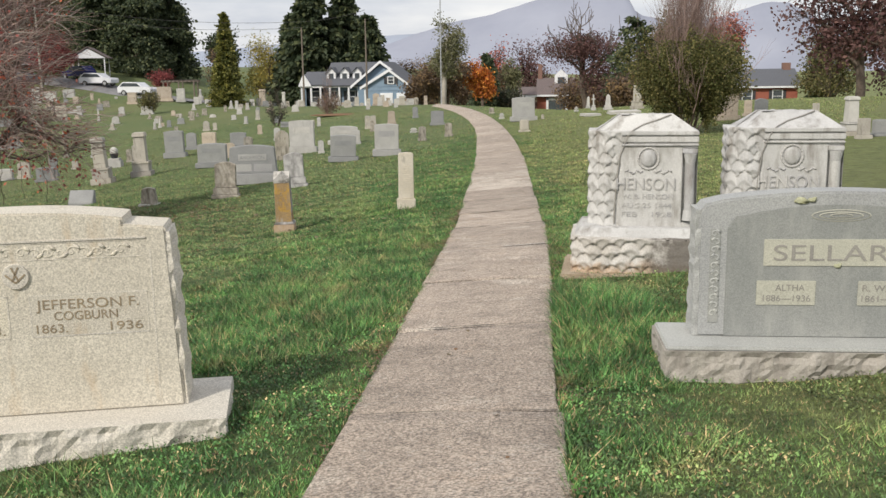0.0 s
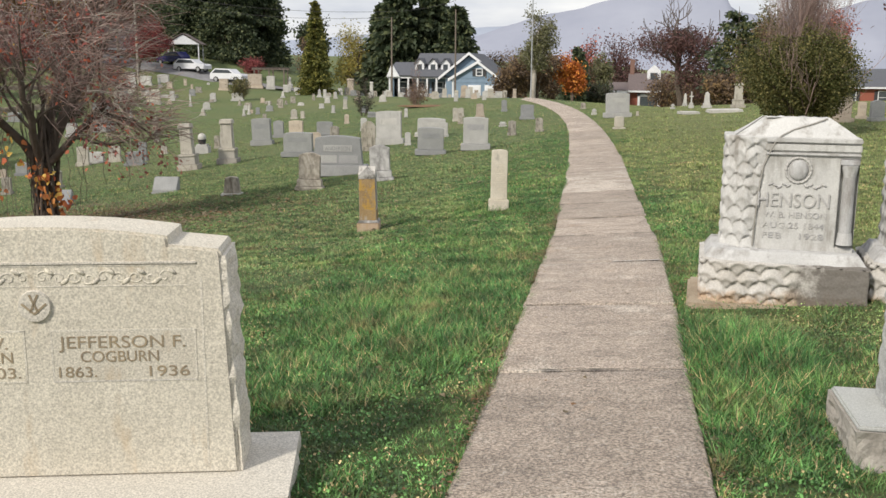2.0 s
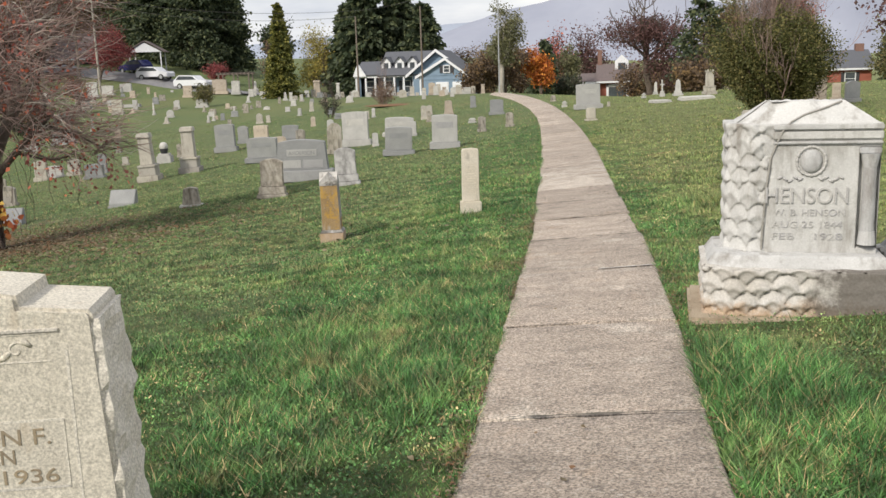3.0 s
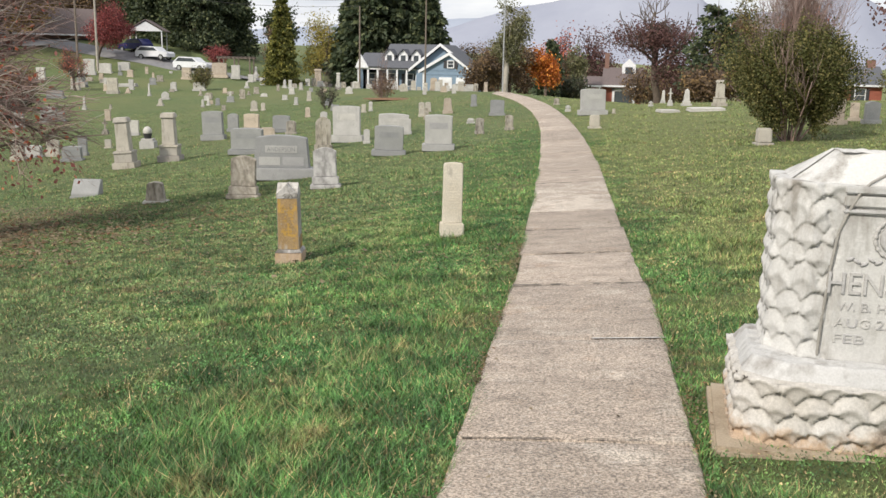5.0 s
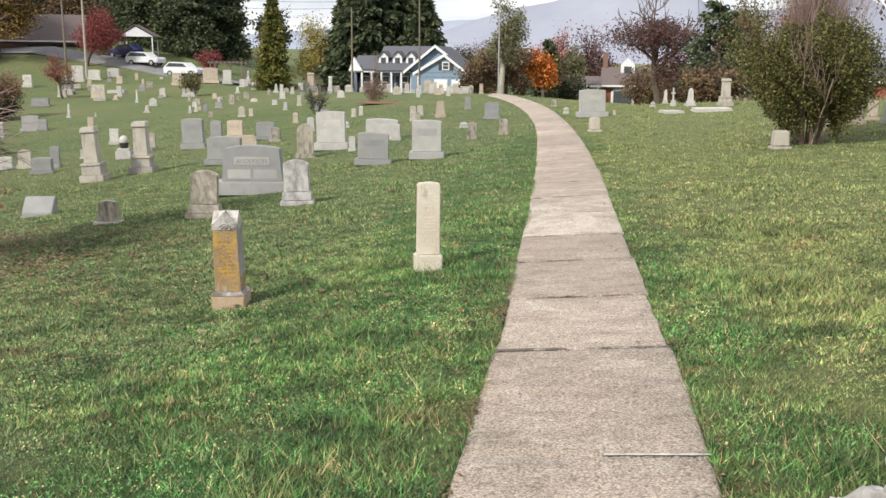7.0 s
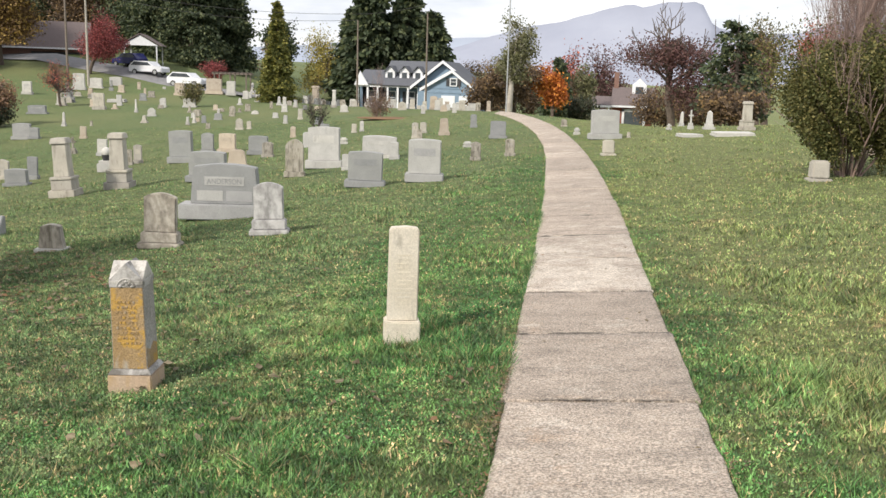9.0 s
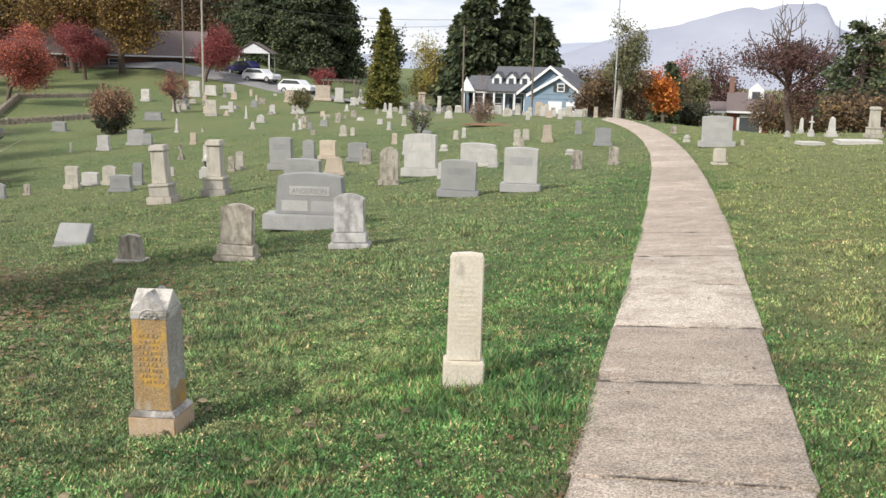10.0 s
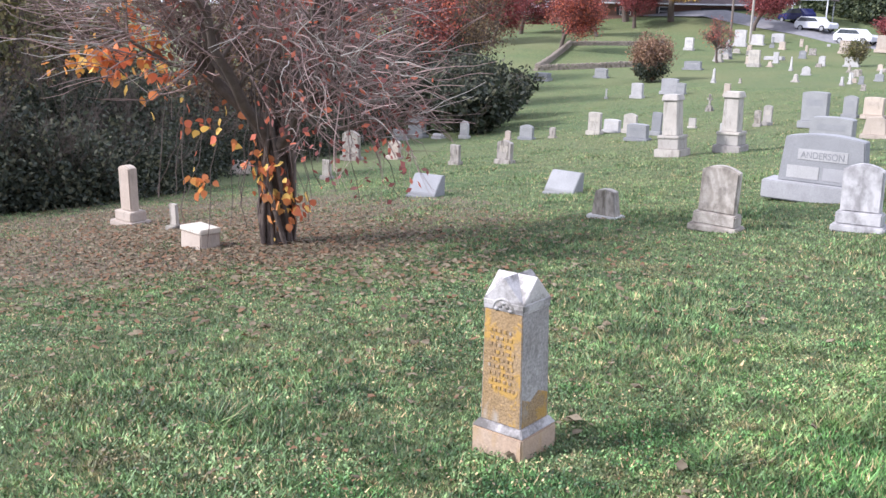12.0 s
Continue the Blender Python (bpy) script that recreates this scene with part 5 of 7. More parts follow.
gravestone("tablet", -32.71, 59.22, 0.44, 0.75, "pink")
gravestone("tablet", -37.92, 68.53, 0.20, 0.36, "dark")
gravestone("obelisk", -40.62, 79.62, 0.28, 1.13, "white")
gravestone("gothic", -37.10, 75.70, 0.71, 0.67, "white")
gravestone("block", -46.92, 99.85, 1.19, 1.32, "pink")
gravestone("block", -38.42, 84.91, 1.24, 0.80, "white")
gravestone("obelisk", -29.77, 68.06, 0.27, 0.74, "white")
gravestone("arched", -28.88, 67.70, 0.35, 0.54, "grey")
gravestone("obelisk", -29.59, 71.59, 0.33, 0.74, "white")
gravestone("tablet", -29.37, 73.48, 0.46, 0.72, "dark")
gravestone("block", -42.83, 103.64, 1.10, 1.54, "white")
gravestone("tablet", -45.02, 104.39, 0.37, 0.56, "white")
gravestone("obelisk", -42.87, 109.67, 0.58, 1.43, "white")
gravestone("obelisk", -40.81, 108.07, 0.51, 1.66, "white")
gravestone("tablet", -35.34, 94.07, 0.22, 0.50, "dark")
gravestone("arched", -29.61, 81.92, 0.28, 0.61, "dark")
gravestone("pedestal", -21.38, 63.53, 0.32, 0.53, "white")
gravestone("arched", -16.54, 51.84, 0.30, 0.56, "pink")
gravestone("arched", -13.45, 45.16, 0.37, 0.66, "white")
gravestone("cushion", -12.04, 45.85, 0.35, 0.29, "white")
gravestone("arched", -13.48, 53.50, 0.23, 0.54, "white")
gravestone("column", -23.84, 80.95, 0.50, 1.42, "white")
gravestone("block", -22.85, 82.90, 0.56, 0.61, "white")
gravestone("arched", -32.61, 94.10, 0.38, 0.55, "dark")
gravestone("arched", -17.53, 78.13, 0.43, 0.52, "pale")
gravestone("arched", -15.85, 74.75, 0.41, 0.74, "pale")
gravestone("tablet", -14.24, 71.62, 0.35, 0.63, "pale")
gravestone("arched", -13.85, 72.72, 0.59, 0.96, "pink")
gravestone("tablet", -13.26, 72.34, 0.39, 0.83, "pale")
gravestone("arched", -12.31, 70.34, 0.30, 0.42, "white")
gravestone("block", -11.24, 69.63, 0.49, 0.68, "pale")
gravestone("arched", -10.55, 71.98, 0.39, 0.66, "dark")
gravestone("arched", -22.38, 60.17, 0.30, 0.50, "pale")
gravestone("tablet", -18.62, 78.01, 0.43, 0.52, "white")
gravestone("block", -23.73, 90.59, 0.67, 0.62, "white")
gravestone("slant", -12.20, 23.26, 0.65, 0.42, "grey")
gravestone("slant", -14.39, 21.70, 0.66, 0.43, "grey")
gravestone("gothic", -30.04, 36.29, 0.47, 0.77, "white")
gravestone("arched", -26.82, 35.76, 0.29, 0.40, "pink")
gravestone("arched", -26.06, 36.02, 0.65, 0.60, "grey")
gravestone("arched", -25.38, 36.75, 0.30, 0.44, "dark")
gravestone("arched", -19.03, 28.20, 0.53, 0.67, "dark")
gravestone("tablet", -20.41, 27.59, 0.37, 0.59, "dark")
gravestone("cushion", -53.80, 65.20, 1.36, 0.65, "grey")
gravestone("block", -50.90, 68.91, 1.27, 0.79, "grey")
gravestone("tablet", -40.05, 56.94, 0.14, 0.66, "white")
gravestone("block", -38.03, 57.53, 0.88, 0.97, "white")
gravestone("block", -37.59, 60.22, 1.26, 1.03, "palegrey")
gravestone("block", -24.52, 38.19, 0.61, 0.89, "pale")
gravestone("block", -24.46, 39.16, 0.78, 0.54, "white")
gravestone("arched", -23.38, 38.92, 0.61, 0.77, "pale")
gravestone("block", -20.52, 35.82, 0.86, 0.60, "grey")
gravestone("block", -21.44, 38.01, 0.43, 0.85, "grey")
gravestone("cross", -27.29, 49.69, 0.33, 0.84, "dark")
gravestone("tablet", -22.11, 41.11, 0.33, 0.40, "pale")
gravestone("shaft", -15.32, 16.15, 0.60, 1.02, "pink")
gravestone("tablet", -13.89, 16.29, 0.20, 0.43, "dark")
gravestone("blockstone", -11.46, 15.57, 0.44, 0.32, "pink")
gravestone("slant", -25.64, 23.53, 0.59, 0.41, "pink")
gravestone("arched", -35.80, 32.95, 0.88, 0.56, "white")
gravestone("shouldered", -26.35, 28.06, 0.80, 1.02, "dark")
gravestone("arched", -34.06, 33.70, 0.42, 0.45, "white")
gravestone("tablet", -20.56, 23.36, 0.33, 0.52, "dark")
gravestone("arched", -24.78, 28.69, 0.53, 0.64, "pink")
gravestone("block", -33.20, 35.28, 0.77, 0.51, "white")
gravestone("block", -33.26, 36.28, 1.01, 1.00, "grey")
gravestone("cushion", -31.62, 36.18, 0.59, 0.22, "white")
gravestone("slant", -22.12, 19.09, 0.33, 0.32, "grey")
gravestone("ledger", -21.72, 19.37, 0.30, 0.07, "pale")
gravestone("block", -36.79, 60.28, 0.72, 0.73, "grey")
gravestone("block", 6.42, 33.72, 0.95, 0.92, "pink")
gravestone("block", 7.47, 35.23, 0.33, 0.60, "pink")
gravestone("arched", 7.65, 33.83, 0.52, 0.70, "grey")
gravestone("tablet", 9.26, 32.86, 0.27, 0.48, "pale")
gravestone("column", 7.80, 23.88, 0.47, 0.97, "white")
gravestone("tablet", 7.71, 22.53, 0.34, 0.49, "pale")
gravestone("block", 8.27, 23.13, 0.46, 0.41, "grey")
gravestone("obelisk", 2.92, 46.09, 0.41, 0.75, "white")
gravestone("pedestal", 3.65, 27.37, 0.45, 0.42, "pale")
gravestone("block", -12.26, 33.19, 1.26, 0.90, "grey")
gravestone("block", -44.96, 104.00, 1.98, 1.70, "pink")
gravestone("block", -36.60, 103.00, 0.96, 0.95, "white")
gravestone("column", -31.95, 100.00, 1.21, 1.93, "pink")

# rows of small markers over the far slope
small_rng = random.Random(77)
for k in range(70):
    sx, sy = small_rng.uniform(-56, -13), small_rng.uniform(50, 102)
    if sx < -8 - (sy - 40) * 0.9 or sy > 60 - (sx + 13) * 1.05:
        continue
    gravestone(small_rng.choice(("arched", "tablet", "tablet", "cushion", "obelisk", "block", "gothic")), sx, sy, small_rng.uniform(0.28, 0.6),
               small_rng.uniform(0.3, 0.75), small_rng.choice(("white", "white", "pale", "pale", "pink", "dark", "grey")))

for sy0, sy1, lo, hi, count, big in ((82, 112, -0.44, -0.24, 60, 0.95), (84, 104, -0.66, -0.52, 26, 1.0), (66, 84, -0.27, -0.12, 24, 0.7), (60, 80, -0.50, -0.30, 16, 0.6)):
    for k in range(count):
        sy = small_rng.uniform(sy0, sy1)
        sx = small_rng.uniform(lo, hi) * (sy - 7)
        if -64 < sx < -11 and not (sy > 101 and sx > -30):
            gravestone(small_rng.choice(("arched", "tablet", "tablet", "obelisk", "block", "gothic", "block", "column")), sx, sy, small_rng.uniform(0.30, 0.7) * (0.6 + 0.5 * big),
                       small_rng.uniform(0.4, 1.0) * big, small_rng.choice(("white", "white", "white", "pale", "pink", "dark", "grey")))

# ---- trees and shrubs ----
def unit(v):
    return v / (np.linalg.norm(v) + 1e-9)


def grow(rng, p, d, length, radius, level, top, opts, tubes, tips):
    """A limb and all that springs from it."""
    segs = 5 if level < 2 else 3
    pts, rad = [p], [radius]
    q, e = p.copy(), d.copy()
    for i in range(segs):
        e = unit(e + rng.normal(0, opts["wiggle"], 3) + np.array((0, 0, opts["up"] * (1 if level else 0.3))))
        q = q + e * length / segs
        pts.append(q)
        rad.append(radius * (1 - (1 - opts["taper"]) * (i + 1) / segs))
    tubes.append((np.array(pts), np.array(rad), level))
    if level >= top:
        tips.extend(pts[1:])
        return
    k = opts["kids"][min(level, len(opts["kids"]) - 1)]
    for i in range(k):
        f = rng.uniform(opts["low"] if level == 0 else 0.25, 1.0)
        at = f * segs
        j = min(int(at), segs - 1)
        b = pts[j] + (pts[j + 1] - pts[j]) * (at - j)
        side = unit(np.cross(e, rng.normal(0, 1, 3)))
        a = rng.uniform(*opts["angle"])
        grow(rng, b, unit(e * math.cos(a) + side * math.sin(a)), length * rng.uniform(*opts["shrink"]), max(radius * opts["thin"] * (1.1 - 0.4 * f), 0.003), level + 1, top, opts, tubes, tips)


def tube_mesh(tubes):
    V, F, base = [], [], 0
    for pts, rad, level in tubes:
        n = (8, 6, 4, 3, 3, 3)[min(level, 5)]
        t = np.gradient(pts, axis=0)
        ref = np.array((0.31, 0.87, 0.38))
        a = np.cross(t, ref)
        a /= np.linalg.norm(a, axis=1)[:, None] + 1e-9
        b = np.cross(t, a)
        b /= np.linalg.norm(b, axis=1)[:, None] + 1e-9
        ang = np.arange(n) * math.tau / n
        ring = pts[:, None, :] + rad[:, None, None] * (np.cos(ang)[None, :, None] * a[:, None, :] + np.sin(ang)[None, :, None] * b[:, None, :])
        m = len(pts)
        V.append(ring.reshape(-1, 3))
        i = np.arange(m - 1)[:, None] * n + np.arange(n)[None, :]
        j = np.arange(m - 1)[:, None] * n + (np.arange(n)[None, :] + 1) % n
        F.append((np.stack([i, j, j + n, i + n], -1).reshape(-1, 4)) + base)
        base += m * n
    return np.concatenate(V), np.concatenate(F)


def leaf_cards(rng, P, size, flat=0.0, long=1.6, droop=None):
    """Small kite-shaped leaves at the places P."""
    n = len(P)
    d = rng.normal(0, 1, (n, 3))
    if droop is not None:
        d = droop + rng.normal(0, 0.45, (n, 3))
    d /= np.linalg.norm(d, axis=1)[:, None]
    s = np.cross(d, rng.normal(0, 1, (n, 3)) + np.array((0, 0, flat)))
    s /= np.linalg.norm(s, axis=1)[:, None] + 1e-9
    z = (size * rng.uniform(0.6, 1.4, n))[:, None]
    V = np.stack([P, P + d * z * long * 0.45 + s * z * 0.5, P + d * z * long, P + d * z * long * 0.45 - s * z * 0.5], 1).reshape(-1, 3)
    return V, np.arange(n * 4).reshape(-1, 4)


def lobed_leaves(rng, P, size):
    """Drooping three-pointed leaves at the places P."""
    n = len(P)
    d = np.tile((0.0, 0.0, -0.8), (n, 1)) + rng.normal(0, 0.45, (n, 3))
    d /= np.linalg.norm(d, axis=1)[:, None]
    s = np.cross(d, rng.normal(0, 1, (n, 3)))
    s /= np.linalg.norm(s, axis=1)[:, None] + 1e-9
    up = np.cross(d, s)
    z = (size * rng.uniform(0.6, 1.4, n))[:, None]
    rim = ((0, 0, 0), (0.06, 0.30, 0.03), (0.22, 0.50, -0.06), (0.55, 0.52, -0.02), (0.88, 0.36, 0.0), (1.28, 0.0, -0.22), (0.88, -0.36, 0.0), (0.55, -0.52, -0.02), (0.22, -0.50, -0.06), (0.06, -0.30, 0.03))
    V = np.stack([P + z * (a * d + b * s + c * up) for a, b, c in rim], 1).reshape(-1, 3)
    return V, np.arange(n * 10).reshape(-1, 10)


BROAD = dict(wiggle=0.16, up=0.05, taper=0.55, kids=(9, 6, 5, 4), low=0.35, angle=(0.5, 1.05), shrink=(0.42, 0.68), thin=0.5)


def broadleaf(x, y, height, spread, leaf, label, seed, count=2600, size=0.22, bark=M_BARK, levels=3, name="tree", category="tree", fill=0.55, trunk=0.035, low=0.30, leafy=2.0, twig=0.0):
    rng = np.random.default_rng(seed)
    ob = root(name, pose(x, y, g_lift(x, y) - 0.05), label, category)
    opts = dict(BROAD, low=low)
    tubes, tips = [], []
    grow(rng, np.zeros(3), np.array((0.03, 0.02, 1.0)), height * 0.62, height * trunk, 0, levels, opts, tubes, tips)
    allp = np.array(tips)
    r = np.hypot(allp[:, 0], allp[:, 1]).max()
    k = np.array((spread / r, spread / r, height / allp[:, 2].max()))
    tubes = [(p * k, np.maximum(q, twig), l) for p, q, l in tubes]
    V, F = tube_mesh(tubes)
    raw_part("trunk", V, F, bark, ob)
    if count:
        count, size = int(count * 2.0), size * 0.62
        pick = allp[rng.integers(0, len(allp), count)] * k
        pick = pick + np.clip(rng.normal(0, 1, (count, 3)), -1.5, 1.5) * fill * np.array((1, 1, 0.7)) * spread * 0.22
        pick = pick[pick[:, 2] < height * leafy * rng.uniform(0.75, 1.05, count)]
        pick[:, 2] = np.maximum(pick[:, 2], height * low * 0.6)
        V, F = leaf_cards(rng, pick, size)
        raw_part("crown", V, F, leaf, ob)
    return ob


def conifer(x, y, height, spread, leaf, label, seed, tiers=24, size=0.55, narrow=1.0, skirt=0.05, per=26):
    per = int(per * 2.0)
    rng = np.random.default_rng(seed)
    ob = root("conifer", pose(x, y, g_lift(x, y) - 0.05), label, "tree")
    tubes = [(np.array([(0, 0, 0), (0.02 * height, 0, height * 0.5), (0, 0, height)]), np.array([0.03 * height, 0.018 * height, 0.01]), 0)]
    P, D = [], []
    for i in range(tiers):
        f = skirt + (1 - skirt) * i / tiers
        r = spread * (1 - f) ** narrow * rng.uniform(0.78, 1.12) + 0.12
        for j in range(7 + int(6 * (1 - f))):
            a = rng.uniform(0, math.tau)
            rr = r * rng.uniform(0.65, 1.1)
            tip = np.array((math.cos(a) * rr, math.sin(a) * rr, f * height + rng.uniform(-0.25, 0.25) - 0.12 * rr))
            foot = np.array((0, 0, f * height + 0.15 * rr))
            tubes.append((np.array([foot, (foot + tip) / 2 + (0, 0, 0.05 * rr), tip]), np.array([0.03 + 0.004 * height, 0.02, 0.008]), 3))
            u = rng.uniform(0.25, 1.05, per) ** 0.8  # needles thicken outward
            P.append(foot + (tip - foot) * u[:, None] + rng.normal(0, 0.13 * rr + 0.05, (per, 3)) * (1, 1, 0.5))
            D.append(np.tile(unit(tip - foot) + (0, 0, -0.25), (per, 1)))
    V, F = tube_mesh(tubes)
    raw_part("trunk", V, F, M_BARK, ob)
    V, F = leaf_cards(rng, np.concatenate(P), size * 0.6, droop=np.concatenate(D))
    raw_part("crown", V, F, leaf, ob)
    return ob


def shrub(x, y, height, spread, leaf, label, seed, count=3500, size=0.12, stems=26, twig_top=0.0, bark=M_BARK, name="shrub", dome=False, flare=(0.62, 0.55)):
    """Many stems from one foot, leafy below; twig_top makes bare shoots rise above the leaves."""
    rng = np.random.default_rng(seed)
    ob = root(name, pose(x, y, g_lift(x, y) - 0.03), label, "shrub")
    tubes, tips = [], []
    opts = dict(BROAD, kids=(5, 4), low=0.2, wiggle=0.10, up=0.10, angle=(0.25, 0.7))
    for i in range(stems):
        a, t = rng.uniform(0, math.tau), rng.uniform(0.1, 0.75)
        d = unit(np.array((math.cos(a) * t, math.sin(a) * t, 1.0)))
        grow(rng, np.array((math.cos(a) * 0.12 * spread, math.sin(a) * 0.12 * spread, 0)), d, height * 0.62, 0.014 * height ** 0.6, 0, 2, opts, tubes, tips)
    allp = np.array(tips)
    k = np.array((spread / np.quantile(np.hypot(allp[:, 0], allp[:, 1]), 0.95),) * 2 + (height / np.quantile(allp[:, 2], 0.97),))
    tubes = [(p * k, q, 2 if l == 0 else 3) for p, q, l in tubes]
    for i in range(int(twig_top)):
        a, rr = rng.uniform(0, math.tau), rng.uniform(0, 0.75) * spread
        b = np.array((math.cos(a) * rr * 0.5, math.sin(a) * rr * 0.5, height * 0.5))
        d = unit(np.array((math.cos(a) * rr * 0.35, math.sin(a) * rr * 0.35, height * 0.9)))
        grow(rng, b, d, height * rng.uniform(0.45, 1.0), 0.007, 0, 2, dict(opts, kids=(7, 3), wiggle=0.07, angle=(0.2, 0.5)), tubes, [])
    tubes = [(p, q, max(l, 3)) for p, q, l in tubes]
    V, F = tube_mesh(tubes)
    raw_part("branchwork", V, F, bark, ob)
    if count:
        n, size = int(count * 1.7), size * 0.68
        a = rng.uniform(0, math.tau, n)
        c = rng.uniform(-0.85, 1.0, n)
        s = np.sqrt(1 - c * c)
        lump = 0.78 + 0.16 * np.sin(a * 3 + 1.3 * seed + 2 * c) + 0.14 * np.sin(a * 7 + c * 5 + seed) + 0.12 * np.sin(a * 13 + c * 11 + 2 * seed)
        rr = rng.uniform(0.25, 1.0, n) ** 0.4 * lump * (1 + np.abs(rng.normal(0, 0.07, n)))
        P = np.stack([np.cos(a) * s * rr * spread, np.sin(a) * s * rr * spread, height * (0.5 + 0.5 * c * rr)], -1)
        if dome:
            P = np.stack([np.cos(a) * s * rr * spread, np.sin(a) * s * rr * spread, height * np.abs(c) * rr], -1)
        else:
            P[:, :2] *= (flare[0] + flare[1] * np.clip(P[:, 2] / height, 0, 1))[:, None]
        P[:, 2] = np.maximum(P[:, 2], 0.05)
        V, F = leaf_cards(rng, P, size)
        raw_part("leaves", V, F, leaf, ob)
    return ob


def vine_tree(x, y):
    """A twiggy spreading tree, forked low, hung with climbing vines in autumn colour."""
    rng = np.random.default_rng(42)
    ob = root("tree", pose(x, y, g_lift(x, y) - 0.06), "bare twiggy spreading tree with orange and yellow climbing vine", "tree")
    tubes, tips = [], []
    opts = dict(BROAD, kids=(8, 7, 6, 5), low=0.38, wiggle=0.17, up=0.03, angle=(0.45, 1.05), shrink=(0.45, 0.68), thin=0.40)
    tubes.append((np.array([(0, 0, -0.1), (-0.02, 0, 0.5), (-0.05, 0.02, 1.0), (-0.02, 0, 1.5)]), np.array([0.215, 0.165, 0.15, 0.145]), 0))
    for d, l, r in (((-0.75, -0.35, 1.0), 2.7, 0.10), ((0.45, 0.15, 1.0), 2.9, 0.12), ((0.05, -0.7, 1.0), 2.5, 0.085), ((-0.2, 0.7, 1.0), 2.5, 0.085), ((0.9, -0.3, 0.8), 2.4, 0.08)):
        grow(rng, np.array((d[0] * 0.10, d[1] * 0.10, 1.30)), unit(np.array(d)), l, r, 0, 3, opts, tubes, tips)
    # long thin outer shoots, arching out and down
    tips = np.array(tips)
    shoots = []
    for p in tips[rng.integers(0, len(tips), 2600)]:
        out = unit(np.array((p[0], p[1], 0.6)) + rng.normal(0, 0.8, 3))
        q = [p]
        for i in range(4):
            out = unit(out + np.array((0, 0, -0.05)) + rng.normal(0, 0.18, 3))
            q.append(q[-1] + out * rng.uniform(0.10, 0.27))
        shoots.append((np.array(q), np.linspace(0.008, 0.003, 5), 4))
    r97 = np.quantile(np.hypot(tips[:, 0], tips[:, 1]), 0.95)
    kk = np.array((2.35 / r97, 2.35 / r97, 1.0))
    tubes = [tubes[0]] + [(p * kk, q, l) for p, q, l in tubes[1:]]
    shoots = [(p[0] * kk + (p - p[0]), q, l) for p, q, l in shoots if p[:, 2].min() > 1.75]
    tips = tips * kk
    thick = [t for t in tubes if t[2] <= 1]
    V, F = tube_mesh(thick)
    raw_part("trunk", V, F, M_BARK, ob, "vine-wrapped grey-brown trunk and limbs")
    # every fifth shoot is coloured pale to stand for sunlight on the twigs
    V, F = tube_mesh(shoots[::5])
    raw_part("outer_twigwork", V, F, M_PALEBARK, ob, "outer shoots in pale grey, coloured as if sunlit")
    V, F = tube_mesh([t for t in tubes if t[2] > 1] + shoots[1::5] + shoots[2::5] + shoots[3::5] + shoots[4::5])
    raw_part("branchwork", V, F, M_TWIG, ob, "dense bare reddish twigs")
    # vine stems spiralling on the trunk and hanging loose
    vines = []
    for k in range(34):
        a0, turn = rng.uniform(0, math.tau), rng.uniform(-1.5, 1.5)
        h = np.linspace(0, rng.uniform(1.4, 2.9), 9)
        rr = 0.175 - 0.025 * h + rng.uniform(0, 0.06) + 0.02 * np.sin(h * 9 + k)
        vines.append((np.stack([np.cos(a0 + turn * h) * rr + 0.10 * h * (k % 3 - 1), np.sin(a0 + turn * h) * rr, h], -1), np.full(9, 0.010 + 0.012 * (k % 3)), 2))
    for k in range(26):
        a0, r0 = rng.uniform(0, math.tau), rng.uniform(0.3, 1.6)
        h = np.linspace(rng.uniform(1.7, 2.8), rng.uniform(0.15, 1.1), 8)
        s = np.linspace(0, 1, 8)
        vines.append((np.stack([np.cos(a0 + 0.3 * s) * (r0 + 0.5 * s * (1 - s)), np.sin(a0 + 0.3 * s) * (r0 + 0.4 * s), h], -1) + rng.normal(0, 0.03, (8, 3)), np.full(8, 0.006), 4))
    V, F = tube_mesh(vines)
    raw_part("vine", V, F, M_BARK, ob, "woody vine stems")
    P = []
    across, toward = np.array((0.64, 0.77, 0.0)), np.array((0.77, -0.64, 0.0))
    for u, z, su, sz, k in ((-2.1, 2.45, 0.30, 0.12, 105), (-1.55, 2.55, 0.20, 0.15, 50), (-1.5, 3.05, 0.28, 0.20, 70), (-1.5, 2.1, 0.15, 0.13, 16), (-0.95, 2.35, 0.20, 0.12, 14), (-0.8, 1.6, 0.22, 0.17, 24),
                            (-0.1, 1.2, 0.15, 0.12, 40), (-0.9, 0.92, 0.08, 0.07, 16), (0.2, 0.65, 0.15, 0.15, 44), (-0.05, 0.85, 0.11, 0.18, 22), (-1.1, 3.9, 0.5, 0.3, 40)):
        q = rng.normal(0, 1, (k, 3))
        P.append((u + q[:, :1] * su) * across + (0.22 + 0.08 * q[:, 1:2]) * toward + np.array((0, 0, 1.0)) * (z + q[:, 2:] * sz))
    P = np.concatenate(P)
    V, F = lobed_leaves(rng, P, 0.085)
    raw_part("vine_leaves", V, F, M_IVY, ob, "orange and yellow vine leaves")
    pick = tips[rng.integers(0, len(tips), 2600)]
    pick = pick[(pick[:, 0] > 0.8) | (pick[:, 2] > 3.2)]
    V, F = leaf_cards(rng, pick + rng.normal(0, 0.12, pick.shape), 0.05)
    raw_part("leaves", V, F, M_PINKLEAF, ob, "sparse russet leaves")


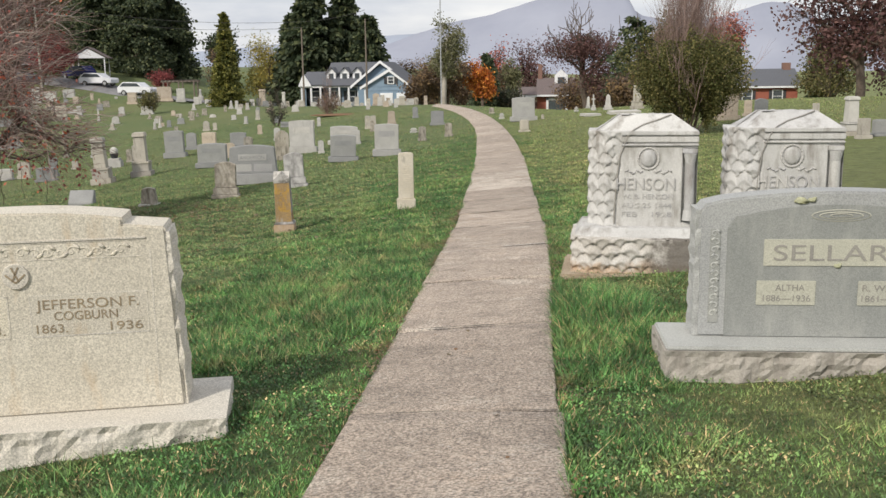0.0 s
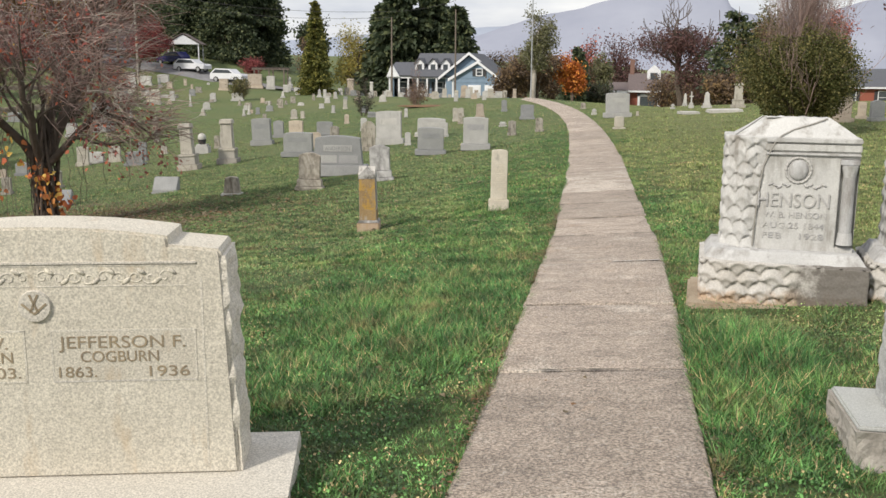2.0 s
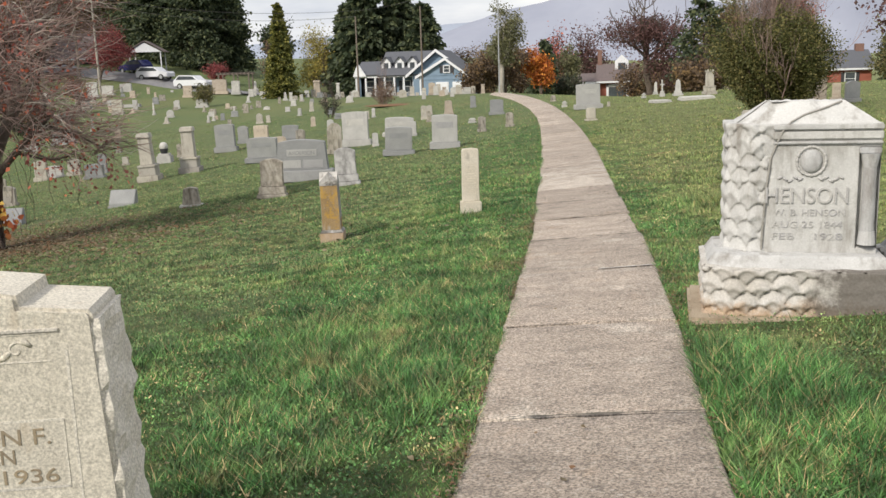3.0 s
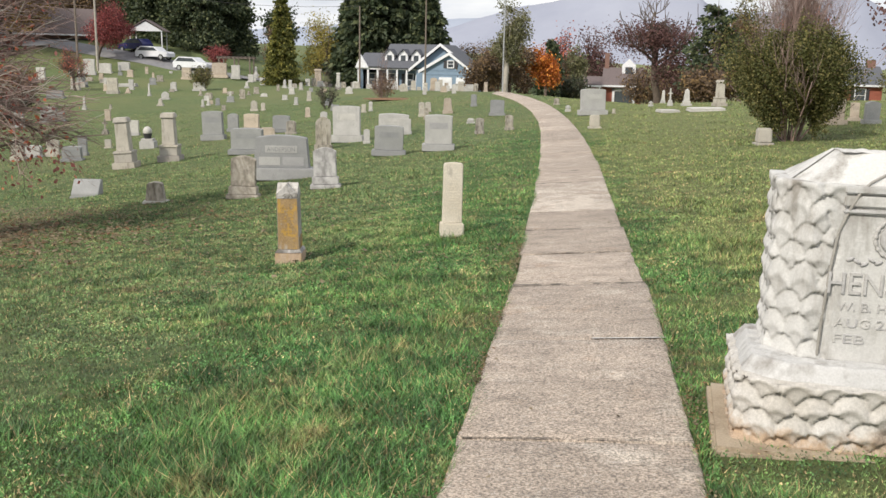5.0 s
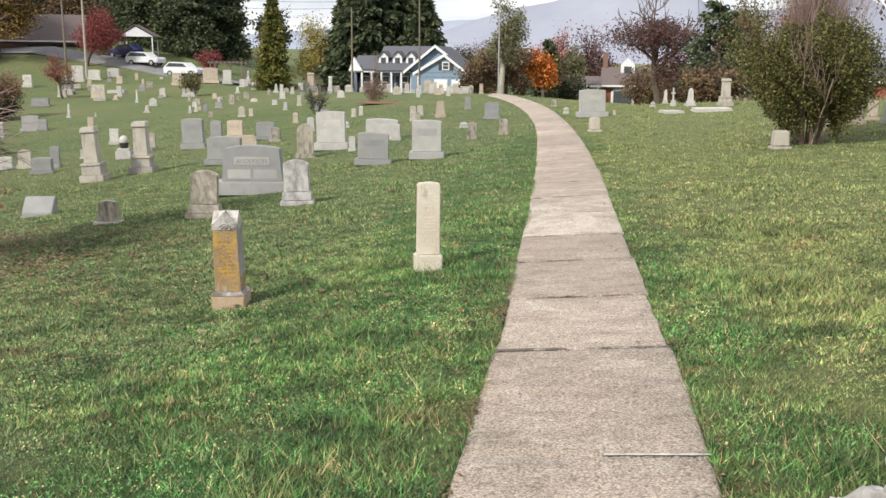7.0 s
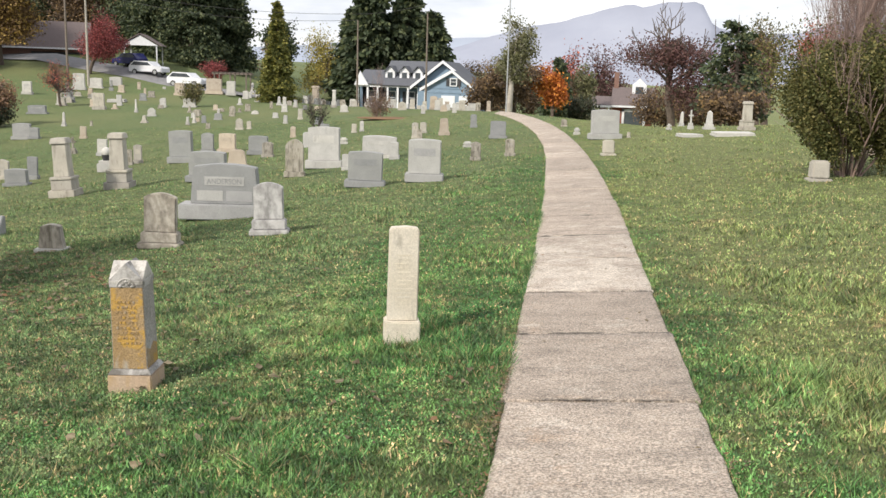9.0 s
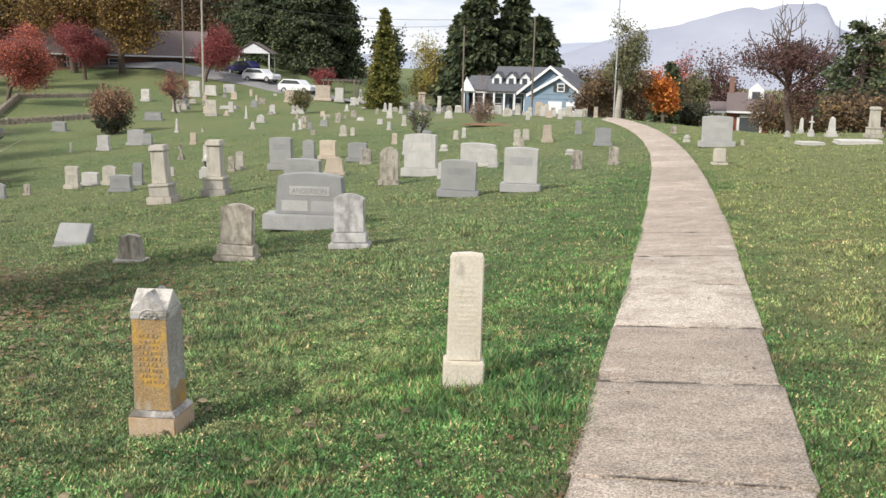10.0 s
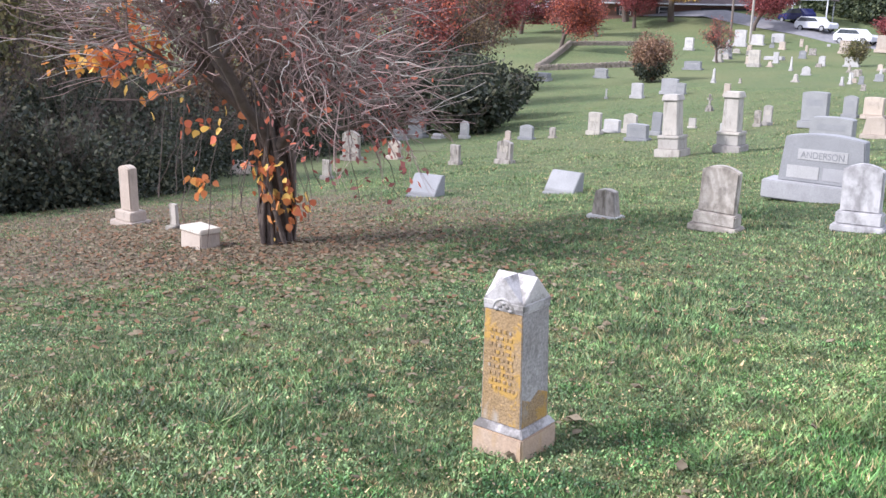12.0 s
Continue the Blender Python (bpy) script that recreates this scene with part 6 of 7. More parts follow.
# ---- houses ----
def slope(x0, z0, x1, z1, y0, y1, thick=0.14):
    """A roof plane from an eave to a ridge, both along y."""
    bm = bmesh.new()
    n = Vector((z0 - z1, 0, x1 - x0)).normalized() * thick
    if n.z < 0:
        n = -n
    lo = [bm.verts.new((x, y, z)) for x, y, z in ((x0, y0, z0), (x1, y0, z1), (x1, y1, z1), (x0, y1, z0))]
    hi = [bm.verts.new(v.co + n) for v in lo]
    bm.faces.new(lo)
    bm.faces.new(hi[::-1])
    for i in range(4):
        bm.faces.new((lo[i], hi[i], hi[(i + 1) % 4], lo[(i + 1) % 4]))
    bmesh.ops.recalc_face_normals(bm, faces=bm.faces[:])
    return bm


def slope_y(y0, z0, y1, z1, x0, x1, thick=0.14):
    """A roof plane whose eave and ridge run along x."""
    bm = slope(y0, z0, y1, z1, x0, x1, thick)
    for v in bm.verts:
        v.co = Vector((v.co.y, v.co.x, v.co.z))
    bmesh.ops.recalc_face_normals(bm, faces=bm.faces[:])
    return bm


def window(ob, x, z, w, h, y, shutters=True):
    win = part("window", box(w, 0.10, h, x=x, y=y, z=z, bevel=0), M_GLASS, ob)
    for s in (-1, 1):
        part("frame", box(0.09, 0.14, h + 0.16, x=x + s * (w / 2 + 0.04), y=y - 0.02, z=z - 0.08, bevel=0), M_TRIM, win)
        part("frame", box(w + 0.16, 0.13, 0.09, x=x, y=y - 0.02, z=z + (h if s > 0 else -0.09), bevel=0), M_TRIM, win)
        if shutters:
            part("shutter", box(0.34, 0.08, h + 0.1, x=x + s * (w / 2 + 0.28), y=y - 0.01, z=z - 0.05, bevel=0), M_SHUTTER, win)
    part("muntin", box(w, 0.12, 0.05, x=x, y=y - 0.01, z=z + h / 2, bevel=0), M_TRIM, win)


def siding(ob, x0, x1, z0, z1, y, name="siding_board"):
    z = z0
    while z < z1:
        part(name, box(x1 - x0, 0.05, 0.03, x=(x0 + x1) / 2, y=y, z=z, bevel=0), M_SIDING, ob)
        z += 0.42


def gable_trim(ob, x0, xm, x1, ze, zp, y):
    for xa, xb, za, zb in ((x0, xm, ze, zp), (xm, x1, zp, ze)):
        o = [(xa, za - 0.05), (xb, zb - 0.05), (xb, zb + 0.25), (xa, za + 0.25)]
        if xa > xb:
            o = o[::-1]
        part("fascia", extruded(o, 0.16, 0, y=y), M_TRIM, ob)


def blue_house():
    ob = root("house", pose(0, 0, fall(-20.0, 100.0)), "blue-grey sided house with white trim, dormers and garage", "house")
    zb = 3.4
    part("wall", extruded([(-21.3, zb), (-15.6, zb), (-15.6, 6.2), (-18.7, 8.55), (-21.3, 6.6)], 8, 0, y=104.2), M_SIDING, ob)
    part("roof", slope(-22.0, 6.05, -18.7, 8.75, 99.7, 108.5), M_SHINGLE, ob)
    part("roof", slope(-15.0, 5.85, -18.7, 8.75, 99.7, 108.5), M_SHINGLE, ob)
    gable_trim(ob, -22.0, -18.7, -15.0, 6.05, 8.70, 99.72)
    part("wall", extruded([(-20.05, zb), (-15.2, zb), (-15.2, 6.2), (-17.35, 7.75), (-20.05, 6.2)], 3, 0, y=99.3), M_SIDING, ob)
    part("roof", slope(-20.5, 5.95, -17.35, 7.85, 97.5, 100.5), M_SHINGLE, ob)
    part("roof", slope(-14.85, 6.2, -17.35, 7.85, 97.5, 100.5), M_SHINGLE, ob)
    gable_trim(ob, -20.5, -17.35, -14.85, 5.95, 7.80, 97.55)
    siding(ob, -20.0, -15.25, 5.8, 6.3, 97.78)
    for x in (-20.0, -15.25):
        part("corner_board", box(0.16, 0.14, 2.9, x=x, y=97.8, z=zb, bevel=0), M_TRIM, ob)
    for x in (-17.7, -15.95):
        door = part("garage_door", box(1.35, 0.10, 2.05, x=x, y=97.78, z=3.5, bevel=0.01), M_TRIM, ob)
        for k in range(4):
            part("door_panel", box(1.2, 0.05, 0.42, x=x, y=97.73, z=3.55 + 0.5 * k, bevel=0.01), M_TRIM, door)
    window(ob, -17.2, 6.55, 0.55, 0.62, 97.76)
    # long wing with porch and three dormers
    part("wall", box(6.4, 6.0, 6.2 - zb, x=-24.2, y=104.5, z=zb, bevel=0), M_SIDING, ob)
    part("roof", slope_y(100.2, 6.25, 104.5, 8.75, -25.2, -18.7), M_SHINGLE, ob)
    part("roof", slope_y(108.8, 6.25, 104.5, 8.75, -25.2, -18.7), M_SHINGLE, ob)
    part("roof", slope_y(100.2, 6.35, 104.0, 7.75, -27.9, -25.1), M_SHINGLE, ob, "lower porch wing roof")
    part("wall", box(2.6, 5.0, 6.3 - zb, x=-26.4, y=104.0, z=zb, bevel=0), M_SIDING, ob)
    part("gable", extruded([(-27.9, 6.3), (-26.4, 6.3), (-27.3, 7.7)], 0.2, 0, y=100.2), M_TRIM, ob, "white porch gable")
    part("porch_beam", box(6.9, 0.2, 0.22, x=-24.4, y=100.4, z=6.15, bevel=0), M_TRIM, ob)
    for k in range(7):
        part("porch_post", box(0.18, 0.18, 2.8, x=-27.6 + 1.05 * k, y=100.4, z=zb, bevel=0), M_TRIM, ob)
    for k in range(3):
        window(ob, -26.3 + 2.0 * k, 4.5, 0.8, 1.2, 101.45)
    for x in (-24.5, -23.0, -21.6):
        d = part("dormer", extruded([(x - 0.5, 6.9), (x + 0.5, 6.9), (x + 0.5, 7.75), (x, 8.2), (x - 0.5, 7.75)], 2.4, 0, y=102.6), M_TRIM, ob)
        part("pane", box(0.5, 0.06, 0.6, x=x, y=101.38, z=7.05, bevel=0), M_GLASS, d)
        part("dormer_roof", slope(x - 0.62, 7.62, x, 8.28, 101.2, 104.0, 0.08), M_SHINGLE, d)
        part("dormer_roof", slope(x + 0.62, 7.62, x, 8.28, 101.2, 104.0, 0.08), M_SHINGLE, d)


def brick_cottage():
    ob = root("house", pose(0, 0, fall(0.0, 110.0)), "low red brick house with white garage trim and brown roof", "house")
    part("wall", box(4.2, 6, 2.4, x=-0.1, y=112, z=2.8, bevel=0), M_BRICK, ob)
    part("roof", slope_y(108.4, 5.05, 112, 6.9, -2.3, 2.3), M_DARKROOF, ob)
    part("roof", slope_y(115.6, 5.05, 112, 6.9, -2.3, 2.3), M_DARKROOF, ob)
    part("eave", box(4.5, 0.2, 0.2, x=0.0, y=108.4, z=4.95, bevel=0), M_TRIM, ob)
    part("carport_roof", slope_y(108.2, 5.05, 111, 5.9, -5.7, -2.3), M_DARKROOF, ob)
    part("carport_fascia", box(3.4, 0.2, 0.22, x=-4.0, y=108.2, z=4.9, bevel=0), M_TRIM, ob)
    for x in (-5.5, -4.0, -2.5):
        part("carport_post", box(0.16, 0.16, 2.4, x=x, y=108.3, z=2.6, bevel=0), M_TRIM, ob)
    # solid dark box stands in for the shaded inside of the open garage
    g = part("garage_opening", box(1.9, 0.2, 1.6, x=0.1, y=108.95, z=2.9, bevel=0), M_GLASS, ob)
    for x in (-1.0, 1.2):
        part("jamb", box(0.25, 0.26, 1.9, x=x, y=108.9, z=2.9, bevel=0), M_TRIM, g)
    part("lintel", box(2.5, 0.26, 0.3, x=0.1, y=108.9, z=4.5, bevel=0), M_TRIM, g)
    part("chimney", box(0.5, 0.6, 3.4, x=-1.9, y=112, z=5.2, bevel=0.02), M_BRICKBROWN, ob)
    d = part("dormer", extruded([(-0.2, 6.0), (1.3, 6.0), (1.3, 7.3), (0.55, 8.0), (-0.2, 7.3)], 1.6, 0, y=111.5), M_TRIM, ob)
    part("pane", box(0.8, 0.06, 0.8, x=0.55, y=110.66, z=6.3, bevel=0), M_GLASS, d)


def brick_house():
    ob = root("house", pose(0, 0, fall(24.0, 114.0)), "red brick house with dark hipped roof and white windows", "house")
    part("wall", box(6.9, 7, 3.6, x=24.2, y=116.5, z=1.9, bevel=0), M_BRICK, ob)
    part("roof", slope_y(112.6, 5.45, 116.5, 7.4, 20.3, 28.0), M_SHINGLE, ob)
    part("roof", slope_y(120.4, 5.45, 116.5, 7.4, 20.3, 28.0), M_SHINGLE, ob)
    part("eave", box(7.7, 0.2, 0.2, x=24.15, y=112.6, z=5.35, bevel=0), M_TRIM, ob)
    part("chimney", box(0.9, 0.8, 2.0, x=27.0, y=116.5, z=6.2, bevel=0.03), M_BRICKBROWN, ob)
    for x in (22.0, 25.4):
        window(ob, x, 3.7, 1.0, 1.35, 112.95)
    window(ob, 25.0, 2.3, 0.9, 0.6, 112.95, False)


def ranch_house():
    ob = root("house", pose(-81.0, 113.0, 9.2 + fall(-81.0, 113.0), 0, 0, 32), "long low brown brick ranch house with grey roof", "house")
    part("wall", box(26, 7, 2.6, z=-0.5, bevel=0), M_BRICKBROWN, ob)
    part("roof", slope_y(-4.4, 2.0, 0, 5.4, -13.6, 13.6), M_DARKROOF, ob)
    part("roof", slope_y(4.4, 2.0, 0, 5.4, -13.6, 13.6), M_DARKROOF, ob)
    part("eave", box(27, 0.2, 0.18, y=-4.4, z=1.95, bevel=0), M_TRIM, ob)
    for x in (-8, -3, 2):
        window(ob, x, 0.6, 1.3, 1.0, -3.52)
    # shade under the carport is put in as a dark box on the wall
    part("carport", box(6, 0.3, 2.0, x=9.5, y=-3.5, z=-0.4, bevel=0), M_SHUTTER, ob, "dark box standing for the shaded carport opening")


def car(x, y, yaw, paint, label, z=None):
    ob = root("car", pose(x, y, g_lift(x, y) if z is None else z, 0, 0, yaw), label, "car")
    o = [(-2.25, 0.35), (2.25, 0.35), (2.3, 0.75), (2.1, 0.95), (1.1, 1.05), (0.45, 1.55), (-1.5, 1.62), (-2.1, 1.15), (-2.3, 0.95)]
    part("body", extruded(o, 1.75, 0.06), paint, ob)
    g = [(-1.95, 1.08), (0.95, 1.06), (0.42, 1.48), (-1.45, 1.54)]
    part("window", extruded(g, 1.78, 0.02), M_GLASS, ob)
    for px in (-1.4, 1.4):
        for s in (-1, 1):
            bm = bmesh.new()
            bmesh.ops.create_cone(bm, cap_ends=True, segments=18, radius1=0.34, radius2=0.34, depth=0.22)
            wheel = part("wheel", bm, M_TYRE, ob, m=pose(px, s * 0.80, 0.34, 90, 0, 0))
            bm = bmesh.new()
            bmesh.ops.create_cone(bm, cap_ends=True, segments=14, radius1=0.21, radius2=0.21, depth=0.25)
            part("rim", bm, M_STEEL, wheel)
    for s in (-1, 1):
        part("headlight", box(0.08, 0.35, 0.16, x=2.24, y=s * 0.62, z=0.72, bevel=0.02), M_TRIM, ob)


def pole(x, y, height, mat, label, name="utility_pole", arm=True, box_at=None, r=0.14):
    ob = root(name, pose(x, y, g_lift(x, y) - 0.1), label, "pole")
    V, F = tube_mesh([(np.array([(0, 0, 0), (0, 0, height * 0.5), (0, 0, height)]), np.array([r, r * 0.85, r * 0.65]), 0)])
    raw_part("shaft", V, F, mat, ob)
    if arm:
        part("crossarm", box(1.8, 0.12, 0.12, z=height - 0.6, bevel=0.01), mat, ob)
        for k in (-0.8, 0.0, 0.8):
            part("insulator", box(0.08, 0.08, 0.16, x=k, z=height - 0.48, bevel=0.01), M_STEEL, ob)
    if box_at:
        bm = bmesh.new()
        bmesh.ops.create_cone(bm, cap_ends=True, segments=12, radius1=0.24, radius2=0.24, depth=0.7)
        part("transformer", bm, M_STEEL, ob, m=pose(0.35, 0, box_at))


def cable(a, b, sag):
    a, b = ((p[0], p[1], p[2] + fall(p[0], p[1])) for p in (a, b))
    s = np.linspace(0, 1, 14)
    pts = np.array(a)[None, :] * (1 - s[:, None]) + np.array(b)[None, :] * s[:, None]
    pts[:, 2] -= sag * 4 * s * (1 - s)
    V, F = tube_mesh([(pts, np.full(14, 0.018), 3)])
    tagged(raw_part("cable", V, F, M_WIRE), "thin black overhead power cable", "cable", "overhead cables")


def rubble_wall(a, b, height, seed):
    """A low dry wall of fieldstones between two places."""
    rng = random.Random(seed)
    ob = root("stone_wall", Matrix(), "low rubble fieldstone wall round a burial plot", "wall")
    A, B = Vector(a), Vector(b)
    n = max(4, int((B - A).length / 0.42))
    d = (B - A).normalized()
    for row in range(2):
        for k in range(n):
            p = A + (B - A) * ((k + 0.5 * row) / n)
            z = g_lift(p.x, p.y) - 0.05 + row * height * 0.48
            bm = box(0.44 * rng.uniform(0.8, 1.05), 0.40 * rng.uniform(0.8, 1.1), height * 0.52 * rng.uniform(0.9, 1.15), bevel=0.05)
            part("stone", bm, M_ROCKWALL, ob, m=pose(p.x, p.y, z, 0, 0, math.degrees(math.atan2(d.y, d.x)) + rng.uniform(-8, 8)))


def mountains():
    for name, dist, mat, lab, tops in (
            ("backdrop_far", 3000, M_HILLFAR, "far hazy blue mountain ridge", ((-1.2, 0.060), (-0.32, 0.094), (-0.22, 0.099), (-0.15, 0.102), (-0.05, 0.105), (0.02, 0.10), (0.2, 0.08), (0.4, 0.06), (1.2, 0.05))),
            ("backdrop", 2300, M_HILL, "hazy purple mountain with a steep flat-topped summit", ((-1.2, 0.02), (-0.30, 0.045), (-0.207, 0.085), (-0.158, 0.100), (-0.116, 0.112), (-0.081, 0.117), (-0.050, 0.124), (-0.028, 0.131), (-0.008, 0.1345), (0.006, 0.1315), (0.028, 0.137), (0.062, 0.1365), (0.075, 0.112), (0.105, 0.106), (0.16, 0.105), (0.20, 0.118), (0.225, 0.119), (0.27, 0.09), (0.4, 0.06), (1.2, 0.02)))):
        xs = np.linspace(-1.1, 1.1, 260)
        zs = np.interp(xs, [t[0] for t in tops], [t[1] - 0.0577 + 0.0175 * t[0] for t in tops])
        V, F = [], []
        for i, (x, z) in enumerate(zip(xs, zs)):
            z = z + 0.0022 * noise.noise((x * 14, dist, 0)) + 0.0012 * noise.noise((x * 60, dist, 3))
            for f, back in ((0.0, -0.12), (0.35, -0.07), (0.7, -0.03), (1.0, 0.0), (0.0, 0.3)):
                k = dist * (1 + back)
                V.append((x * k + (noise.noise((x * 9, f * 3, dist)) * 60 if 0 < f < 1 else 0), k, -20 + (z * dist + 22) * f))
        for i in range(len(xs) - 1):
            for r in range(4):
                a = i * 5 + r
                F.append((a, a + 5, a + 6, a + 1))
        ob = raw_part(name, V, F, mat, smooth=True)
        tagged(ob, lab, "mountain", kind="structure")


def carport(x, y, yaw):
    ob = root("carport", pose(x, y, g_lift(x, y), 0, 0, yaw), "small open carport with a white gable", "carport")
    for px in (-1.9, 1.9):
        for py in (-2.4, 2.4):
            part("post", box(0.14, 0.14, 2.4, x=px, y=py, bevel=0.01), M_TRIM, ob)
    part("gable", extruded([(-2.1, 2.35), (2.1, 2.35), (0, 3.55)], 0.12, 0, y=-2.5), M_TRIM, ob, "white boarded gable")
    for s in (-1, 1):
        part("roof", slope(s * 2.4, 2.3, 0, 3.7, -2.7, 2.7, 0.10), M_DARKROOF, ob)


def pergola(x, y, yaw):
    ob = root("pergola", pose(x, y, g_lift(x, y), 0, 0, yaw), "low weathered timber shelter with a flat slatted top", "shelter")
    for px in (-1.8, 0.0, 1.8):
        for py in (-1.1, 1.1):
            part("post", box(0.14, 0.14, 1.9, x=px, y=py, bevel=0.01), M_POLE, ob)
    for py in (-1.1, 1.1):
        part("beam", box(4.2, 0.10, 0.18, y=py, z=1.9, bevel=0.01), M_POLE, ob)
    for k in range(9):
        part("slat", box(0.10, 2.7, 0.10, x=-1.9 + 0.475 * k, z=2.08, bevel=0.01), M_POLE, ob)


pergola(-45.0, 109.0, 10)
mountains()
blue_house()
brick_cottage()
brick_house()
ranch_house()

# road along the upper slope
def road():
    V, F = [], []
    pts = [(-140, 118), (-100, 113.5), (-80, 111.5), (-66, 111), (-56, 110), (-48, 107.5), (-42, 107), (-34, 112)]
    xs = np.linspace(-140, -34, 60)
    ys = np.interp(xs, [p[0] for p in pts], [p[1] for p in pts])
    for i, (x, y) in enumerate(zip(xs, ys)):
        for k in range(5):
            yy = y + (k - 2) * 1.1
            V.append((x, yy, g_lift(x, yy) + 0.05 + 0.02 * (2 - abs(k - 2))))
        if i:
            for k in range(4):
                a = (i - 1) * 5 + k
                F.append((a, a + 5, a + 6, a + 1))
    tagged(raw_part("road", V, F, M_ASPHALT, smooth=True), "pale grey asphalt road along the upper slope", "road", kind="structure")


road()
car(-49.8, 107.6, -8, M_CARWHITE, "white estate car on the upper road")
carport(-59.6, 115.6, 20)
car(-60.2, 113.2, 160, M_CARBLUE, "dark blue car parked before the carport")
car(-56.2, 110.6, -8, M_CARWHITE, "white saloon car parked on the upper road")

TREE_X, TREE_Y = -11.0, 16.45
vine_tree(TREE_X, TREE_Y)
shrub(4.40, 28.3, 3.1, 1.80, M_SHRUBLEAF, "large olive-green shrub with bare shoots above, round a pedestal", 3, 46000, 0.055, 22, 110, M_TWIG, flare=(0.54, 0.66))
for k, (x, y, hh, sp) in enumerate(((-63, 127, 19, 4.4), (-57.5, 125, 19.5, 4.6), (-54.5, 129, 16.5, 3.6), (-66.5, 130, 16, 4.4))):
    conifer(x, y, hh, sp, M_CONIFER, "tall dense dark cedar behind the road, green to the ground", 230 + k, 36, 0.44, (0.62, 0.50, 0.55, 0.6)[k], 0.03, 52)
for k, (x, y, hh, sp) in enumerate(((-118, 130, 18, 7.0), (-112, 112, 14, 6.0))):
    broadleaf(x, y, hh, sp, M_CONIFER, "tall dense dark evergreen tree behind the road", 100 + k, 15000, 0.42, fill=0.85, low=0.1)
for k, (x, y, hh, sp, mt) in enumerate(((-78, 134, 17, 6.5, M_BROWNLEAF), (-90, 138, 18, 7.0, M_OLIVE), (-104, 134, 18, 7.0, M_BROWNLEAF), (-73, 139, 18, 6.5, M_OLIVE), (-84, 142, 20, 7.0, M_BROWNLEAF), (-97, 144, 20, 7.5, M_BROWNLEAF))):
    broadleaf(x, y, hh, sp, mt, "tall brown autumn tree in the woods behind the road", 200 + k, 9000, 0.36, fill=0.85, low=0.1, twig=0.03)
for k, (x, y, hh, sp) in enumerate(((-79.0, 105.5, 13.5, 7.5), (-90, 104, 14, 7.5), (-72.5, 106.0, 12.0, 5.0))):
    broadleaf(x, y, hh, sp, M_BRONZE, "large oak with bronze and yellow leaves before the ranch house", 210 + k, 14000, 0.30, fill=0.95, low=0.36, twig=0.03)
conifer(-33.2, 92.5, 9.3, 1.75, M_ARBOR, "conical golden-green arborvitae among graves", 7, 40, 0.24, 0.9, 0.03, 44)
for k, (x, y, hh, sp) in enumerate(((-31.5, 119, 17.0, 5.0), (-27.5, 121, 15.5, 5.2), (-23.6, 118, 12.0, 3.8), (-34.5, 122, 12.5, 3.6))):
    conifer(x, y, hh, sp, M_CONIFER, "tall dark spruce behind the blue house", 20 + k, 26, 0.75, 0.75, 0.06, 26)
broadleaf(-38.0, 122, 9.6, 4.2, M_YELLOW, "yellow autumn tree beyond the graves", 31, 4200, 0.24, fill=0.9, low=0.2)
broadleaf(-45, 120, 8.5, 3.2, M_CONIFER, "dark evergreen tree beyond the road", 32, 2600, 0.4, fill=0.8)
broadleaf(-41.5, 113, 6.5, 2.6, M_BROWNLEAF, "brown half-bare tree beyond the graves", 33, 700, 0.22)
broadleaf(-9.4, 80, 8.0, 2.3, M_GREENY, "slim tree with pale trunk and thin green leaves", 34, 4200, 0.17, M_PALEBARK, low=0.45, twig=0.015)
for k, (x, y, hh, sp, mt) in enumerate(((-14.5, 116, 5.6, 3.6, M_BROWNLEAF), (-11.5, 118, 6.0, 3.4, M_BROWNLEAF), (-7.5, 117, 5.4, 3.0, M_BROWNLEAF), (-19, 126, 8.0, 3.6, M_BROWNLEAF), (-12.5, 88, 4.2, 2.2, M_BROWNLEAF), (-10.2, 90, 5.4, 2.4, M_BROWNLEAF))):
    broadleaf(x, y, hh, sp, mt, "brown half-bare tree in the far thicket", 40 + k, 3200, 0.20, fill=0.8, low=0.1, twig=0.018)
broadleaf(-7.0, 91, 4.9, 1.8, M_ORANGE, "small bright orange maple in leaf", 50, 3200, 0.22, fill=0.8, low=0.12)
conifer(-7.3, 102, 6.4, 1.6, M_CONIFER, "small dark spruce beyond the cottage", 51, 16, 0.4)
broadleaf(-4.8, 104, 6.6, 1.5, M_GREENY, "small pale green tree by the cottage", 52, 1000, 0.25)
shrub(-4.6, 94, 2.6, 1.6, M_DARKSHRUB, "dark evergreen shrub by the cottage", 53, 1600, 0.2, 12)
broadleaf(2.6, 73, 8.8, 4.4, M_MAUVE, "bare-topped tree with plum-brown leaves", 60, 9000, 0.15, fill=0.7, low=0.22, leafy=0.70, twig=0.024)
broadleaf(-3.5, 123, 10.0, 4.0, M_MAUVE, "plum-brown autumn tree near the cottage", 61, 2600, 0.24, fill=0.8, low=0.2)
broadleaf(-8.0, 122, 9.5, 3.6, M_PINKLEAF, "russet autumn tree behind the cottage", 62, 2000, 0.26, fill=0.8)
conifer(5.8, 67, 6.8, 2.6, M_CONIFER, "ragged dark evergreen tree beyond the graves", 63, 9, 0.30, 0.6, 0.2, 20)
shrub(5.4, 64, 2.4, 2.2, M_BROWNLEAF, "brown leafy hedge shrub", 64, 2200, 0.2, 14)
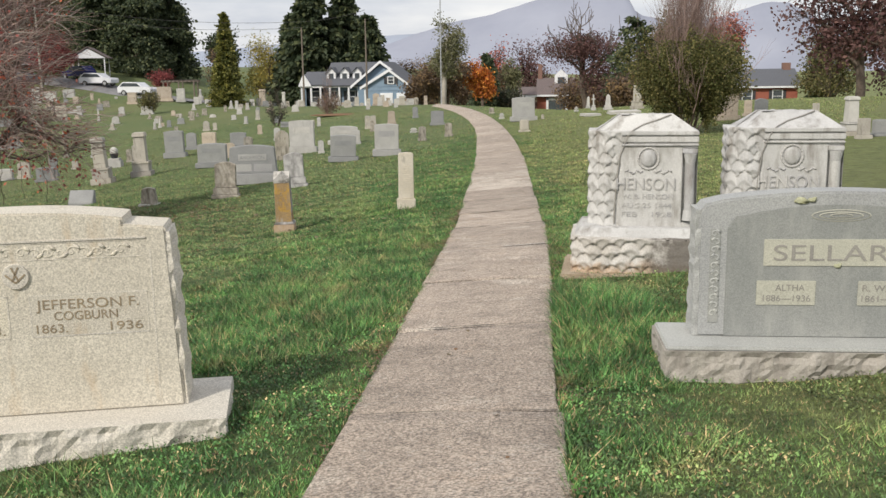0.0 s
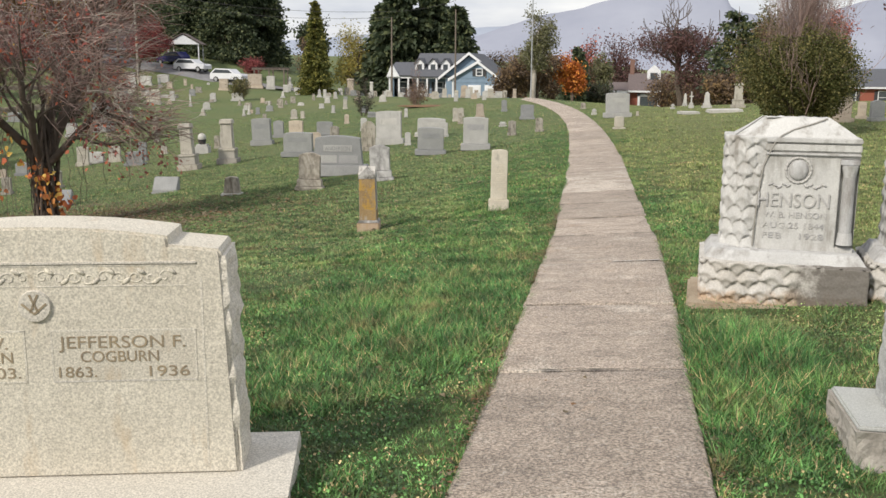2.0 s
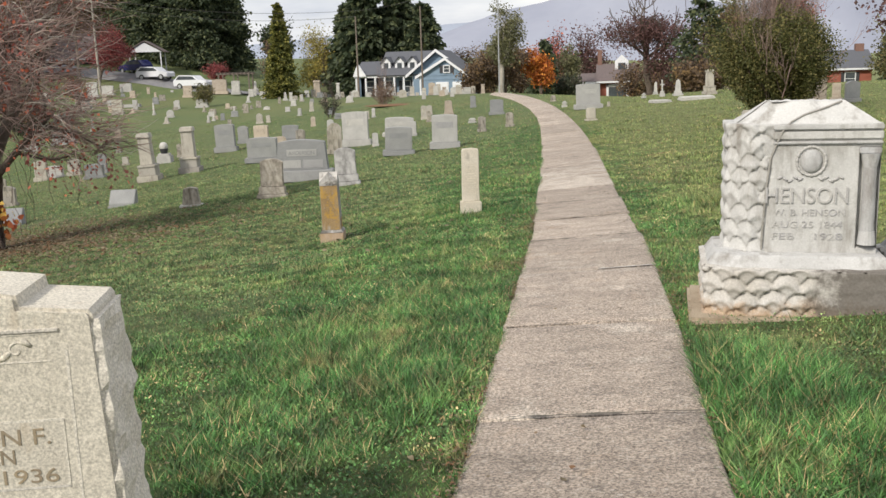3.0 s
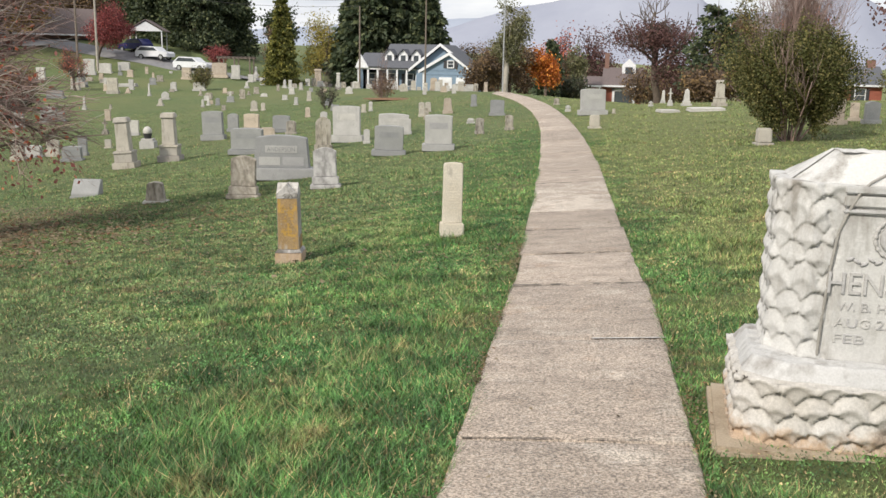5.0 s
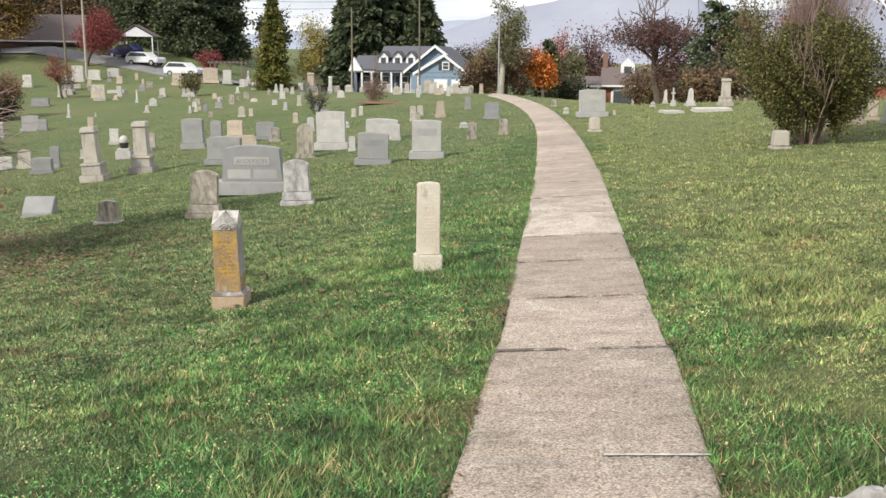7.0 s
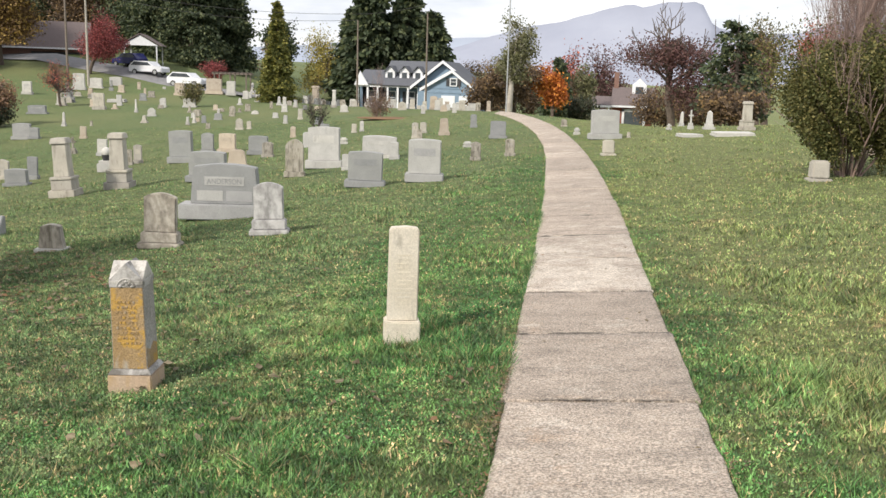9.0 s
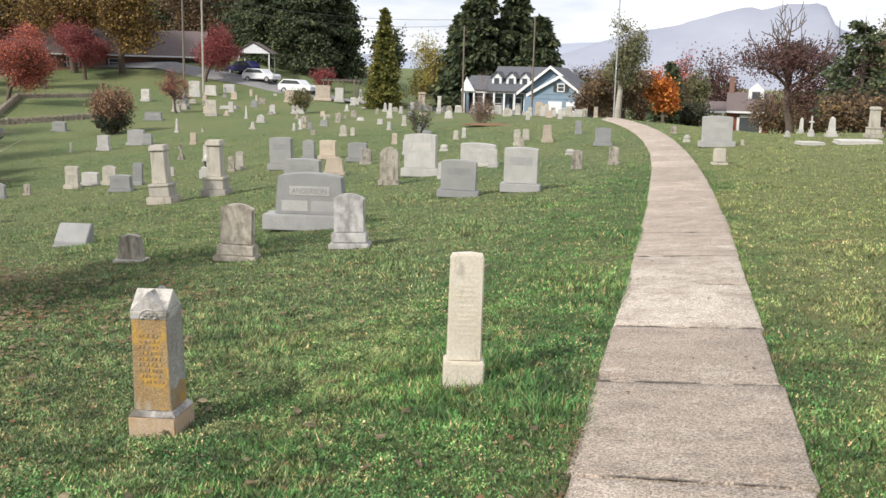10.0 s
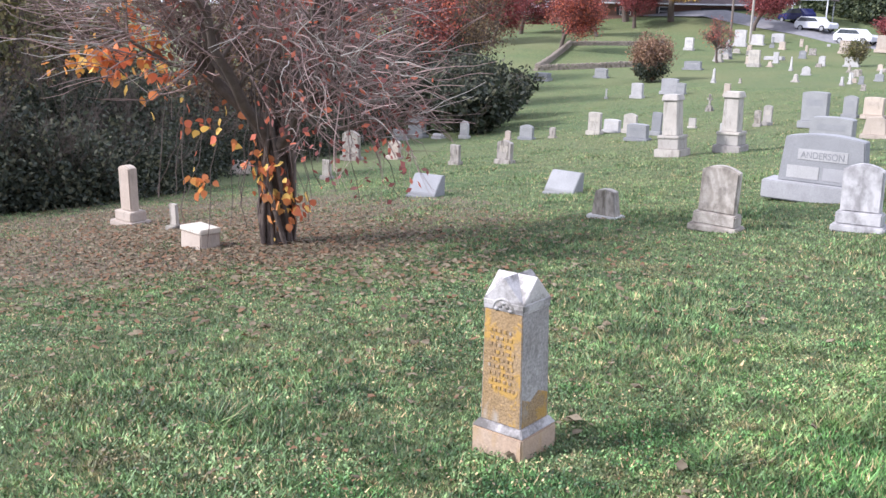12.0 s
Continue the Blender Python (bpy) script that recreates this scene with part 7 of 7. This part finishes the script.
for k, (x, y, hh, sp, mt, lab) in enumerate(((20.5, 66, 9.5, 5.0, M_MAUVE, "spreading russet-brown tree beyond the graves"), (27, 74, 10, 5.0, M_MAUVE, "spreading russet-brown tree beyond the graves"), (15.5, 125, 13.5, 4.0, M_OLIVE, "olive-green tree behind the brick house"),
                                             (22, 128, 14, 4.0, M_PINKLEAF, "russet tree behind the brick house"), (30, 110, 9.5, 4.5, M_OLIVE, "olive-green tree beyond the graves"), (10, 100, 9, 4.0, M_BROWNLEAF, "brown autumn tree beyond the graves"),
                                             (14, 84, 6.5, 3.4, M_OLIVE, "olive-green tree beyond the graves"), (38, 84, 11, 5.5, M_MAUVE, "russet-brown tree beyond the graves"), (9.5, 84, 6.0, 2.8, M_MAUVE, "plum-brown tree beyond the graves"))):
    broadleaf(x, y, hh, sp, mt, lab, 70 + k, 3400, 0.28, fill=0.75, low=0.18, twig=0.02)
conifer(33.0, 124, 12, 2.6, M_CONIFER, "spiky dark spruce near the brick house", 80, 18, 0.5)
broadleaf(-61.8, 107, 7.2, 4.6, M_REDLEAF, "rounded dark red maple by the road", 81, 9000, 0.17, fill=0.5, low=0.3)
for k, (x, y, hh, sp) in enumerate(((-66.5, 80.5, 6.2, 4.8), (-75, 79, 7.2, 5.4), (-71, 91, 6.6, 4.6), (-84, 92, 8.0, 5.6), (-82, 80, 8.0, 5.6), (-74, 101, 7.0, 4.6))):
    broadleaf(x, y, hh, sp, M_REDLEAF if k % 2 else M_PINKLEAF, "rounded red maple on the upper slope", 90 + k, 9000, 0.17, fill=0.5, low=0.28, twig=0.015)
broadleaf(-50.2, 83.6, 3.6, 1.9, M_PINKLEAF, "small sparse red-leaved tree among graves", 98, 420, 0.12, fill=0.6, low=0.3, twig=0.014)
broadleaf(-54.5, 90.0, 3.6, 2.0, M_PINKLEAF, "small sparse red-leaved tree among graves", 99, 420, 0.12, fill=0.6, low=0.3, twig=0.014)
shrub(-49.5, 114.0, 2.6, 1.8, M_REDLEAF, "rounded dark red bush beside the road", 109, 2200, 0.14, 14)
for k, (x, y, hh, sp) in enumerate(((2.5, 104, 4.6, 3.0), (5.6, 100, 4.2, 2.8), (8.6, 96, 4.4, 3.0))):
    shrub(x, y, hh, sp, M_BROWNLEAF, "brown leafy thicket between the far houses", 260 + k, 3200, 0.20, 14)
shrub(-45.6, 68.3, 3.7, 1.9, M_RUSTBUSH, "russet-leaved rounded shrub with dark green base", 110, 3600, 0.16, 20)
shrub(-45.3, 67.8, 1.7, 1.5, M_DARKSHRUB, "dark evergreen undergrowth round a shrub", 111, 1500, 0.16, 10)
shrub(-17.4, 57.8, 1.6, 0.8, M_DARKSHRUB, "small half-bare evergreen bush among graves", 112, 260, 0.1, 12, 6)
shrub(-15.3, 63.5, 1.7, 1.1, M_BROWNLEAF, "small twiggy brown bush in a mulch bed", 113, 420, 0.1, 22, 6, M_TWIG)
shrub(-38.3, 85.2, 2.3, 1.2, M_OLIVE, "small dark green shrub among graves", 114, 1100, 0.14, 12)
for k, (x, y, hh, sp) in enumerate(((-31.8, 38.2, 2.4, 2.0), (-34.0, 40.5, 3.2, 2.4), (-41.0, 37.5, 4.8, 3.4), (-46.5, 43.0, 5.5, 4.0), (-37.8, 45.5, 2.8, 2.0))):
    shrub(x, y, hh, sp, M_DARKSHRUB, "dense dark evergreen bush below the slope", 120 + k, 5200, 0.22, 14)
for k, (x, y, hh, sp) in enumerate(((-22.2, 14.3, 3.4, 2.2), (-21.0, 11.0, 3.8, 2.3), (-25.0, 17.0, 3.4, 2.4), (-27.6, 20.6, 3.4, 2.5), (-31.0, 25.2, 3.6, 2.8), (-34.8, 30.5, 3.8, 3.0), (-25.5, 12.5, 5.0, 3.0), (-29.0, 16.5, 5.2, 3.2), (-33.0, 21.5, 5.2, 3.2), (-38.0, 35.0, 3.8, 3.0), (-20.5, 7.5, 4.0, 2.6))):
    shrub(x, y, hh, sp, M_BROWNLEAF if k % 3 == 1 else M_DARKSHRUB, "brown twiggy undergrowth at the wood's edge" if k % 3 == 1 else "dark shady undergrowth at the wood's edge", 130 + k, 7000, 0.12, 18, 5, M_BARK)
for k, (x, y, hh, sp) in enumerate(((-27.5, 16.0, 9, 4.0), (-31.5, 21.5, 10, 4.4), (-31.0, 11.0, 10, 4.2), (-36.5, 28.5, 10, 4.6), (-36.0, 18.0, 12, 5.0), (-43.0, 36.0, 10, 4.6), (-45.0, 27.0, 12, 5.0), (-25.0, 9.5, 8, 3.4), (-52.0, 40.0, 11, 5.0))):
    broadleaf(x, y, hh, sp, M_BROWNLEAF if k % 2 else M_OLIVE, "tall half-bare tree at the wood's edge", 150 + k, 5200, 0.15, fill=0.8, low=0.12, levels=3, twig=0.012)

for k, (x, y, hh, sp) in enumerate(((-20.6, 14.9, 2.3, 1.7), (-20.9, 15.9, 2.0, 1.6), (-21.4, 17.1, 2.2, 1.8), (-22.3, 18.9, 2.0, 1.9), (-25.4, 21.0, 2.4, 2.2), (-28.5, 23.6, 2.6, 2.2), (-29.6, 26.0, 2.6, 2.3), (-31.4, 28.8, 2.8, 2.5), (-34.2, 32.0, 2.8, 2.6), (-35.8, 35.2, 2.8, 2.4))):
    shrub(x, y, hh, sp, M_DARKSHRUB, "low dense dark bush along the wood's edge", 240 + k, 5200, 0.10, 12, 4, M_BARK, dome=True)
for k, (x, y, hh, sp) in enumerate(((-38.0, 43.5, 3.6, 2.4), (-35.5, 38.8, 3.2, 2.4), (-46.5, 49.0, 4.2, 3.0), (-53.5, 54.0, 4.0, 2.6))):
    shrub(x, y, hh, sp, M_DARKSHRUB, "dense dark evergreen bush below the slope", 125 + k, 5200, 0.18, 14)
for k, (x, y, hh, sp) in enumerate(((-47.5, 46.0, 11, 4.6), (-53.0, 53.0, 11, 4.6), (-47.0, 39.0, 10, 4.4), (-58.0, 61.0, 10, 4.4))):
    broadleaf(x, y, hh, sp, M_BROWNLEAF if k % 2 else M_PINKLEAF, "tall half-bare russet tree at the wood's edge", 165 + k, 5200, 0.18, fill=0.8, low=0.12, twig=0.016)
for k in range(9):
    shrub(-68 - 7.0 * k, 132 + 3 * (k % 3), 9.0, 7.0, M_BROWNLEAF if k % 3 else M_CONIFER, "brown and dark green thicket beyond the road", 180 + k, 5200, 0.36, 10)
pole(-22.8, 84, 7.2, M_POLE, "weathered wooden utility pole", arm=False, r=0.09)
pole(-16.9, 84, 8.0, M_POLE, "weathered wooden utility pole", arm=False, r=0.09)
pole(-7.8, 66, 13.5, M_STEEL, "tall slim metal flagpole", "flagpole", False, r=0.05)
pole(-60.0, 100, 11.5, M_POLE, "weathered wooden utility pole by the road")
pole(-58.2, 101, 11.5, M_PALEBARK, "pale utility pole by the road", arm=False)
cable((-60, 100, 17.2), (-22.8, 84, 11.4), 1.0)
cable((-60, 100, 16.6), (-22.8, 84, 10.9), 1.2)
cable((-22.8, 84, 11.4), (-16.9, 84, 12.2), 0.2)
cable((-60, 100, 17.0), (-110, 108, 19.0), 1.4)
rubble_wall((-59, 69.7, 0), (-53.0, 78.5, 0), 0.55, 1)
rubble_wall((-59, 69.7, 0), (-68, 83.6, 0), 0.60, 2)
rubble_wall((-68, 83.6, 0), (-62, 92, 0), 0.50, 3)
bed = bmesh.new()
bmesh.ops.create_icosphere(bed, subdivisions=3, radius=1)
for v in bed.verts:
    v.co = Vector((v.co.x * 1.9, v.co.y * 1.1, max(v.co.z, -0.2) * 0.10)) * (1 + 0.15 * noise.noise(v.co * 3))
tagged(part("mulch_bed", bed, M_MULCH, m=pose(-14.6, 63.2, g_lift(-14.6, 63.2) + 0.02, 0, 0, 20)), "low brown mulch bed round a bush", "mulch")


# ---- grass and fallen leaves ----
def blades(name, n, region, height, width, seed, lean=0.6, avoid=True):
    rng = np.random.default_rng(seed)
    x, y = region(rng, n)
    keep = off_path(x, y, -0.012)
    x, y = x[keep], y[keep]
    n = len(x)
    z = g_height(x, y) - 0.004
    tall = 0.75 + 0.9 * np.clip(np.sin(x * 1.3 + 0.7 * y) * np.sin(y * 0.9 - 0.5 * x) + 0.35 * np.sin(3.1 * x + 1.7 * y), 0, 1)
    h = height * rng.uniform(0.5, 1.3, n) * tall
    a = rng.uniform(0, math.tau, n)
    w = width * rng.uniform(0.7, 1.3, n) / 2
    b = rng.uniform(0, math.tau, n)
    o = lean * h * rng.uniform(0.2, 1.3, n)
    foot = np.stack([x, y, z], -1)
    side = np.stack([np.cos(a) * w, np.sin(a) * w, np.zeros(n)], -1)
    tip = foot + np.stack([np.cos(b) * o, np.sin(b) * o, h], -1)
    V = np.stack([foot - side, foot + side, tip], 1).reshape(-1, 3)
    ob = raw_part(name, V, np.arange(n * 3).reshape(-1, 3), M_GRASS)
    tagged(ob, "short mown lawn grass with longer tufts", "grass", kind="stuff")


def near_strip(rng, n):
    y = 1.2 + 15.0 * rng.uniform(0, 1, n) ** 1.15
    return rng.uniform(-4.2, 3.4, n) * (0.62 + 0.045 * y), y


def mid_strip(rng, n):
    y = 11 + 25 * (1 - np.sqrt(rng.uniform(0, 1, n)))
    return rng.uniform(-0.62, 0.42, n) * (y - 4) - 0.02 * y, y


def edge_strip(rng, n):
    y = rng.uniform(1.5, 30, n)
    s = np.where(rng.uniform(0, 1, n) < 0.5, -1, 1)
    return np.polyval(PATH_POLY, y) + np.where(s < 0, -path_edges(y)[0] - rng.exponential(0.03, n), path_edges(y)[1] + rng.exponential(0.03, n)), y


def left_field(rng, n):
    y = 9.5 + 24 * (1 - np.sqrt(rng.uniform(0, 1, n)))
    return -rng.uniform(2.0, 22.0, n), y


def left_near(rng, n):
    y = 10.0 + 8.0 * rng.uniform(0, 1, n)
    return -rng.uniform(1.2, 9.5, n), y


def far_field(rng, n):
    y = 15 + 50 * rng.uniform(0, 1, n) ** 0.8
    return rng.uniform(-0.95, 0.38, n) * (y - 4), y


def tuft_spots(rng, n):
    k = 150
    cy = rng.uniform(2.5, 16, k)
    cx = np.where(rng.uniform(0, 1, k) < 0.7, -rng.uniform(0.7, 4.0, k), rng.uniform(0.9, 2.4, k))
    i = rng.integers(0, k, n)
    return cx[i] + rng.normal(0, 0.10, n), cy[i] + rng.normal(0, 0.10, n)


def lush_bank(rng, n):
    a, r = rng.uniform(0, math.tau, n), rng.uniform(0, 1, n) ** 0.6
    return -1.30 + 0.85 * r * np.cos(a), 7.4 + 2.6 * r * np.sin(a)


def lush_side(rng, n):
    return rng.uniform(0.72, 1.35, n), rng.uniform(4.2, 7.0, n)


def rosettes(rng, n):
    c = np.array(((-2.71, 14.14), (-3.49, 16.22), (-2.95, 15.9), (-1.9, 11.85), (-2.3, 15.8), (-1.2, 16.6), (-4.9, 12.6), (1.9, 13.6), (2.4, 14.4), (-0.95, 10.4), (-1.6, 10.0)))
    i = rng.integers(0, len(c), n)
    return c[i, 0] + rng.normal(0, 0.06, n), c[i, 1] + rng.normal(0, 0.06, n)


blades("grass", 34000, lush_bank, 0.085, 0.0062, 21, 1.2)
blades("grass", 12000, lush_side, 0.075, 0.0062, 22, 1.1)
blades("grass", 1500, rosettes, 0.13, 0.0075, 23, 1.6)
blades("grass", 560000, near_strip, 0.028, 0.0065, 1, 1.0)
blades("grass", 200000, mid_strip, 0.038, 0.014, 2, 0.9)
blades("grass", 260000, left_field, 0.036, 0.012, 3, 0.9)
blades("grass", 300000, far_field, 0.040, 0.021, 6, 0.9)
blades("grass", 230000, left_near, 0.028, 0.0085, 11, 0.9)
blades("grass", 26000, edge_strip, 0.050, 0.007, 4, 0.9)
blades("grass", 26000, tuft_spots, 0.085, 0.007, 5, 1.1)


def clover(n, region, size, seed):
    """Small flat weed leaves low in the turf."""
    rng = np.random.default_rng(seed)
    x, y = region(rng, n)
    patch = np.sin(x * 2.3 + 1.1 * y) * np.sin(y * 1.7 - 0.9 * x) + 0.6 * np.sin(5 * x) * np.sin(4.3 * y)
    keep = off_path(x, y, 0.02) & (patch > -0.15)
    x, y = x[keep], y[keep]
    P = np.stack([x, y, g_height(x, y) + rng.uniform(0.012, 0.035, len(x))], -1)
    a = rng.uniform(0, math.tau, len(x))
    D = np.stack([np.cos(a), np.sin(a), rng.uniform(0.1, 0.9, len(x))], -1)
    s = size * rng.uniform(0.6, 1.4, len(x))
    S = np.stack([-np.sin(a), np.cos(a), rng.uniform(-0.7, 0.7, len(x))], -1) * s[:, None] * 0.5
    L = D * s[:, None]
    V = np.stack([P - L * 0.5, P + S, P + L * 0.5, P - S], 1).reshape(-1, 3)
    tagged(raw_part("clover", V, np.arange(len(x) * 4).reshape(-1, 4), M_GRASS), "low clover and weed leaves in the lawn", "weeds", kind="stuff")


clover(150000, near_strip, 0.012, 8)
clover(60000, left_near, 0.012, 10)
clover(24000, left_field, 0.013, 9)


def litter(name, n, place, size, seed, label):
    rng = np.random.default_rng(seed)
    x, y = place(rng, n)
    P = np.stack([x, y, g_height(x, y) + rng.uniform(0.018, 0.045, n)], -1)
    a = rng.uniform(0, math.tau, n)
    s = size * rng.uniform(0.6, 1.4, n)
    q = []
    for k, (r, l) in enumerate(((0, 1.0), (1.2, 0.62), (2.3, 0.5), (math.pi, 0.85), (-2.3, 0.5), (-1.2, 0.62))):
        q.append(P + np.stack([np.cos(a + r) * s * l, np.sin(a + r) * s * l, rng.uniform(-0.25, 0.45, n) * s], -1))
    V = np.stack(q, 1).reshape(-1, 3)
    tagged(raw_part(name, V, np.arange(n * 6).reshape(-1, 6), M_FALLEN), label, "leaves", kind="stuff")


litter("fallen_leaves", 450, lambda r, n: (r.uniform(-5.5, 3.2, n), r.uniform(3, 20, n)), 0.018, 1, "scattered brown fallen leaves on the lawn")
litter("fallen_leaves", 8000, lambda r, n: (r.uniform(-23, -9, n), r.uniform(11.0, 21, n)), 0.024, 14, "tan and brown leaves strewn on the grass by the wood")
litter("fallen_leaves", 2600, lambda r, n: (-2.0 - 7.5 * r.uniform(0, 1, n) ** 0.7, r.uniform(11.0, 15.5, n)), 0.011, 12, "scattered brown leaf bits on the lawn")
litter("fallen_leaves", 40, lambda r, n: (r.uniform(-4.2, -0.9, n), r.uniform(11.8, 14.2, n)), 0.040, 4, "large brown curled leaves on the lawn")
litter("dead_grass", 2600, lambda r, n: (lambda yy, s: (np.polyval(PATH_POLY, yy) + np.where(s < 0, -path_edges(yy)[0] + 0.01 - r.exponential(0.045, n), path_edges(yy)[1] - 0.01 + r.exponential(0.045, n)), yy))(np.repeat(r.uniform(2.0, 15, 52), 50) + r.normal(0, 0.16, n), np.repeat(np.where(r.uniform(0, 1, 52) < 0.7, -1, 1), 50)), 0.010, 7, "tan dead grass along the path edge")
litter("fallen_leaves", 9000, lambda r, n: (TREE_X - 0.8 + r.normal(0, 2.6, n), TREE_Y - 0.3 + r.normal(0, 1.8, n)), 0.040, 2, "carpet of brown and tan leaves under the tree")
litter("fallen_leaves", 5000, lambda r, n: (r.uniform(-18, -3.5, n), r.uniform(11.5, 20, n)), 0.018, 3, "thin scatter of tan leaves on the lawn")
